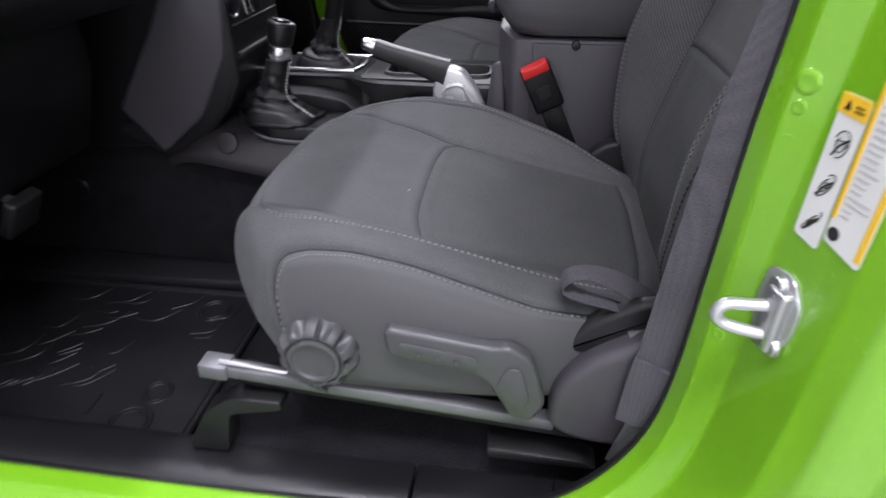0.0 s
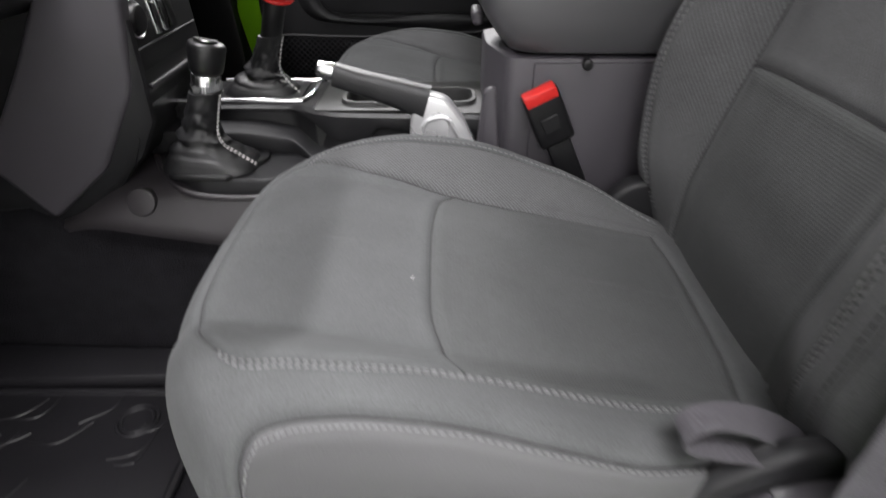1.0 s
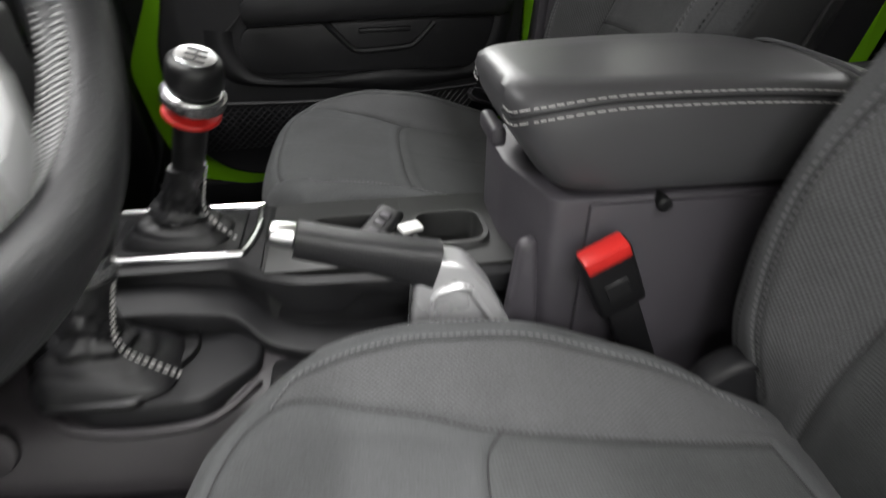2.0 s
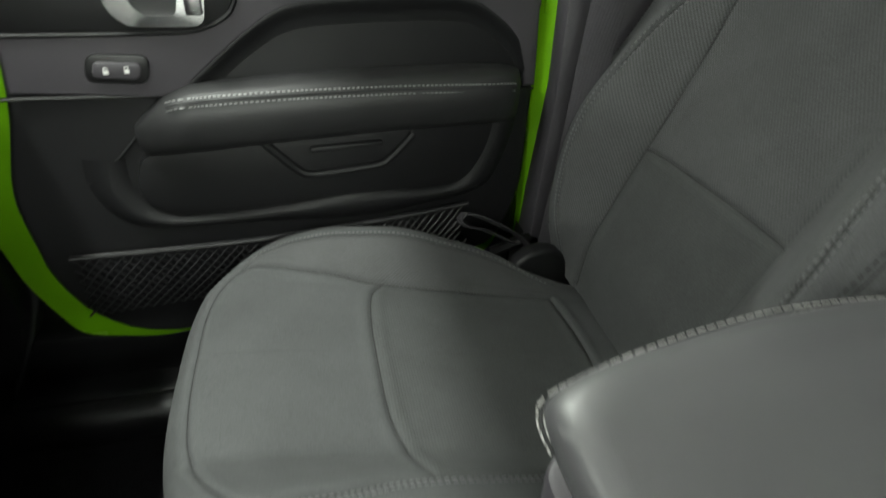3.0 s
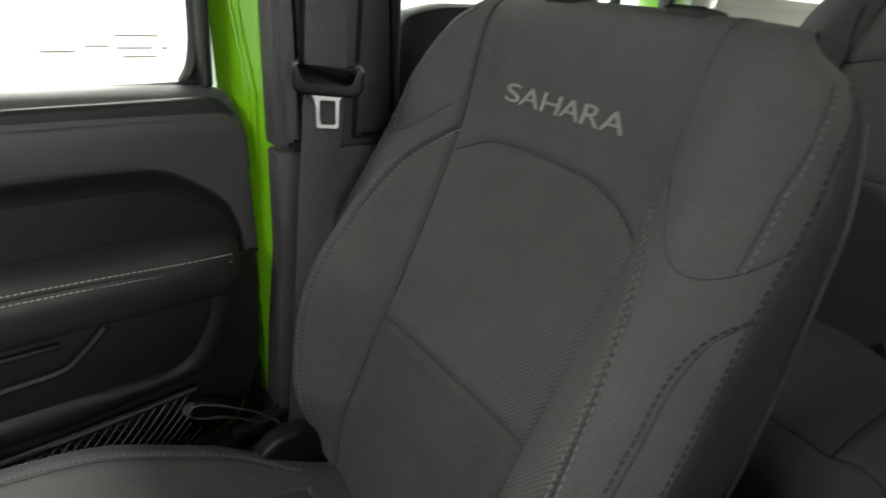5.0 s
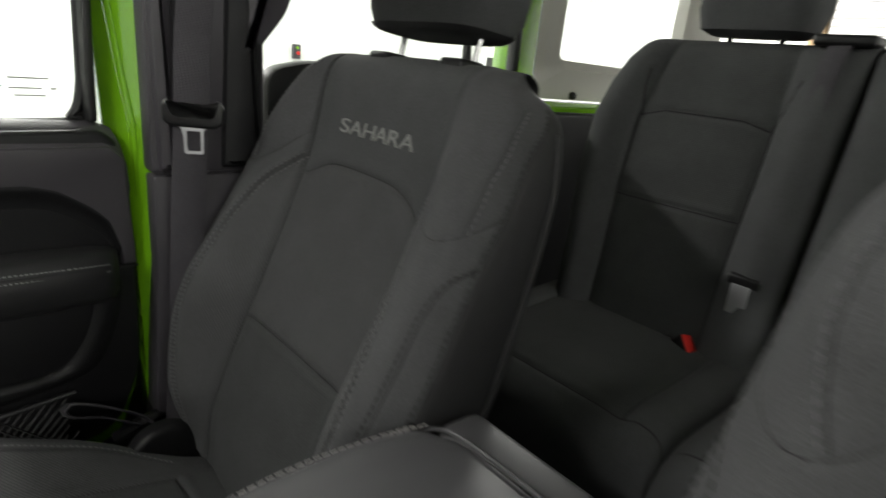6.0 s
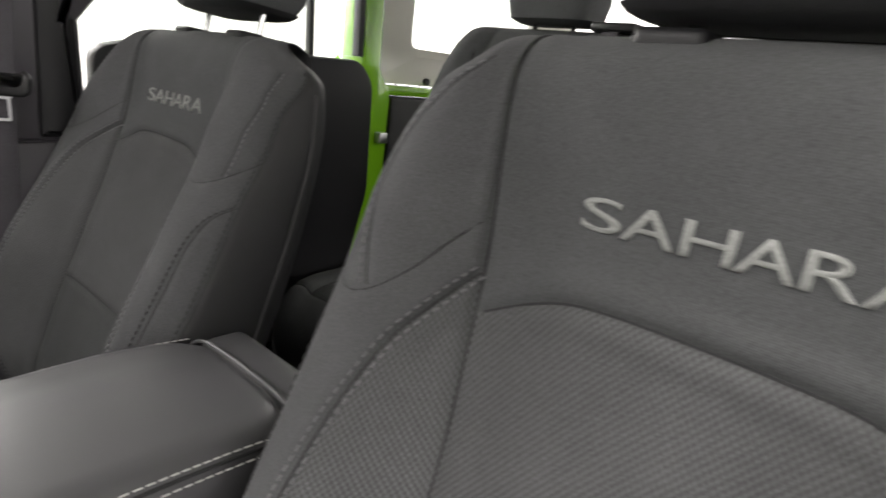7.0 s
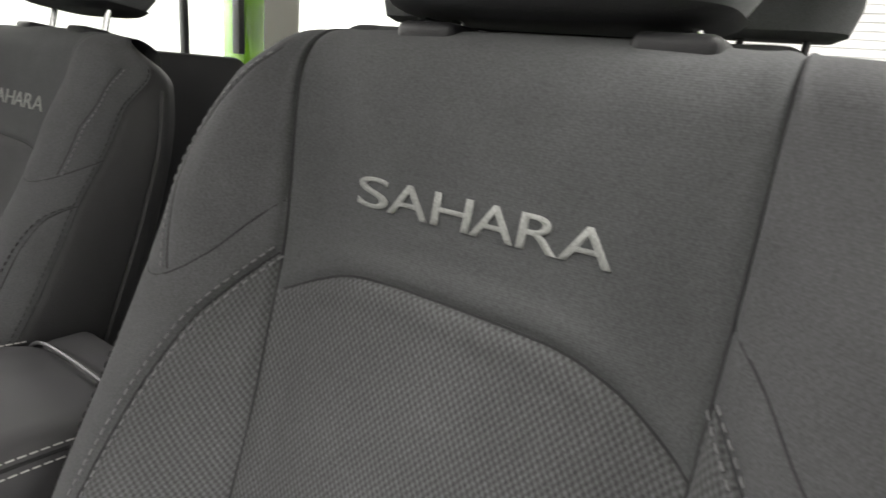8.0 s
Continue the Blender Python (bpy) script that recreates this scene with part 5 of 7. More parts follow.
pillar("b_pillar_foot", rounded([(0.27, 0.10), (0.37, 0.10), (0.36, 0.42), (0.30, 0.44)], 0.02, 4), 0.70, 0.06, "plastic", 0.01)
pillar("sill_riser", rounded([(-0.9, 0.02), (1.2, 0.02), (1.2, 0.212), (-0.9, 0.212)], 0.01, 3), 0.715, 0.10, "black", 0.01)
pillar("a_post", rounded([(-0.66, 0.05), (-0.40, 0.05), (-0.40, 0.82), (-0.66, 0.98)], 0.01, 3), 0.775, 0.06, "black", 0.006)
# C pillar with the rear door's edge and latch
pillar("c_pillar", rounded([(1.175, 0.36), (1.235, 0.36), (1.30, 0.60), (1.305, 0.88), (1.262, 0.93), (1.258, 1.25), (1.185, 1.25), (1.190, 0.93), (1.225, 0.85), (1.225, 0.62)], 0.02, 4), 0.80, 0.09, "green", 0.008)
bm = bmesh.new()
rbox(bm, 1.255, 1.285, 0.775, 0.80, 0.735, 0.765, 0.004)
part("door_latch", bm, "steel", body)
pillar("rear_door_card", rounded([(0.52, 0.15), (0.52, 0.925), (0.60, 0.945), (1.165, 0.955), (1.21, 0.90), (1.215, 0.60), (1.15, 0.36), (0.9, 0.15)], 0.03, 5), 0.765, 0.05, "plastic", 0.012)
pillar("wheel_arch_trim", [(0.55, 0.05), (1.36, 0.05), (1.36, 0.86), (1.24, 0.86), (1.24, 0.60), (1.10, 0.34), (0.55, 0.34)], 0.855, 0.02, "plastic", 0.004)
pillar("rear_door_seal", rounded([(1.170, 0.965), (1.188, 0.965), (1.182, 1.25), (1.165, 1.25)], 0.003, 2), 0.79, 0.03, "seal", 0.003)
pillar("rear_window_bar", rounded([(1.02, 0.95), (1.035, 0.95), (1.03, 1.25), (1.015, 1.25)], 0.003, 2), 0.80, 0.02, "seal", 0.003)
bm = bmesh.new()
rbox(bm, 0.50, 1.18, 0.822, 0.826, 0.93, 1.25, 0)
pane = part("rear_door_glass", bm, "glass", body)
pane.visible_shadow = False
# hardtop side with the quarter window opening
bm = bmesh.new()
outer = [bm.verts.new((u, 0.86, v)) for u, v in rounded([(1.262, 0.90), (2.35, 0.90), (2.35, 1.50), (1.262, 1.50)], 0.01, 6)]
ring1 = [bm.verts.new((u, 0.86, v)) for u, v in rounded([(1.425, 0.985), (2.15, 0.985), (2.15, 1.42), (1.425, 1.42)], 0.04, 6)]
ring2 = [bm.verts.new((u, 0.885, v)) for u, v in rounded([(1.455, 1.010), (2.12, 1.010), (2.12, 1.40), (1.455, 1.40)], 0.03, 6)]
ring3 = [bm.verts.new((u, 0.93, v)) for u, v in rounded([(1.455, 1.010), (2.12, 1.010), (2.12, 1.40), (1.455, 1.40)], 0.03, 6)]
skin(bm, [outer, ring1, ring2, ring3], True)
part("hardtop_side", bm, "headliner", body, "pale grey hardtop side lining")
bm = bmesh.new()
rbox(bm, 1.44, 2.14, 0.925, 0.929, 1.0, 1.41, 0)
pane = part("quarter_glass", bm, "glass", body)
pane.visible_shadow = False
pillar("rear_quarter_trim", rounded([(1.31, 0.10), (2.35, 0.10), (2.35, 0.865), (1.31, 0.865)], 0.01, 3), 0.80, 0.07, "plastic", 0.01)
pillar("rear_quarter_flange", rounded([(1.30, 0.868), (2.35, 0.868), (2.35, 0.897), (1.30, 0.897)], 0.004, 2), 0.815, 0.05, "green", 0.004)
# roof, tailgate, floor pan; the roof is out of view and shades the cabin
bm = bmesh.new()
rbox(bm, -0.325, 2.40, -0.80, 0.86, 1.50, 1.56, 0.02)
part("roof", bm, "headliner", body)
bm = bmesh.new()
rbox(bm, 2.35, 2.43, -0.80, 0.86, 0.0, 0.95, 0.01)
part("tailgate", bm, "plastic", body)
bm = bmesh.new()
rbox(bm, -1.25, 2.4, -0.72, 0.72, -0.02, 0.045, 0.004)
tagged(part("floor_pan", bm, "carpet", body), "")

# closed side behind the driver: unseen, stops light leaking onto the rear seats
for nm, ol, y0, d0, mt in (("rear_side_card", [(0.40, 0.02), (2.35, 0.02), (2.35, 0.93), (0.40, 0.93)], -0.80, 0.05, "plastic"), ("rear_side_skin", [(0.40, -0.05), (2.40, -0.05), (2.40, 0.94), (0.40, 0.94)], -0.89, 0.08, "green"), ("rear_side_pillar", [(1.18, 0.94), (1.45, 0.94), (1.40, 1.5), (1.20, 1.5)], -0.84, 0.05, "headliner"), ("rear_side_corner", [(2.15, 0.94), (2.40, 0.94), (2.40, 1.5), (2.15, 1.5)], -0.84, 0.05, "headliner")):
    pillar(nm, rounded(ol, 0.01, 3), y0, d0, mt, 0.006)

part("hardtop_bolt", cyl(bmesh.new(), (1.505, 0.86, 0.914), (1.505, 0.846, 0.914), 0.012, 0.010, 16, 0.002), "black", body)


# ---- floor, mat and driver's side ----
bm = bmesh.new()
# tunnel and toe board
prism(bm, rounded([(-0.155, 0.02), (-0.152, 0.16), (-0.145, 0.30), (-0.10, 0.345), (0.10, 0.345), (0.145, 0.30), (0.152, 0.16), (0.155, 0.02)], 0.03, 4), lambda u, v, w: Vector((-1.25 + w, u, v)), 1.31, 0)
solid("transmission_tunnel", bm, "carpet", "black carpeted transmission tunnel", "tunnel", kind="structure")
bm = bmesh.new()
rbox(bm, -1.30, -1.22, -0.74, 0.74, -0.02, 0.95, 0.01)
rbox(bm, -1.32, -1.0, -0.74, 0.74, -0.20, 0.06, 0.01, 2, pose(0.0, 0, 0, 0, 0, 0))
solid("toe_board", bm, "carpet", "black carpeted toe board", "footwell", kind="structure")
for s in (-1, 1):
    bm = bmesh.new()
    prism(bm, rounded([(-1.25, 0.03), (-0.62, 0.03), (-0.60, 0.30), (-0.66, 0.90), (-1.25, 0.90)], 0.03, 4), lambda u, v, w: Vector((u, s * 0.70 + s * w, v)), 0.05, 0.01)
    solid("kick_panel", bm, "black", "black plastic kick panel beside the footwell", "trim panel", kind="structure")

mat_thing = thing("floor_mat", (-0.6, -0.42, 0.045), "black moulded rubber floor mat with raised swirls", "floor mat")
bm = bmesh.new()
rbox(bm, -0.40, 0.235, -0.26, 0.165, 0.0, 0.010, 0.004)
part("mat_sheet", bm, "rubber", mat_thing)
bm = bmesh.new()
edge = rounded([(-0.40, -0.26), (-0.40, 0.165), (0.235, 0.165), (0.235, -0.26)], 0.05, 5)
tube(bm, [(u, v, 0.010) for u, v in edge] + [(*edge[0], 0.010)], 0.007, 8)
part("mat_rim", bm, "rubber", mat_thing)
for cx, cy, r in ((-0.465, -0.598, 0.034), (-0.456, -0.530, 0.024), (-0.462, -0.312, 0.030)):
    for k in (1.0, 0.78):
        bm = bmesh.new()
        tube(bm, [(cx + 0.6 + r * k * math.cos(t), cy + 0.42 + r * k * math.sin(t), 0.011) for t in np.linspace(0, 2 * math.pi, 25)], 0.0028, 6)
        part("mat_ring", bm, "rubber", mat_thing)
rng = random.Random(4)
bm = bmesh.new()
for _ in range(30):
    x, y, a = rng.uniform(-0.20, 0.16), rng.uniform(-0.14, 0.13), rng.uniform(-0.5, 0.5)
    L = rng.uniform(0.02, 0.05)
    tube(bm, [(x, y, 0.0105), (x + L * math.cos(a), y + L * math.sin(a) + rng.uniform(-0.01, 0.01), 0.0115), (x + 1.8 * L * math.cos(a + 0.5), y + 1.8 * L * math.sin(a + 0.5), 0.0105)], 0.0016, 5)
tagged(part("mat_relief", bm, "rubber", mat_thing, "raised swirl pattern"), kind="stuff")
part("mat_bar", tube(bmesh.new(), [(0.054, -0.168, 0.0105), (0.054, -0.126, 0.0115)], 0.0028, 6), "rubber", mat_thing)
bm = bmesh.new()
prism(bm, rounded([(-1.0, -0.255), (-0.41, -0.235), (-0.41, -0.17), (-1.0, -0.15)], 0.01, 3), lambda u, v, w: Vector((u, v, 0.045 + w)), 0.03, 0.008)
solid("dead_pedal_ledge", bm, "rubber", "black rubber ledge along the tunnel carpet", "floor trim", kind="structure")

# pedal
pedal = thing("clutch_pedal", (-0.66, -0.44, 0.33), "worn grey metal pedal arm with rubber pad", "pedal")
part("pedal_arm", tube(bmesh.new(), [(-0.10, 0, 0.25), (-0.06, 0, 0.10), (0.0, 0.0, 0.015)], 0.008, 8), "darksteel", pedal)
part("pedal_pad", rbox(bmesh.new(), -0.012, 0.010, -0.032, 0.032, -0.03, 0.04, 0.006, 3, pose(0, 0, 0, 0, 30, 0)), "seal", pedal)

# carpet button on the tunnel
bm = bmesh.new()
cyl(bm, (-0.80, -0.148, 0.23), (-0.80, -0.162, 0.23), 0.026, bevel=0.004)
solid("carpet_fastener", bm, "black", "round black plastic carpet fastener", "fastener")

# riser under the seat and sill step
bm = bmesh.new()
prism(bm, rounded([(-0.665, 0.04), (-0.665, 0.10), (-0.60, 0.125), (-0.20, 0.125), (-0.14, 0.10), (-0.14, 0.04)], 0.02, 4), lambda u, v, w: Vector((-0.27 + w, u, v)), 0.75, 0.01)
solid("seat_riser", bm, "carpet", "black carpeted riser under the seat", "floor trim", kind="structure")
bm = bmesh.new()
prism(bm, rounded([(0.14, 0.04), (0.14, 0.10), (0.20, 0.125), (0.60, 0.125), (0.665, 0.10), (0.665, 0.04)], 0.02, 4), lambda u, v, w: Vector((-0.27 + w, u, v)), 0.75, 0.01)
solid("seat_riser", bm, "carpet", "black carpeted riser under the seat", "floor trim", kind="structure")
for s in (-1, 1):
    for x0, x1 in ((-0.95, 0.006), (0.010, 0.187), (0.191, 0.40)):
        bm = bmesh.new()
        prism(bm, rounded([(0.625, 0.045), (0.625, 0.085), (0.645, 0.105), (0.70, 0.118), (0.725, 0.110), (0.725, 0.045)], 0.01, 3), lambda u, v, w: Vector((x0 + w, s * u, v)), x1 - x0, 0.003)
        solid("sill_cover", bm, "rubber", "black plastic door sill cover section", "sill cover", kind="structure")

# painted door opening: one section swept down the pillar and along the sill
OPENING = [(-1.0, 0.118), (-0.60, 0.115), (-0.26, 0.112), (0.02, 0.118), (0.12, 0.138), (0.185, 0.175), (0.232, 0.232), (0.262, 0.30), (0.274, 0.38), (0.277, 0.50), (0.279, 0.62), (0.285, 0.74), (0.302, 1.20), (0.312, 1.50)]
CORNERS = [(0.060, -0.690), (0.010, -0.714), (0.0, -0.727), (0.0045, -0.751), (0.0225, -0.7725), (0.0400, -0.838), (0.052, -0.860), (0.062, -0.866), (0.092, -0.869), (0.106, -0.884), (0.138, -0.890), (0.24, -0.892)]
SECTION = [CORNERS[0]]
for p0, p1, p2 in zip(CORNERS, CORNERS[1:], CORNERS[2:]):
    p0, p1, p2 = Vector(p0), Vector(p1), Vector(p2)
    for q, gap in ((p0, 0.0042), (p0, 0.0013), (p2, 0.0013), (p2, 0.0042)):
        SECTION.append(tuple(p1 + (q - p1).normalized() * min(gap, (q - p1).length * 0.4)))
SECTION.append(CORNERS[-1])
line = spline([(x, 0, z) for x, z in OPENING], 0.012)
bm = bmesh.new()
rings = []
for i, q in enumerate(line):
    d = (line[min(i + 1, len(line) - 1)] - line[max(i - 1, 0)]).normalized()
    n = Vector((d.z, 0, -d.x))
    rings.append([bm.verts.new(q + n * w + Vector((0, y, 0))) for w, y in SECTION])
skin(bm, rings, False)
part("door_opening", bm, "green", body, "glossy green painted door jamb and sill")
bm = bmesh.new()
rings = []
for i, q in enumerate(line):
    d = (line[min(i + 1, len(line) - 1)] - line[max(i - 1, 0)]).normalized()
    n = Vector((d.z, 0, -d.x))
    rings.append([bm.verts.new(q + n * w + Vector((0, y, 0))) for w, y in ((0.07, -0.70), (0.012, -0.706), (0.002, -0.714), (0.001, -0.722), (0.006, -0.726))])
skin(bm, rings, False)
part("door_seal", bm, "seal", body, "black rubber door seal")
# pressed dimples on the flange
nn = Vector((-0.767, -0.642, 0))
for z, r in ((0.668, 0.0060), (0.652, 0.0040), (0.628, 0.0062), (0.606, 0.0058), (0.580, 0.0056), (0.541, 0.0050), (0.497, 0.0050), (0.462, 0.0050)):
    bm = bmesh.new()
    c = Vector((0.2895 + 0.02 * (z - 0.6), -0.7580, z))
    side = nn.cross(Vector((0, 0, 1)))
    rings = [[bm.verts.new(c + (side * math.cos(t) + Vector((0, 0, math.sin(t)))) * r * k + nn * h) for t in np.linspace(0, 2 * math.pi, 24, endpoint=False)] for k, h in ((1.5, -0.0012), (1.2, -0.0001), (0.95, 0.0003), (0.75, 0.0003), (0.5, 0.0), (0.1, 0.0))]
    skin(bm, rings, True)
    bm.faces.new(rings[-1])
    part("spot_weld", bm, "green", body)
# lower body side and the black seal on the sill's outer edge
bm = bmesh.new()
rbox(bm, -1.0, -0.18, -0.93, -0.772, -0.06, 0.099, 0.006)
part("sill_strip", bm, "seal", body)


def jamb(y, z, w=0.0):
    """A place on the painted jamb face behind the door, out along it, up, and proud of it."""
    k = 0.267
    x = 0.306 - k * (y + 0.790)
    return Vector((x, y, z)) + Vector((-0.966, -0.258, 0)) * w


# striker
striker = thing("door_striker", jamb(-0.79, 0.515), "zinc plated door striker bolted to green jamb", "door striker")
o = -jamb(-0.79, 0.515)
bm = bmesh.new()
prism(bm, rounded([(-0.774, 0.544), (-0.798, 0.549), (-0.813, 0.530), (-0.812, 0.500), (-0.800, 0.484), (-0.778, 0.484), (-0.772, 0.510)], 0.008, 4), lambda u, v, w: jamb(u, v, w) + o, 0.004, 0.001)
part("plate", bm, "plated", striker)
bm = bmesh.new()
tube(bm, [jamb(-0.795, 0.522, 0.0) + o, jamb(-0.788, 0.520, 0.022) + o, jamb(-0.784, 0.519, 0.036) + o, jamb(-0.783, 0.511, 0.041) + o, jamb(-0.785, 0.503, 0.036) + o, jamb(-0.792, 0.500, 0.022) + o, jamb(-0.800, 0.498, 0.0) + o], 0.0048, 10, 0.004)
part("loop", bm, "plated", striker)
bm = bmesh.new()
rbox(bm, -0.004, 0.012, -0.010, 0.010, -0.026, 0.026, 0.004, 3, Matrix.Translation(jamb(-0.796, 0.512, 0.008) + o) @ pose(0, 0, 0, 0, 0, 15))
part("wedge", bm, "steel", striker)
for y, z in ((-0.790, 0.537), (-0.803, 0.492)):
    part("bolt", cyl(bmesh.new(), jamb(y, z, 0.003) + o, jamb(y, z, 0.009) + o, 0.0085, 0.007, 12, 0.0015), "steel", striker)

# stickers
sticker = thing("warning_sticker", jamb(-0.79, 0.62), "white warning sticker with yellow head and pictograms", "sticker")
o = -jamb(-0.79, 0.62)
bm = bmesh.new()
prism(bm, rounded([(-0.7815, 0.671), (-0.8035, 0.671), (-0.8035, 0.574), (-0.7815, 0.576)], 0.003, 3), lambda u, v, w: jamb(u, v, 0.0012 + w) + o, 0.0006)
part("sheet", bm, "label_white", sticker, smooth=False)
bm = bmesh.new()
prism(bm, [(-0.7815, 0.671), (-0.8035, 0.671), (-0.8035, 0.6585), (-0.7815, 0.6595)], lambda u, v, w: jamb(u, v, 0.0019 + w) + o, 0.0005)
part("head", bm, "label_yellow", sticker, smooth=False)
marks = [([(-0.786, 0.662), (-0.791, 0.662), (-0.7885, 0.668)]), ([(-0.794, 0.6625), (-0.801, 0.6625), (-0.801, 0.6635), (-0.794, 0.6635)]), ([(-0.794, 0.665), (-0.800, 0.665), (-0.800, 0.666), (-0.794, 0.666)])]
for mk in marks:
    bm = bmesh.new()
    prism(bm, mk, lambda u, v, w: jamb(u, v, 0.0025 + w) + o, 0.0003)
    part("pictogram", bm, "ink", sticker, smooth=False)
for cz, turn in ((0.642, 0.3), (0.615, 1.4), (0.590, 2.2)):
    bm = bmesh.new()
    for rx, rz, t0, t1 in ((0.0058, 0.0085, 0.2, 4.6), (0.0034, 0.0052, 2.2, 6.8), (0.0046, 0.0022, 0.0, 3.6)):
        tube(bm, [jamb(-0.7925 + rx * math.cos(t + turn), cz + rz * math.sin(t + 0.5 * turn), 0.0020) + o for t in np.linspace(t0, t1, 14)], 0.00042, 5, 0.0015)
    tube(bm, [jamb(-0.7885, cz - 0.008, 0.0020) + o, jamb(-0.792, cz - 0.001, 0.0020) + o, jamb(-0.7975, cz + 0.004, 0.0020) + o], 0.0008, 5, 0.0015)
    part("pictogram", bm, "ink", sticker)
second = thing("tyre_sticker", jamb(-0.82, 0.62), "white data sticker with yellow borders and small print", "sticker")
o = -jamb(-0.82, 0.62)
bm = bmesh.new()
prism(bm, rounded([(-0.8055, 0.690), (-0.836, 0.690), (-0.836, 0.580), (-0.8055, 0.5845)], 0.003, 3), lambda u, v, w: jamb(u, v, 0.0012 + w) + o, 0.0006)
part("sheet", bm, "label_white", second, smooth=False)
for a, b in ((-0.8058, -0.8085), (-0.8315, -0.8358)):
    bm = bmesh.new()
    prism(bm, [(a, 0.689), (b, 0.689), (b, 0.585 if b < -0.82 else 0.601), (a, 0.585 if b < -0.82 else 0.601)], lambda u, v, w: jamb(u, v, 0.0019 + w) + o, 0.0005)
    part("border", bm, "label_yellow", second, smooth=False)
bm = bmesh.new()
cyl(bm, jamb(-0.8115, 0.5915, 0.0018) + o, jamb(-0.8115, 0.5915, 0.0024) + o, 0.0045, seg=20)
part("round_mark", bm, "ink", second)
rr = random.Random(2)
for k in range(20):
    z = 0.604 + 0.0042 * k
    bm = bmesh.new()
    y1 = -0.829 + rr.uniform(0, 0.012)
    prism(bm, [(-0.811, z), (y1, z), (y1, z + 0.0011), (-0.811, z + 0.0011)], lambda u, v, w: jamb(u, v, 0.0019 + w) + o, 0.0003)
    part("print_line", bm, "faint_ink", second, smooth=False)

# driver's belt with its sewn end
belt = thing("driver_seat_belt", (0.28, -0.69, 0.3), "grey woven seat belt with sewn end and anchor", "seat belt")
o = Vector((-0.28, 0.69, -0.3))
bm = bmesh.new()
ribbon(bm, [Vector(q) + o for q in ((0.263, -0.694, 0.285), (0.266, -0.696, 0.34), (0.270, -0.700, 0.42), (0.274, -0.704, 0.52), (0.281, -0.704, 0.63), (0.300, -0.700, 0.78), (0.335, -0.690, 1.15))], [(0.95, -0.3, -0.1), (0.90, -0.42, -0.1), (0.72, -0.69, 0), (0.56, -0.83, 0), (0.5, -0.87, 0), (0.45, -0.9, 0), (0.45, -0.9, 0)], 0.0215, 0.0022)
part("webbing", bm, "grey_webbing", belt, "grey ribbed webbing")
bm = bmesh.new()
ribbon(bm, [Vector(q) + o for q in ((0.262, -0.697, 0.278), (0.264, -0.6985, 0.33), (0.267, -0.7005, 0.366))], [(0.95, -0.3, -0.1), (0.92, -0.38, -0.1), (0.88, -0.45, 0)], 0.0235, 0.006)
part("sewn_end", bm, "grey_webbing", belt, "doubled, sewn webbing end")
bm = bmesh.new()
ribbon(bm, [Vector(q) + o for q in ((0.262, -0.692, 0.288), (0.262, -0.690, 0.262), (0.256, -0.686, 0.225), (0.252, -0.68, 0.19))], [(0.85, -0.5, -0.1)] * 4, 0.0105, 0.004)
part("anchor_plate", bm, "darksteel", belt)

# webbing loop that folds out of the seat joint
loop_b = thing("webbing_loop", (0.2, -0.62, 0.4), "black webbing pull loop hanging over the cushion", "pull strap")
o = Vector((-0.2, 0.62, -0.4))
bm = bmesh.new()
ribbon(bm, [Vector(q) + o for q in ((0.300, -0.618, 0.335), (0.278, -0.622, 0.378), (0.235, -0.630, 0.414), (0.195, -0.636, 0.430), (0.174, -0.640, 0.426), (0.172, -0.640, 0.412), (0.195, -0.640, 0.402), (0.240, -0.636, 0.385), (0.280, -0.628, 0.345))], [(-0.3, -0.5, -0.5), (-0.3, -0.5, -0.5), (-0.3, -0.55, -0.45), (-0.2, -0.7, -0.3), (0, -0.8, -0.1), (0, -0.8, -0.1), (0, -0.8, 0.1), (0, -0.8, 0.1), (0, -0.8, 0.1)], 0.0115, 0.0025)
part("strap", bm, "webbing", loop_b)

loop_p = thing("webbing_loop", (0.2, 0.66, 0.4), "black webbing pull loop lying beside the passenger cushion", "pull strap")
bm = bmesh.new()
ribbon(bm, [(0.095, 0.0, -0.065), (0.065, 0.0, -0.030), (0.030, 0.002, -0.006), (-0.005, 0.006, 0.012), (-0.030, 0.008, 0.020), (-0.040, 0.010, 0.008), (-0.026, 0.012, -0.008), (0.010, 0.012, -0.020), (0.060, 0.012, -0.050)], [(-0.2, 0.8, -0.4)] * 9, 0.011, 0.0025)
part("strap", bm, "webbing", loop_p)

# seat mechanism on the driver's side
o = Vector((0, 0.395, 0))
bm = bmesh.new()
rings = []
for depth, r, scoop in ((0.650, 0.044, 0.0), (0.668, 0.0470, 0.0), (0.6735, 0.0478, 0.02), (0.677, 0.0478, 0.10), (0.684, 0.0470, 0.20), (0.690, 0.0445, 0.22), (0.6945, 0.0405, 0.16), (0.6960, 0.0365, 0.02), (0.6955, 0.0340, 0.0), (0.6925, 0.0330, 0.0), (0.6925, 0.0312, 0.0), (0.6975, 0.0300, 0.0), (0.6985, 0.0280, 0.0), (0.6980, 0.0255, 0.0), (0.6955, 0.0235, 0.0), (0.6945, 0.012, 0.0), (0.6944, 0.003, 0.0)):
    ring = []
    for k in range(96):
        t = 2 * math.pi * k / 96
        rr = 0.98 * r * (1 - 1.35 * scoop * min(1.0, 1.9 * max(0.0, 0.12 + 0.5 * math.cos(10 * t))))
        ring.append(bm.verts.new(Vector((-0.094 + rr * math.cos(t), -depth - 0.002, 0.327 + rr * math.sin(t))) + o))
    rings.append(ring)
skin(bm, rings, True)
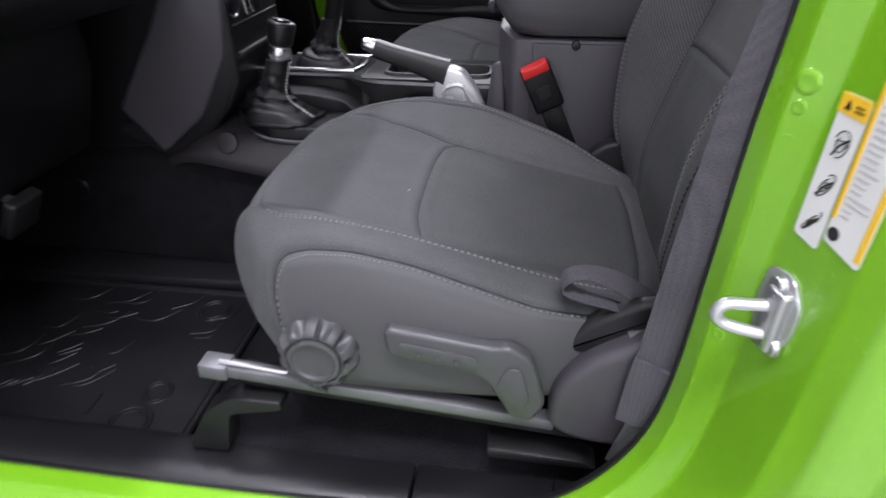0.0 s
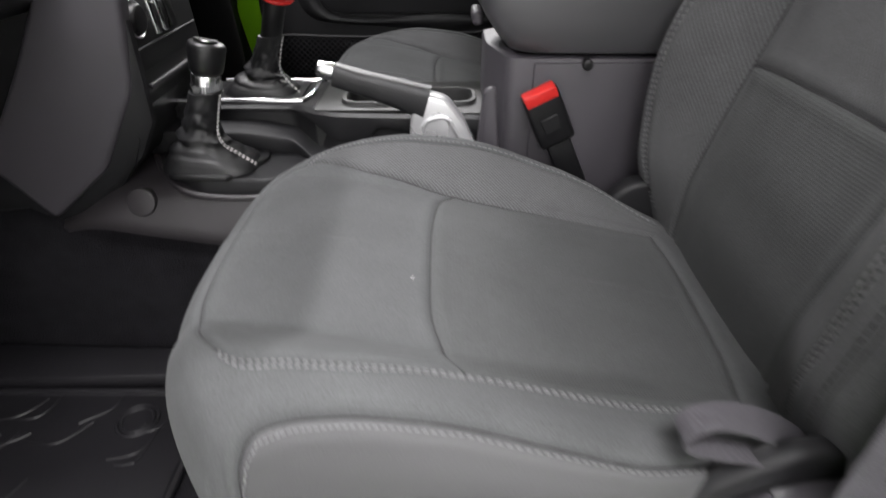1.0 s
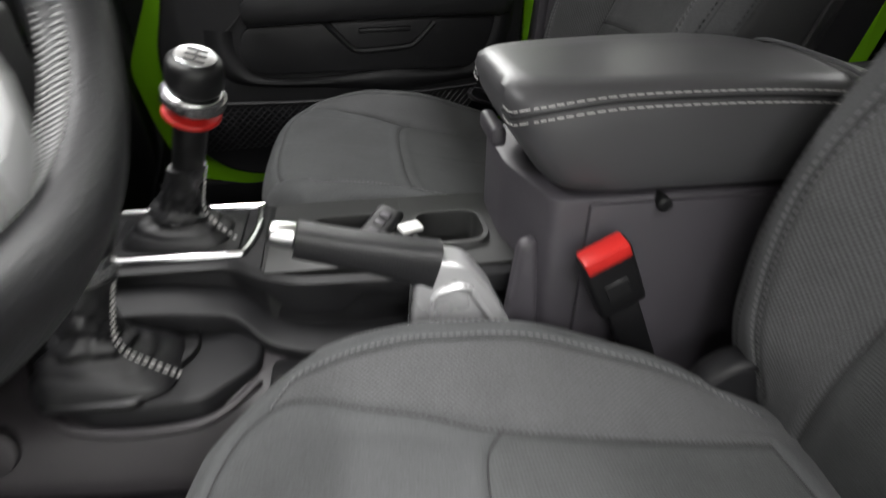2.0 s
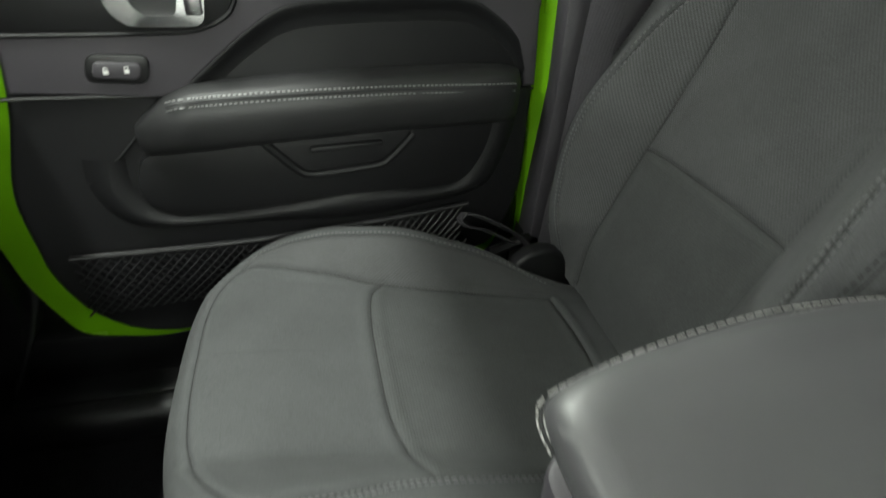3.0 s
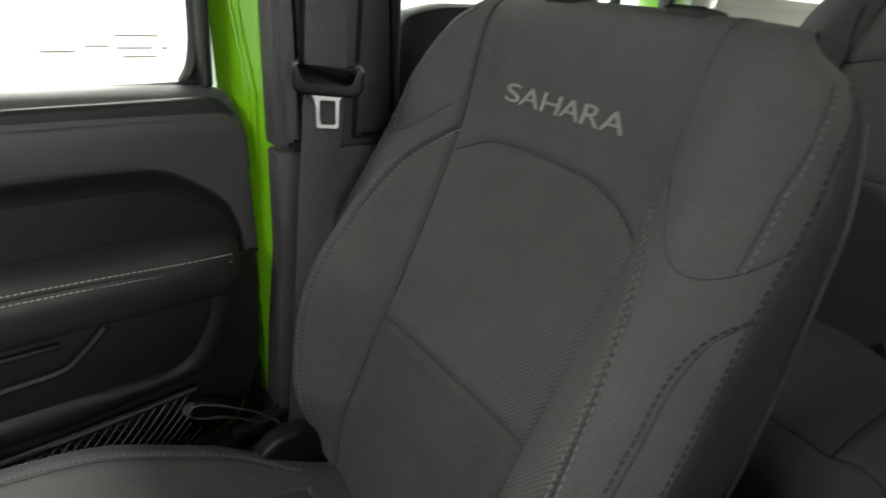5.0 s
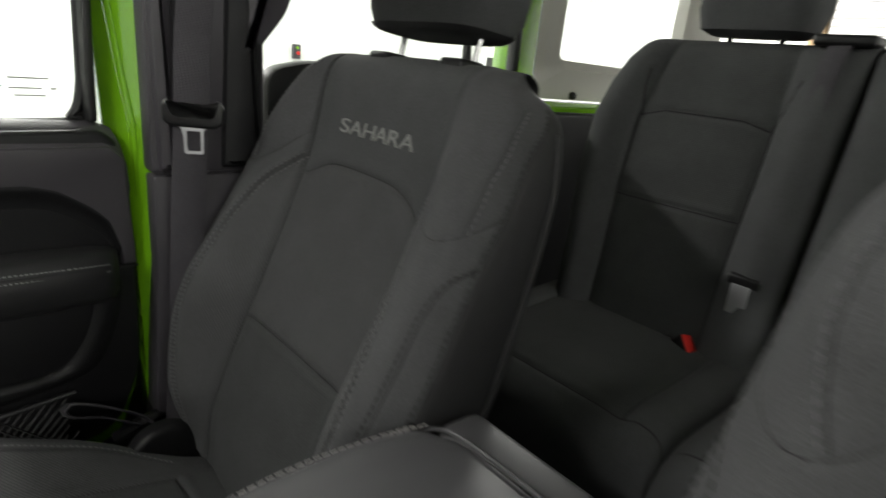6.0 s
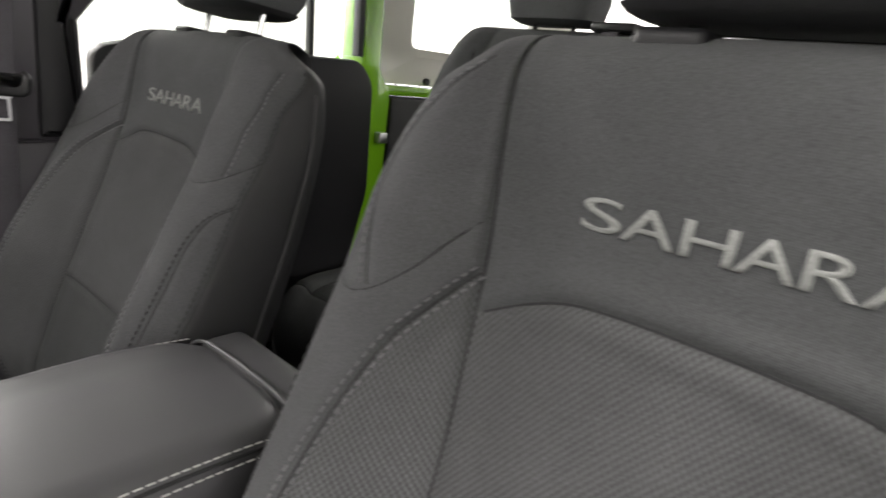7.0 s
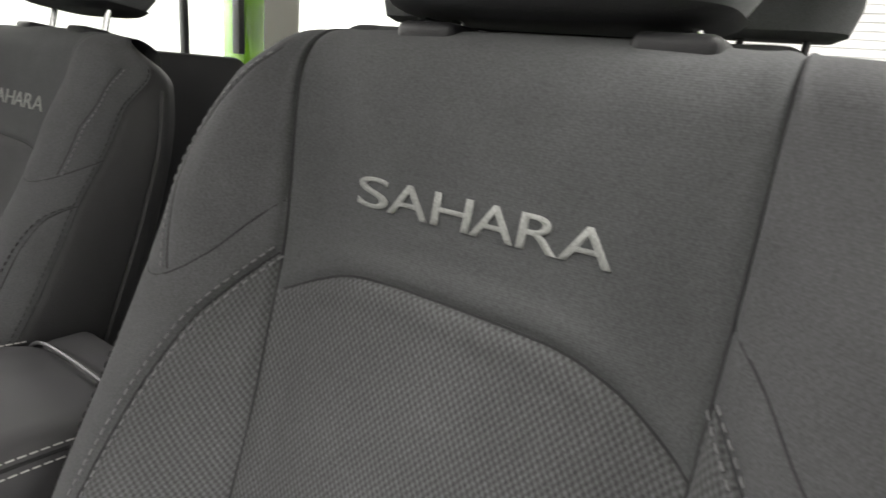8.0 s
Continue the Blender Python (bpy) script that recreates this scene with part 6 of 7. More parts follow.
bm.faces.new(rings[-1])
dial = part("adjuster_dial", bm, "shield", driver_seat, "round scalloped grey plastic adjuster dial")
bm = bmesh.new()
outline = rounded([(-0.016, 0.366), (-0.010, 0.374), (0.105, 0.358), (0.118, 0.362), (0.142, 0.348), (0.150, 0.332), (0.164, 0.282), (0.150, 0.252), (0.128, 0.254), (0.100, 0.305), (0.085, 0.318), (0.0, 0.334), (-0.012, 0.338)], 0.008, 4)
prism(bm, outline, lambda u, v, w: Vector((u, -0.668 - w, v)) + o, 0.019, 0.005, 3)
hl = part("height_lever", bm, "shield", driver_seat, "grey plastic height lever")
bm = bmesh.new()
prism(bm, rounded([(0.0, 0.346), (0.0, 0.358), (0.085, 0.345), (0.090, 0.330), (0.08, 0.328)], 0.006, 3), lambda u, v, w: Vector((u, -0.6860 - w, v)) + o, 0.003, 0.001)
part("finger_recess", bm, "shield", hl)
for x in (0.022, 0.044, 0.064):
    part("grip_dot", cyl(bmesh.new(), Vector((x, -0.6885, 0.347 - 0.16 * x)) + o, Vector((x, -0.6915, 0.347 - 0.16 * x)) + o, 0.0028, seg=10), "shield", hl)
bm = bmesh.new()
prism(bm, rounded([(0.118, 0.335), (0.135, 0.335), (0.146, 0.29), (0.138, 0.266), (0.126, 0.276), (0.108, 0.308)], 0.008, 4), lambda u, v, w: Vector((u, -0.6860 - w, v)) + o, 0.004, 0.002)
part("lever_hub", bm, "shield", hl)
# moulded recliner cover behind the lever
bm = bmesh.new()
prism(bm, rounded([(0.168, 0.232), (0.172, 0.300), (0.205, 0.340), (0.262, 0.378), (0.33, 0.39), (0.36, 0.30), (0.34, 0.22), (0.22, 0.212)], 0.025, 5), lambda u, v, w: Vector((u, -0.640 - w, v)) + o, 0.038, 0.012, 4)
part("recliner_cover", bm, "grey_plastic", driver_seat, "moulded grey plastic recliner cover")
bm = bmesh.new()
prism(bm, rounded([(0.168, 0.33), (0.20, 0.372), (0.25, 0.405), (0.30, 0.41), (0.30, 0.36), (0.22, 0.33)], 0.015, 4), lambda u, v, w: Vector((u, -0.63 - w, v)) + o, 0.022, 0.008, 3)
part("hinge_cover", bm, "plastic", driver_seat)
bm = bmesh.new()
cyl(bm, Vector((0.245, -0.652, 0.360)) + o, Vector((0.268, -0.650, 0.366)) + o, 0.010, seg=16, bevel=0.002)
part("recliner_pin", bm, "shield", driver_seat)
# rails
for s, nm in ((-1, "outer"), (1, "inner")):
    y = -0.655 if s < 0 else -0.14
    oo = o
    bm = bmesh.new()
    m = pose(0, 0, 0, 0, 5.2, 0)
    rbox(bm, -0.26, 0.18, -0.010, 0.010, -0.008, 0.009, 0.003, 2, Matrix.Translation(Vector((0.0, y, 0.240)) + oo) @ m)
    rail = part("seat_rail", bm, "darksteel", driver_seat, "zinc grey seat rail")
    bm = bmesh.new()
    rbox(bm, -0.25, 0.30, -0.012, 0.012, -0.012, 0.013, 0.003, 2, Matrix.Translation(Vector((0.03, y + 0.016, 0.218)) + oo) @ m)
    part("lower_rail", bm, "black", rail)
    part("rail_cap", rbox(bmesh.new(), -0.262, -0.225, -0.014, 0.014, -0.011, 0.011, 0.003, 2, Matrix.Translation(Vector((0.0, y, 0.240)) + oo) @ m), "darksteel", rail)
    bm = bmesh.new()
    prism(bm, rounded([(-0.31, 0.115), (-0.25, 0.115), (-0.235, 0.19), (-0.16, 0.208), (-0.16, 0.222), (-0.23, 0.222), (-0.27, 0.19)], 0.01, 3), lambda u, v, w: Vector((u, y - 0.016 + w, v)) + oo, 0.034, 0.003)
    part("front_bracket", bm, "black", rail, "pressed steel rail bracket")
    bm = bmesh.new()
    prism(bm, rounded([(0.10, 0.180), (0.22, 0.172), (0.24, 0.160), (0.10, 0.162)], 0.008, 3), lambda u, v, w: Vector((u, y - 0.016 + w, v)) + oo, 0.034, 0.003)
    part("rear_bracket", bm, "black", rail)
    part("release_wire", tube(bmesh.new(), [Vector((-0.235, y - 0.004, 0.275)) + oo, Vector((-0.20, y - 0.004, 0.272)) + oo, Vector((-0.15, y, 0.262)) + oo], 0.003, 6), "steel", rail)


# ---- dashboard, wheel ----
dash = thing("dashboard", (-0.7, 0, 0.3), "black moulded dashboard with grey knee panels", "dashboard")
o = Vector((0.7, 0, -0.3))
bm = bmesh.new()
prism(bm, rounded([(-1.24, 0.64), (-0.54, 0.60), (-0.455, 0.65), (-0.44, 0.80), (-0.52, 0.93), (-1.24, 1.0)], 0.03, 5), lambda u, v, w: Vector((u, -0.72 + w, v)) + o, 1.44, 0.02, 3)
part("upper_dash", bm, "black", dash)
# knee panel beside the centre stack; its left edge is cut along the column's shadow
bm = bmesh.new()
prism(bm, rounded([(-0.635, 0.415), (-0.57, 0.325), (-0.478, 0.40), (-0.412, 0.512), (-0.395, 0.64), (-0.47, 0.68), (-0.545, 0.55)], 0.012, 4), lambda u, v, w: Vector((u, -0.165 + 0.10 * (u + 0.5) + w, v)) + o, 0.03, 0.008, 3)
part("knee_panel", bm, "grey_plastic", dash, "charcoal plastic knee panel")
# dark skirt that sweeps from the stack down to the floor trim
bm = bmesh.new()
rings = []
for x, z in ((-0.400, 0.60), (-0.400, 0.53), (-0.402, 0.466), (-0.430, 0.415), (-0.470, 0.372), (-0.520, 0.335), (-0.575, 0.312)):
    rings.append([bm.verts.new(Vector((x + dx, y, z - 0.6 * dx)) + o) for dx, y in ((-0.09, -0.158), (-0.012, -0.152), (0.0, -0.144), (0.002, -0.136), (-0.004, -0.124))])
skin(bm, rings, False)
part("stack_skirt", bm, "plastic", dash)
bm = bmesh.new()
rings = [[bm.verts.new(Vector((x, y, z)) + o) for y in (-0.150, 0.0, 0.10)] for x, z in ((-0.425, 0.486), (-0.424, 0.44), (-0.440, 0.405), (-0.475, 0.372), (-0.53, 0.345))]
skin(bm, rings, False)
part("stack_foot", bm, "plastic", dash)
bm = bmesh.new()
prism(bm, rounded([(-0.90, 0.38), (-0.66, 0.36), (-0.60, 0.52), (-0.60, 0.66), (-0.90, 0.66)], 0.03, 4), lambda u, v, w: Vector((u, -0.66 + w, v)) + o, 0.42, 0.02, 3)
part("lower_panel", bm, "black", dash)
bm = bmesh.new()
prism(bm, rounded([(-0.80, 0.30), (-0.55, 0.33), (-0.44, 0.40), (-0.415, 0.52), (-0.43, 0.70), (-0.80, 0.70)], 0.015, 4), lambda u, v, w: Vector((u, -0.130 + w, v)) + o, 0.25, 0.008, 3)
stack = part("centre_fascia", bm, "plastic", dash)


def face(y, z, w=0.0):
    """A place on the stack's rear face."""
    return Vector((-0.4275 + 0.13 * (0.52 - z) - 0.0 + w, y, z)) + o


def plate(nm, y0, y1, z0, z1, mat, w, d, parent, r=0.006, label=""):
    bm = bmesh.new()
    prism(bm, rounded([(y0, z0), (y1, z0), (y1, z1), (y0, z1)], r, 4), lambda u, v, q: face(u, v, w + q), d, 0.002)
    return part(nm, bm, mat, parent, label)


panel = plate("switch_panel", -0.115, 0.105, 0.556, 0.655, "piano", 0.0, 0.012, stack, 0.010, "gloss black switch panel")
plate("switch_rim", -0.121, 0.111, 0.549, 0.554, "plastic", 0.002, 0.014, stack, 0.002)
slot = plate("cubby_front", -0.115, 0.105, 0.494, 0.545, "black", 0.0, 0.012, stack, 0.010)
plate("cubby_lip", -0.105, 0.095, 0.500, 0.507, "grey_plastic", 0.011, 0.006, slot, 0.003)
part("rotary_ring", tube(bmesh.new(), [face(-0.082 + 0.024 * math.cos(t), 0.590 + 0.024 * math.sin(t), 0.016) for t in np.linspace(0, 2 * math.pi, 25)], 0.003, 8), "chrome", panel)
part("rotary_knob", cyl(bmesh.new(), face(-0.082, 0.590, 0.010), face(-0.082, 0.590, 0.026), 0.021, 0.019, 24, 0.003), "black", panel)
for y in (-0.030, -0.006):
    sw = plate("toggle_switch", y - 0.009, y + 0.009, 0.560, 0.615, "chrome", 0.011, 0.010, panel, 0.004, "chrome rimmed toggle switch")
    plate("toggle_face", y - 0.006, y + 0.006, 0.572, 0.604, "black", 0.0215, 0.003, sw, 0.003)
plate("toggle_switch", 0.020, 0.040, 0.560, 0.615, "black", 0.011, 0.008, panel, 0.004)

wheel = thing("steering_wheel", (-0.26, -0.39, 0.86), "black leather steering wheel with silver spokes", "steering wheel")
tilt = pose(0, 0, 0, 0, 70, 0)


def rim(t, r=0.183, w=0.0):
    """A place on the wheel: angle from the top, radius, and height over its plane."""
    a = radians(20)
    n = Vector((math.cos(a), 0, math.sin(a)))
    d = Vector((math.sin(a), 0, -math.cos(a)))
    return r * (-math.cos(t) * d + math.sin(t) * Vector((0, 1, 0))) + w * n


bm = bmesh.new()
rings = []
for t in np.linspace(0, 2 * math.pi, 96, endpoint=False):
    c = rim(t)
    er, en = (rim(t, 1.0)).normalized(), rim(0, 0, 1.0)
    thick = 0.0175 + 0.003 * math.exp(-((math.cos(2 * t) + 0.35) / 0.35) ** 2)
    rings.append([bm.verts.new(c + thick * (math.cos(p) * er + 0.95 * math.sin(p) * en)) for p in np.linspace(0, 2 * math.pi, 18, endpoint=False)])
skin(bm, rings + [rings[0]], True)
part("rim", bm, "leather", wheel, "black leather rim")
bm = bmesh.new()
for k in range(230):
    t = radians(30) + k * radians(300) / 230
    cyl(bm, rim(t, 0.1660, 0.0065), rim(t + 0.018, 0.1660, -0.0065), 0.0009, seg=5)
tagged(part("rim_stitching", bm, "arm_thread", wheel, "pale baseball stitching"), kind="stuff")
for t in (radians(75), radians(285)):
    bm = bmesh.new()
    s = 1 if t < math.pi else -1
    dt = 0.17 if abs(math.cos(t)) < 0.5 else 0.10
    pts = []
    for r, k in ((0.060, 1.8), (0.10, 1.2), (0.14, 0.95), (0.172, 1.0)):
        pts.append([bm.verts.new(rim(t + dt * k * e, r, w - 0.02 * (1 - r / 0.172))) for e, w in ((-1, 0.002), (-0.8, 0.010), (0, 0.013), (0.8, 0.010), (1, 0.002), (0.8, -0.006), (-0.8, -0.006))])
    skin(bm, pts, True)
    bm.faces.new(pts[0][::-1])
    bm.faces.new(pts[-1])
    part("spoke", bm, "silver", wheel, "silver spoke")
# U-shaped lower spoke
bm = bmesh.new()
rings = []
for r, t in ((0.060, 140), (0.085, 150), (0.110, 157), (0.135, 162), (0.150, 168), (0.156, 176), (0.156, 184), (0.150, 192), (0.135, 198), (0.110, 203), (0.085, 210), (0.060, 220)):
    c = rim(radians(t), r, 0.006)
    mid = (rim(radians(180), 0.075) - rim(radians(t), r)).normalized()
    nn = rim(0, 0, 1.0)
    rings.append([bm.verts.new(c + mid * u + nn * w) for u, w in ((-0.011, -0.008), (-0.010, 0.001), (-0.005, 0.004), (0.005, 0.004), (0.011, -0.002), (0.010, -0.010))])
skin(bm, rings, True)
bm.faces.new(rings[0][::-1])
bm.faces.new(rings[-1])
part("lower_spoke", bm, "silver", wheel, "bright silver lower spoke trim")
bm = bmesh.new()
prism(bm, [(0.05, radians(150)), (0.15, radians(166)), (0.175, radians(160)), (0.175, radians(200)), (0.15, radians(194)), (0.05, radians(210))], lambda u, v, w: rim(v, u, -0.014 + w), 0.008, 0.002)
part("spoke_backing", bm, "leather", wheel)
part("rim_joint", tube(bmesh.new(), [rim(radians(206), 0.183) + 0.0195 * (math.cos(p) * rim(radians(206), 1.0).normalized() + math.sin(p) * rim(0, 0, 1.0)) for p in np.linspace(-0.6, 2.6, 14)], 0.0012, 5), "seam", wheel)
for s in (-1, 1):
    bm = bmesh.new()
    prism(bm, rounded([(0.055, radians(58)), (0.135, radians(60)), (0.14, radians(84)), (0.055, radians(96))], 0.015, 3), lambda u, v, w: rim(s * v, u, 0.012 + w), 0.008, 0.003)
    sp = part("switch_pad", bm, "piano", wheel)
    for k in range(4):
        c = (0.085 + 0.030 * (k % 2), radians(66 + 12 * (k // 2)))
        part("switch_mark", cyl(bmesh.new(), rim(s * c[1], c[0], 0.0195), rim(s * c[1], c[0], 0.0215), 0.006, seg=12), "grey_plastic", sp)
part("airbag_cover", cyl(bmesh.new(), rim(0, 0, -0.03), rim(0, 0, 0.022), 0.088, 0.074, 40, 0.012), "leather", wheel)
part("column", cyl(bmesh.new(), rim(0, 0, -0.36), rim(0, 0, -0.03), 0.055, 0.050, 24, 0.006), "black", wheel)

# ---- passenger belt ----
belt = thing("passenger_seat_belt", (0.36, 0.62, 0.83), "black seat belt with chrome tongue on the pillar", "seat belt")
o = Vector((-0.36, -0.62, -0.83))
bm = bmesh.new()
ribbon(bm, [Vector(q) + o for q in ((0.318, 0.652, 0.30), (0.330, 0.642, 0.50), (0.336, 0.632, 0.68), (0.341, 0.617, 0.85), (0.352, 0.624, 1.0), (0.39, 0.65, 1.24))], [(0.93, -0.36, 0)] * 6, 0.0235, 0.0024)
part("webbing", bm, "webbing", belt, "black ribbed webbing")
bm = bmesh.new()
prism(bm, rounded([(-0.040, -0.006), (-0.030, -0.013), (0.030, -0.015), (0.040, -0.008), (0.042, 0.016), (0.031, 0.026), (0.024, 0.004), (-0.024, 0.006), (-0.031, 0.028), (-0.041, 0.018)], 0.005, 4), lambda u, v, w: Matrix.Translation(Vector((0.343, 0.612, 0.858)) + o) @ pose(0, 0, 0, 0, 0, -24) @ Vector((u, w - 0.009, v)), 0.018, 0.005, 3)
tongue = part("tongue_body", bm, "black", belt)
bm = bmesh.new()
loop_pts = rounded([(-0.030, -0.008), (0.030, -0.010), (0.013, -0.020), (0.0125, -0.054), (-0.0125, -0.054), (-0.014, -0.020)], 0.003, 3)
inner_pts = rounded([(-0.0092, -0.0215), (0.0, -0.0215), (0.0092, -0.0215), (0.0094, -0.0500), (0.0, -0.0500), (-0.0094, -0.0500)], 0.002, 3)
mm = Matrix.Translation(Vector((0.342, 0.610, 0.861)) + o) @ pose(0, 0, 0, 0, 0, -24)
quad = [[bm.verts.new(mm @ Vector((u, w, v))) for u, v in ln] for ln, w in ((loop_pts, -0.0012), (loop_pts, 0.0012), (inner_pts, 0.0012), (inner_pts, -0.0012))]
skin(bm, quad + [quad[0]], True)
part("tongue", bm, "plated", tongue, "chrome plated tongue")
anchor = thing("belt_anchor", (0.33, 0.725, 0.28), "black belt anchor and seat rail cover beside sill", "belt anchor")
bm = bmesh.new()
tube(bm, [(-0.10, -0.03, 0.04), (-0.05, -0.045, 0.07), (0.0, -0.03, 0.06), (0.04, -0.02, 0.03)], 0.011, 8)
part("anchor_arm", bm, "black", anchor)
part("anchor_bolt", cyl(bmesh.new(), (0.02, -0.035, 0.04), (0.02, -0.055, 0.045), 0.012, 0.010, 12, 0.002), "darksteel", anchor)
part("rail_cover", rbox(bmesh.new(), -0.10, 0.10, -0.06, -0.03, -0.02, 0.03, 0.008, 3, pose(0, 0, 0, 0, -14, 0)), "black", anchor)


# ---- rear bench ----
def rear_place(y0, y1, label, head_y, outer):
    seat = thing("rear_bench", (1.0, (y0 + y1) / 2, 0.285), label, "rear seat", "rear bench places")
    yc = (y0 + y1) / 2
    h = (y1 - y0) / 2
    half_b = [(0, 0.0), (h * 0.42, 0.0), (h * 0.54, -0.004), (h * 0.62, 0.010), (h * 0.78, 0.030), (h * 0.92, 0.022), (h * 0.99, 0.0), (h, -0.03), (h * 0.98, -0.09), (h * 0.5, -0.10), (0, -0.10)]
    prof, a, acr, b = sheet([(1.13, 0.40), (1.145, 0.46), (1.17, 0.60), (1.205, 0.75), (1.245, 0.92), (1.262, 1.0), (1.28, 1.025), (1.31, 1.03), (1.34, 1.015)], half_b, 110, 75)
    A, B = np.repeat(a[:, None], len(b), 1), np.repeat(b[None], len(a), 0)
    thick = np.interp(A, [0, a[-1] * 0.85, a[-1]], [1, 0.9, 0])
    wide = np.interp(prof[:, 1], [0.40, 0.58, 0.72, 0.86, 0.935, 0.985, 1.02, 1.035], [0.80, 0.86, 0.95, 0.975, 0.90, 0.80, 0.68, 0.60])[:, None]
    wide = np.where(acr[None, :, 0] * outer > 0, wide, 1.0)
    bulge = np.interp(A, [0, a[-1] * 0.70, a[-1] * 0.86, a[-1]], [1, 1, 0.5, 0.2])
    X = np.repeat(prof[:, :1], len(b), 1) - np.where(acr[None, :, 1] > 0, acr[None, :, 1] * bulge, acr[None, :, 1] * thick)
    P = np.stack([X - 1.0, acr[None, :, 0] * wide, np.repeat(prof[:, 1:], len(b), 1) - 0.25], 2)
    az = lambda z: float(np.interp(z, prof[:90, 1], a[:90]))
    w = h * 0.55
    seams = [[(az(0.45), w), (az(0.88), w), (az(0.94), w * 1.14), (az(1.01), w * 1.2)], [(az(0.45), -w), (az(0.88), -w), (az(0.94), -w * 1.14), (az(1.01), -w * 1.2)], [(az(0.70), -w), (az(0.70), w)], [(az(0.87), -w), (az(0.885), -w * 0.6), (az(0.885), w * 0.6), (az(0.87), w)]]

    def reg(p, q):
        r = np.full(p.shape, 1)
        r[np.abs(q) < w] = 0
        return r

    P2, N2 = panels(seat, ["backrest_insert", "backrest_surround"], P, A, B, reg, ["insert", "cloth"], None, seams)
    cord = bmesh.new()
    for ln in seams:
        seam_cord(cord, sampler(P2, A, B), N2, ln, 0.0024)
    part("backrest_seam", cord, "seam", seat)
    # cushion
    half_c = [(0, 0.0), (h * 0.5, 0.0), (h * 0.68, -0.002), (h * 0.80, 0.008), (h * 0.94, 0.0), (h, -0.03), (h, -0.10), (h * 0.97, -0.16)]
    prof, a, acr, b = sheet([(0.82, 0.21), (0.80, 0.28), (0.80, 0.36), (0.825, 0.41), (0.88, 0.435), (1.0, 0.440), (1.12, 0.450), (1.18, 0.455)], half_c, 100, 70)
    A, B = np.repeat(a[:, None], len(b), 1), np.repeat(b[None], len(a), 0)
    k = np.clip((np.repeat(prof[:, 1:], len(b), 1) - 0.24) / 0.18, 0, 1)
    P = np.stack([np.repeat(prof[:, :1], len(b), 1) - 1.0, np.repeat(acr[None, :, 0], len(a), 0), np.repeat(prof[:, 1:], len(b), 1) + acr[None, :, 1] * k - 0.25], 2)
    w2 = h * 0.70
    a0 = float(np.interp(0.84, prof[40:, 0], a[40:]))
    seams = [[(a0, w2), (a[-1], w2)], [(a0, -w2), (a[-1], -w2)], [(a0, -h * 1.1), (a0, h * 1.1)]]

    def reg2(p, q):
        r = np.full(p.shape, 1)
        r[(np.abs(q) < w2) & (p > a0)] = 0
        return r

    P2, N2 = panels(seat, ["cushion_insert", "cushion_surround"], P, A, B, reg2, ["insert", "cloth"], None, seams)
    cord = bmesh.new()
    for ln in seams:
        seam_cord(cord, sampler(P2, A, B), N2, ln, 0.0024)
    part("cushion_seam", cord, "seam", seat)
    # headrest
    bm = bmesh.new()
    rings = []
    for z, hw, x0, x1 in ((0.79, 0.085, 0.27, 0.35), (0.80, 0.105, 0.255, 0.36), (0.84, 0.115, 0.25, 0.365), (0.92, 0.112, 0.255, 0.365), (0.96, 0.095, 0.27, 0.355), (0.967, 0.07, 0.285, 0.34)):
        rings.append([bm.verts.new(((x0 + x1) / 2 + (x1 - x0) / 2 * math.copysign(abs(math.cos(t)) ** 0.5, math.cos(t)), head_y + hw * math.copysign(abs(math.sin(t)) ** 0.45, math.sin(t)), z)) for t in np.linspace(0, 2 * math.pi, 36, endpoint=False)])
    skin(bm, rings, True)
    bm.faces.new(rings[0][::-1])
    bm.faces.new(rings[-1])
    part("headrest", bm, "cloth", seat)
    for s in (-1, 1):
        part("headrest_post", cyl(bmesh.new(), (0.30, head_y + s * 0.05, 0.74), (0.305, head_y + s * 0.05, 0.80), 0.006), "black", seat)
        part("post_seam", tube(bmesh.new(), [(0.262, head_y + s * 0.06, 0.715), (0.268, head_y + s * 0.052, 0.745), (0.285, head_y + s * 0.046, 0.77)], 0.004, 6), "seam", seat)
    return seat


rear_place(0.07, 0.58, "dark grey cloth rear seat with fixed headrest", -0.04, 1)
rear_place(-0.58, 0.065, "wide dark grey cloth rear seat with headrest", -0.17, -1)
rb = thing("rear_seat_belt", (1.15, 0.12, 0.6), "black rear seat belt with chrome tongue hanging free", "seat belt")
bm = bmesh.new()
ribbon(bm, [(0.155, -0.005, 0.475), (0.125, 0.0, 0.468), (0.098, 0.004, 0.44), (0.045, 0.004, 0.24), (0.008, 0.012, 0.07), (-0.004, 0.012, 0.0), (0.010, 0.0, -0.12)], [(0.1, 1, 0)] * 7, 0.019, 0.0024)
part("webbing", bm, "webbing", rb, "dark grey ribbed webbing")
part("tongue_body", rbox(bmesh.new(), -0.010, 0.010, -0.018, 0.042, 0.034, 0.056, 0.006, 3), "black", rb)
part("tongue", rbox(bmesh.new(), -0.017, -0.013, -0.006, 0.028, -0.016, 0.040, 0.002, 2), "plated", rb, "chrome plated tongue")
part("belt_outlet", rbox(bmesh.new(), 0.105, 0.175, -0.050, 0.050, 0.462, 0.482, 0.007, 3), "black", rb, "black plastic belt outlet on the seat top")
buckle((1.130, 0.192, 0.492), pose(0, 0, 0, 10, -40, 60))


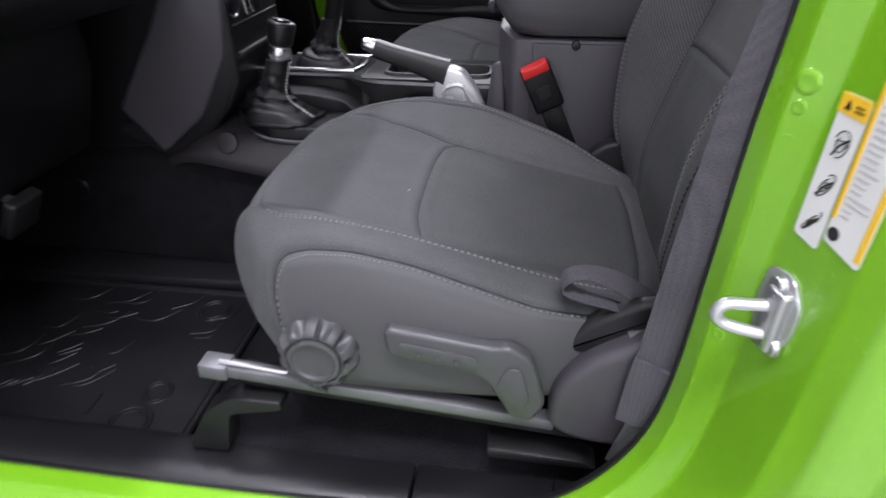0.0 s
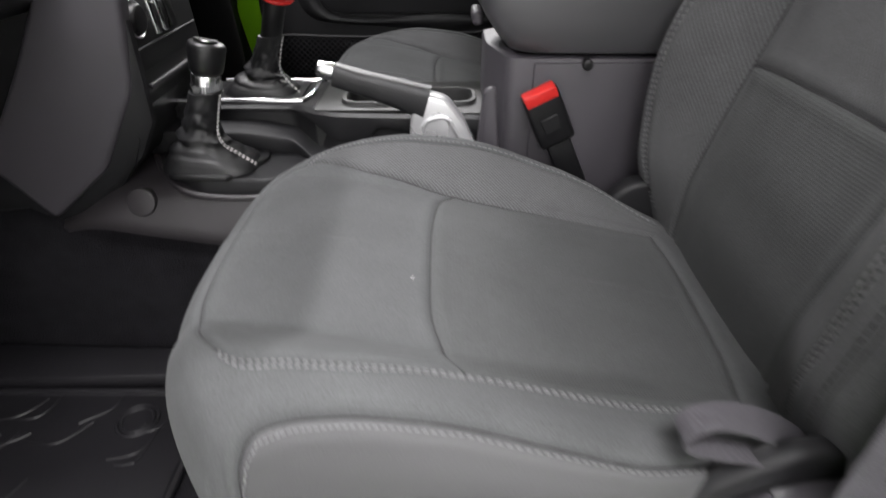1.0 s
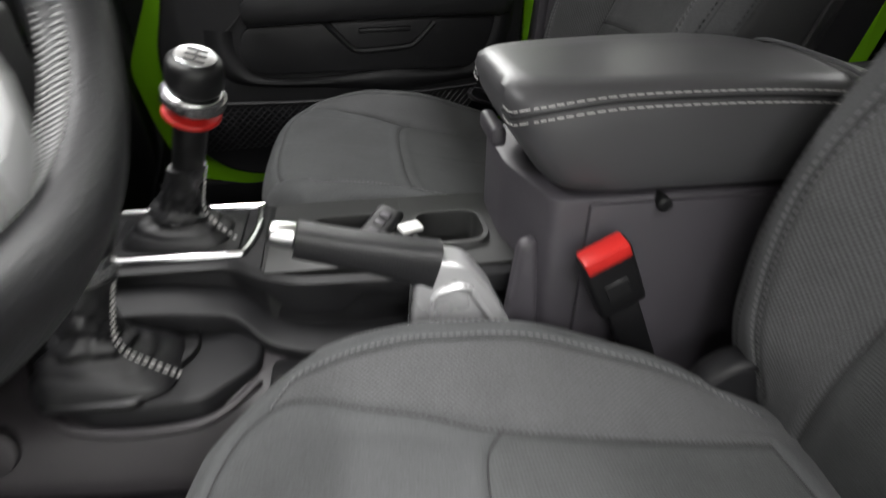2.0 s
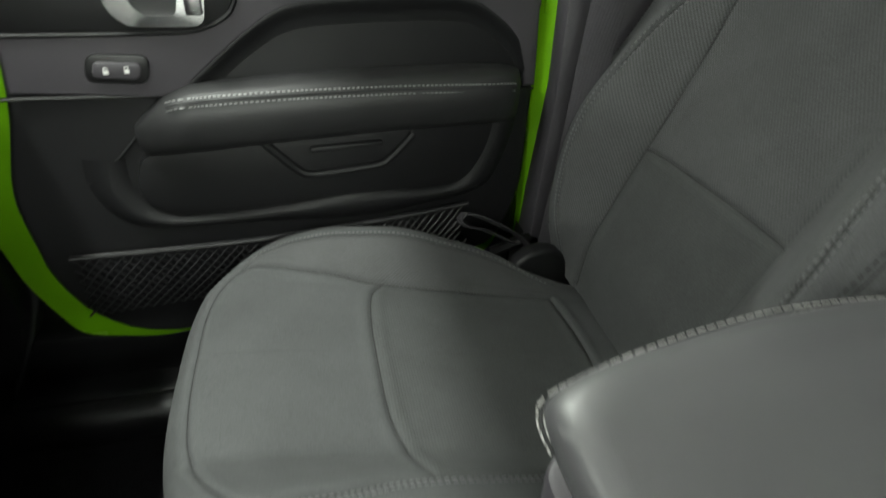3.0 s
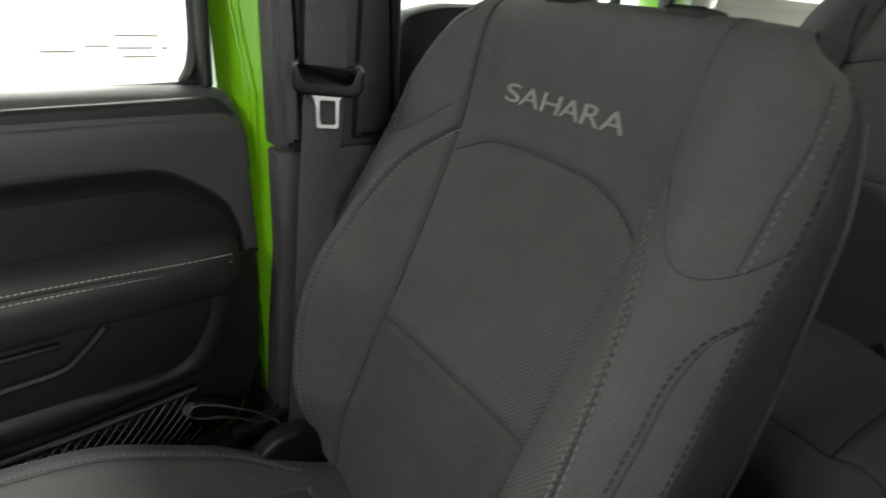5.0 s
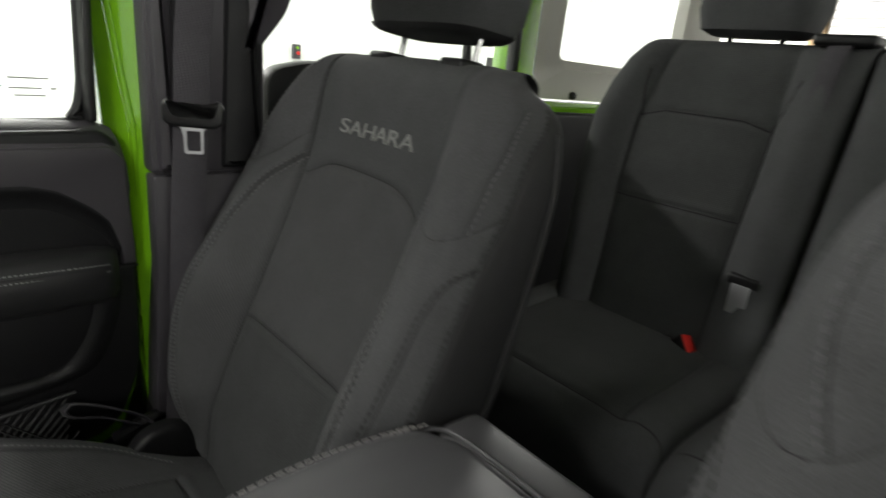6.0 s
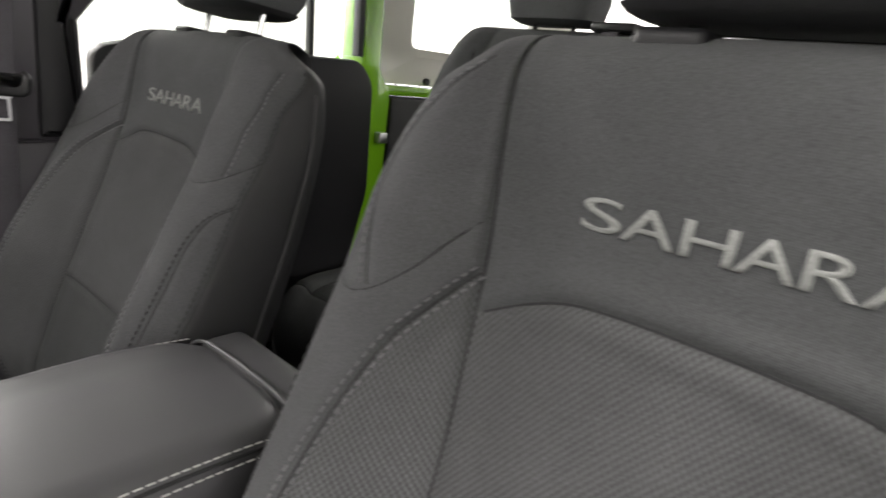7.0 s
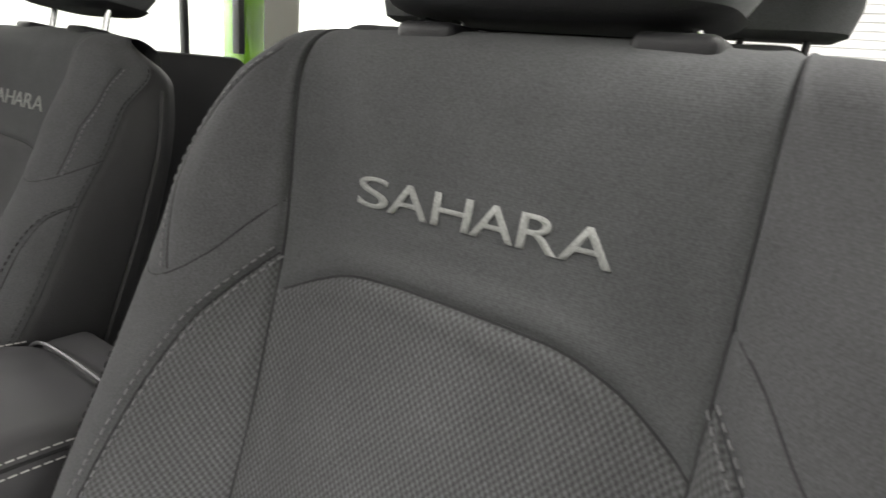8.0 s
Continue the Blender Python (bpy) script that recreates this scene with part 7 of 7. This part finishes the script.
# ---- the workshop round the car ----
bm = bmesh.new()
rbox(bm, -7, 8, -6, 6, -0.75, -0.65, 0)
solid("ground", bm, "concrete", "sealed grey concrete workshop floor", "floor", kind="structure", smooth=False)
for nm, q in (("wall_north", (-7, 8, 5.0, 5.2)), ("wall_south", (-7, 8, -6.0, -5.8)), ("wall_east", (7.0, 7.2, -5.8, 5.0)), ("wall_west", (-6.2, -6.0, -5.8, 5.0))):
    bm = bmesh.new()
    rbox(bm, *q, -0.65, 2.85, 0)
    solid(nm, bm, "wall", "plain white painted workshop wall", "wall", kind="structure", smooth=False)
bm = bmesh.new()
rbox(bm, -7, 8, -6, 6, 2.85, 2.95, 0)
solid("ceiling", bm, "wall", "white workshop ceiling, out of view", "ceiling", kind="structure", smooth=False)

# slatted roller door with a wooden post beside it
roller = thing("roller_door", (6.99, 0.3, -0.65), "white slatted roller door with tan wooden post", "garage door")
bm = bmesh.new()
rbox(bm, -0.03, 0.0, -1.75, 1.72, 0.0, 2.9, 0)
part("backing", bm, "wall", roller)
slat_bm = bmesh.new()
rbox(slat_bm, -0.052, -0.032, -1.72, 1.70, 0.004, 0.072, 0.006, 2)
first = part("slat", slat_bm, "wall", roller)
for k in range(1, 38):
    ob = new("slat", first.data)
    ob.parent = roller
    ob.location = (0, 0, 0.076 * k)
bm = bmesh.new()
rbox(bm, -0.09, 0.0, 1.73, 1.86, 0.0, 2.9, 0.006)
part("post", bm, "tan", roller, "tan wooden post")

# trestle bench by the wall with small things on it
bench = thing("trestle_table", (4.45, 4.6, -0.65), "tall black folding trestle table by the wall", "table")
part("tabletop", rbox(bmesh.new(), -0.75, 0.75, -0.25, 0.25, 1.545, 1.575, 0.006), "darkside", bench)
for sx in (-0.60, 0.0, 0.60):
    for sy in (-0.2, 0.2):
        part("leg", cyl(bmesh.new(), (sx + 0.02, sy, 1.55), (sx + 0.30, sy, 0.0), 0.013), "black", bench)
        part("brace", cyl(bmesh.new(), (sx + 0.30, sy + 0.01, 1.54), (sx + 0.02, sy + 0.01, 0.0), 0.011), "black", bench)
for nm, x, y, w, h, mt, lb, ct in (("plastic_bottle", 4.02, 4.55, 0.03, 0.075, "green", "small green plastic bottle on the black table", "bottle"), ("small_carton", 4.36, 4.5, 0.05, 0.05, "label_yellow", "small yellow carton on the black table", "carton"), ("small_carton", 4.62, 4.62, 0.05, 0.07, "red", "small red carton on the black table", "carton"), ("power_tool", 4.95, 4.6, 0.10, 0.16, "black", "dark hand tool case standing on the table", "tool case")):
    bm = bmesh.new()
    if "bottle" in nm:
        cyl(bm, (0, 0, 0), (0, 0, h * 0.7), w, bevel=0.008)
        cyl(bm, (0, 0, h * 0.7), (0, 0, h), w * 0.45, bevel=0.003)
    else:
        rbox(bm, -w, w, -w * 0.7, w * 0.7, 0, h, 0.006)
    ob = solid(nm, bm, mt, lb, ct)
    ob.location = (x, y, 0.926)
# call box on the wall and the white door beside it
call = thing("call_box", (2.69, 4.998, 0.935), "small dark wall switch box with red and green buttons", "switch box")
part("case", rbox(bmesh.new(), -0.036, 0.036, -0.05, 0.0, -0.065, 0.065, 0.008), "grey_plastic", call)
part("red_button", cyl(bmesh.new(), (0.006, -0.05, -0.012), (0.006, -0.066, -0.012), 0.016), "red", call)
part("green_button", cyl(bmesh.new(), (-0.004, -0.05, 0.034), (-0.004, -0.062, 0.034), 0.013), "green", call)
bm = bmesh.new()
rbox(bm, 2.95, 3.80, 4.965, 4.998, -0.64, 1.45, 0.004)
door_1 = solid("door_1", bm, "wall", "plain white flush door in the workshop wall", "door", kind="structure", smooth=False)
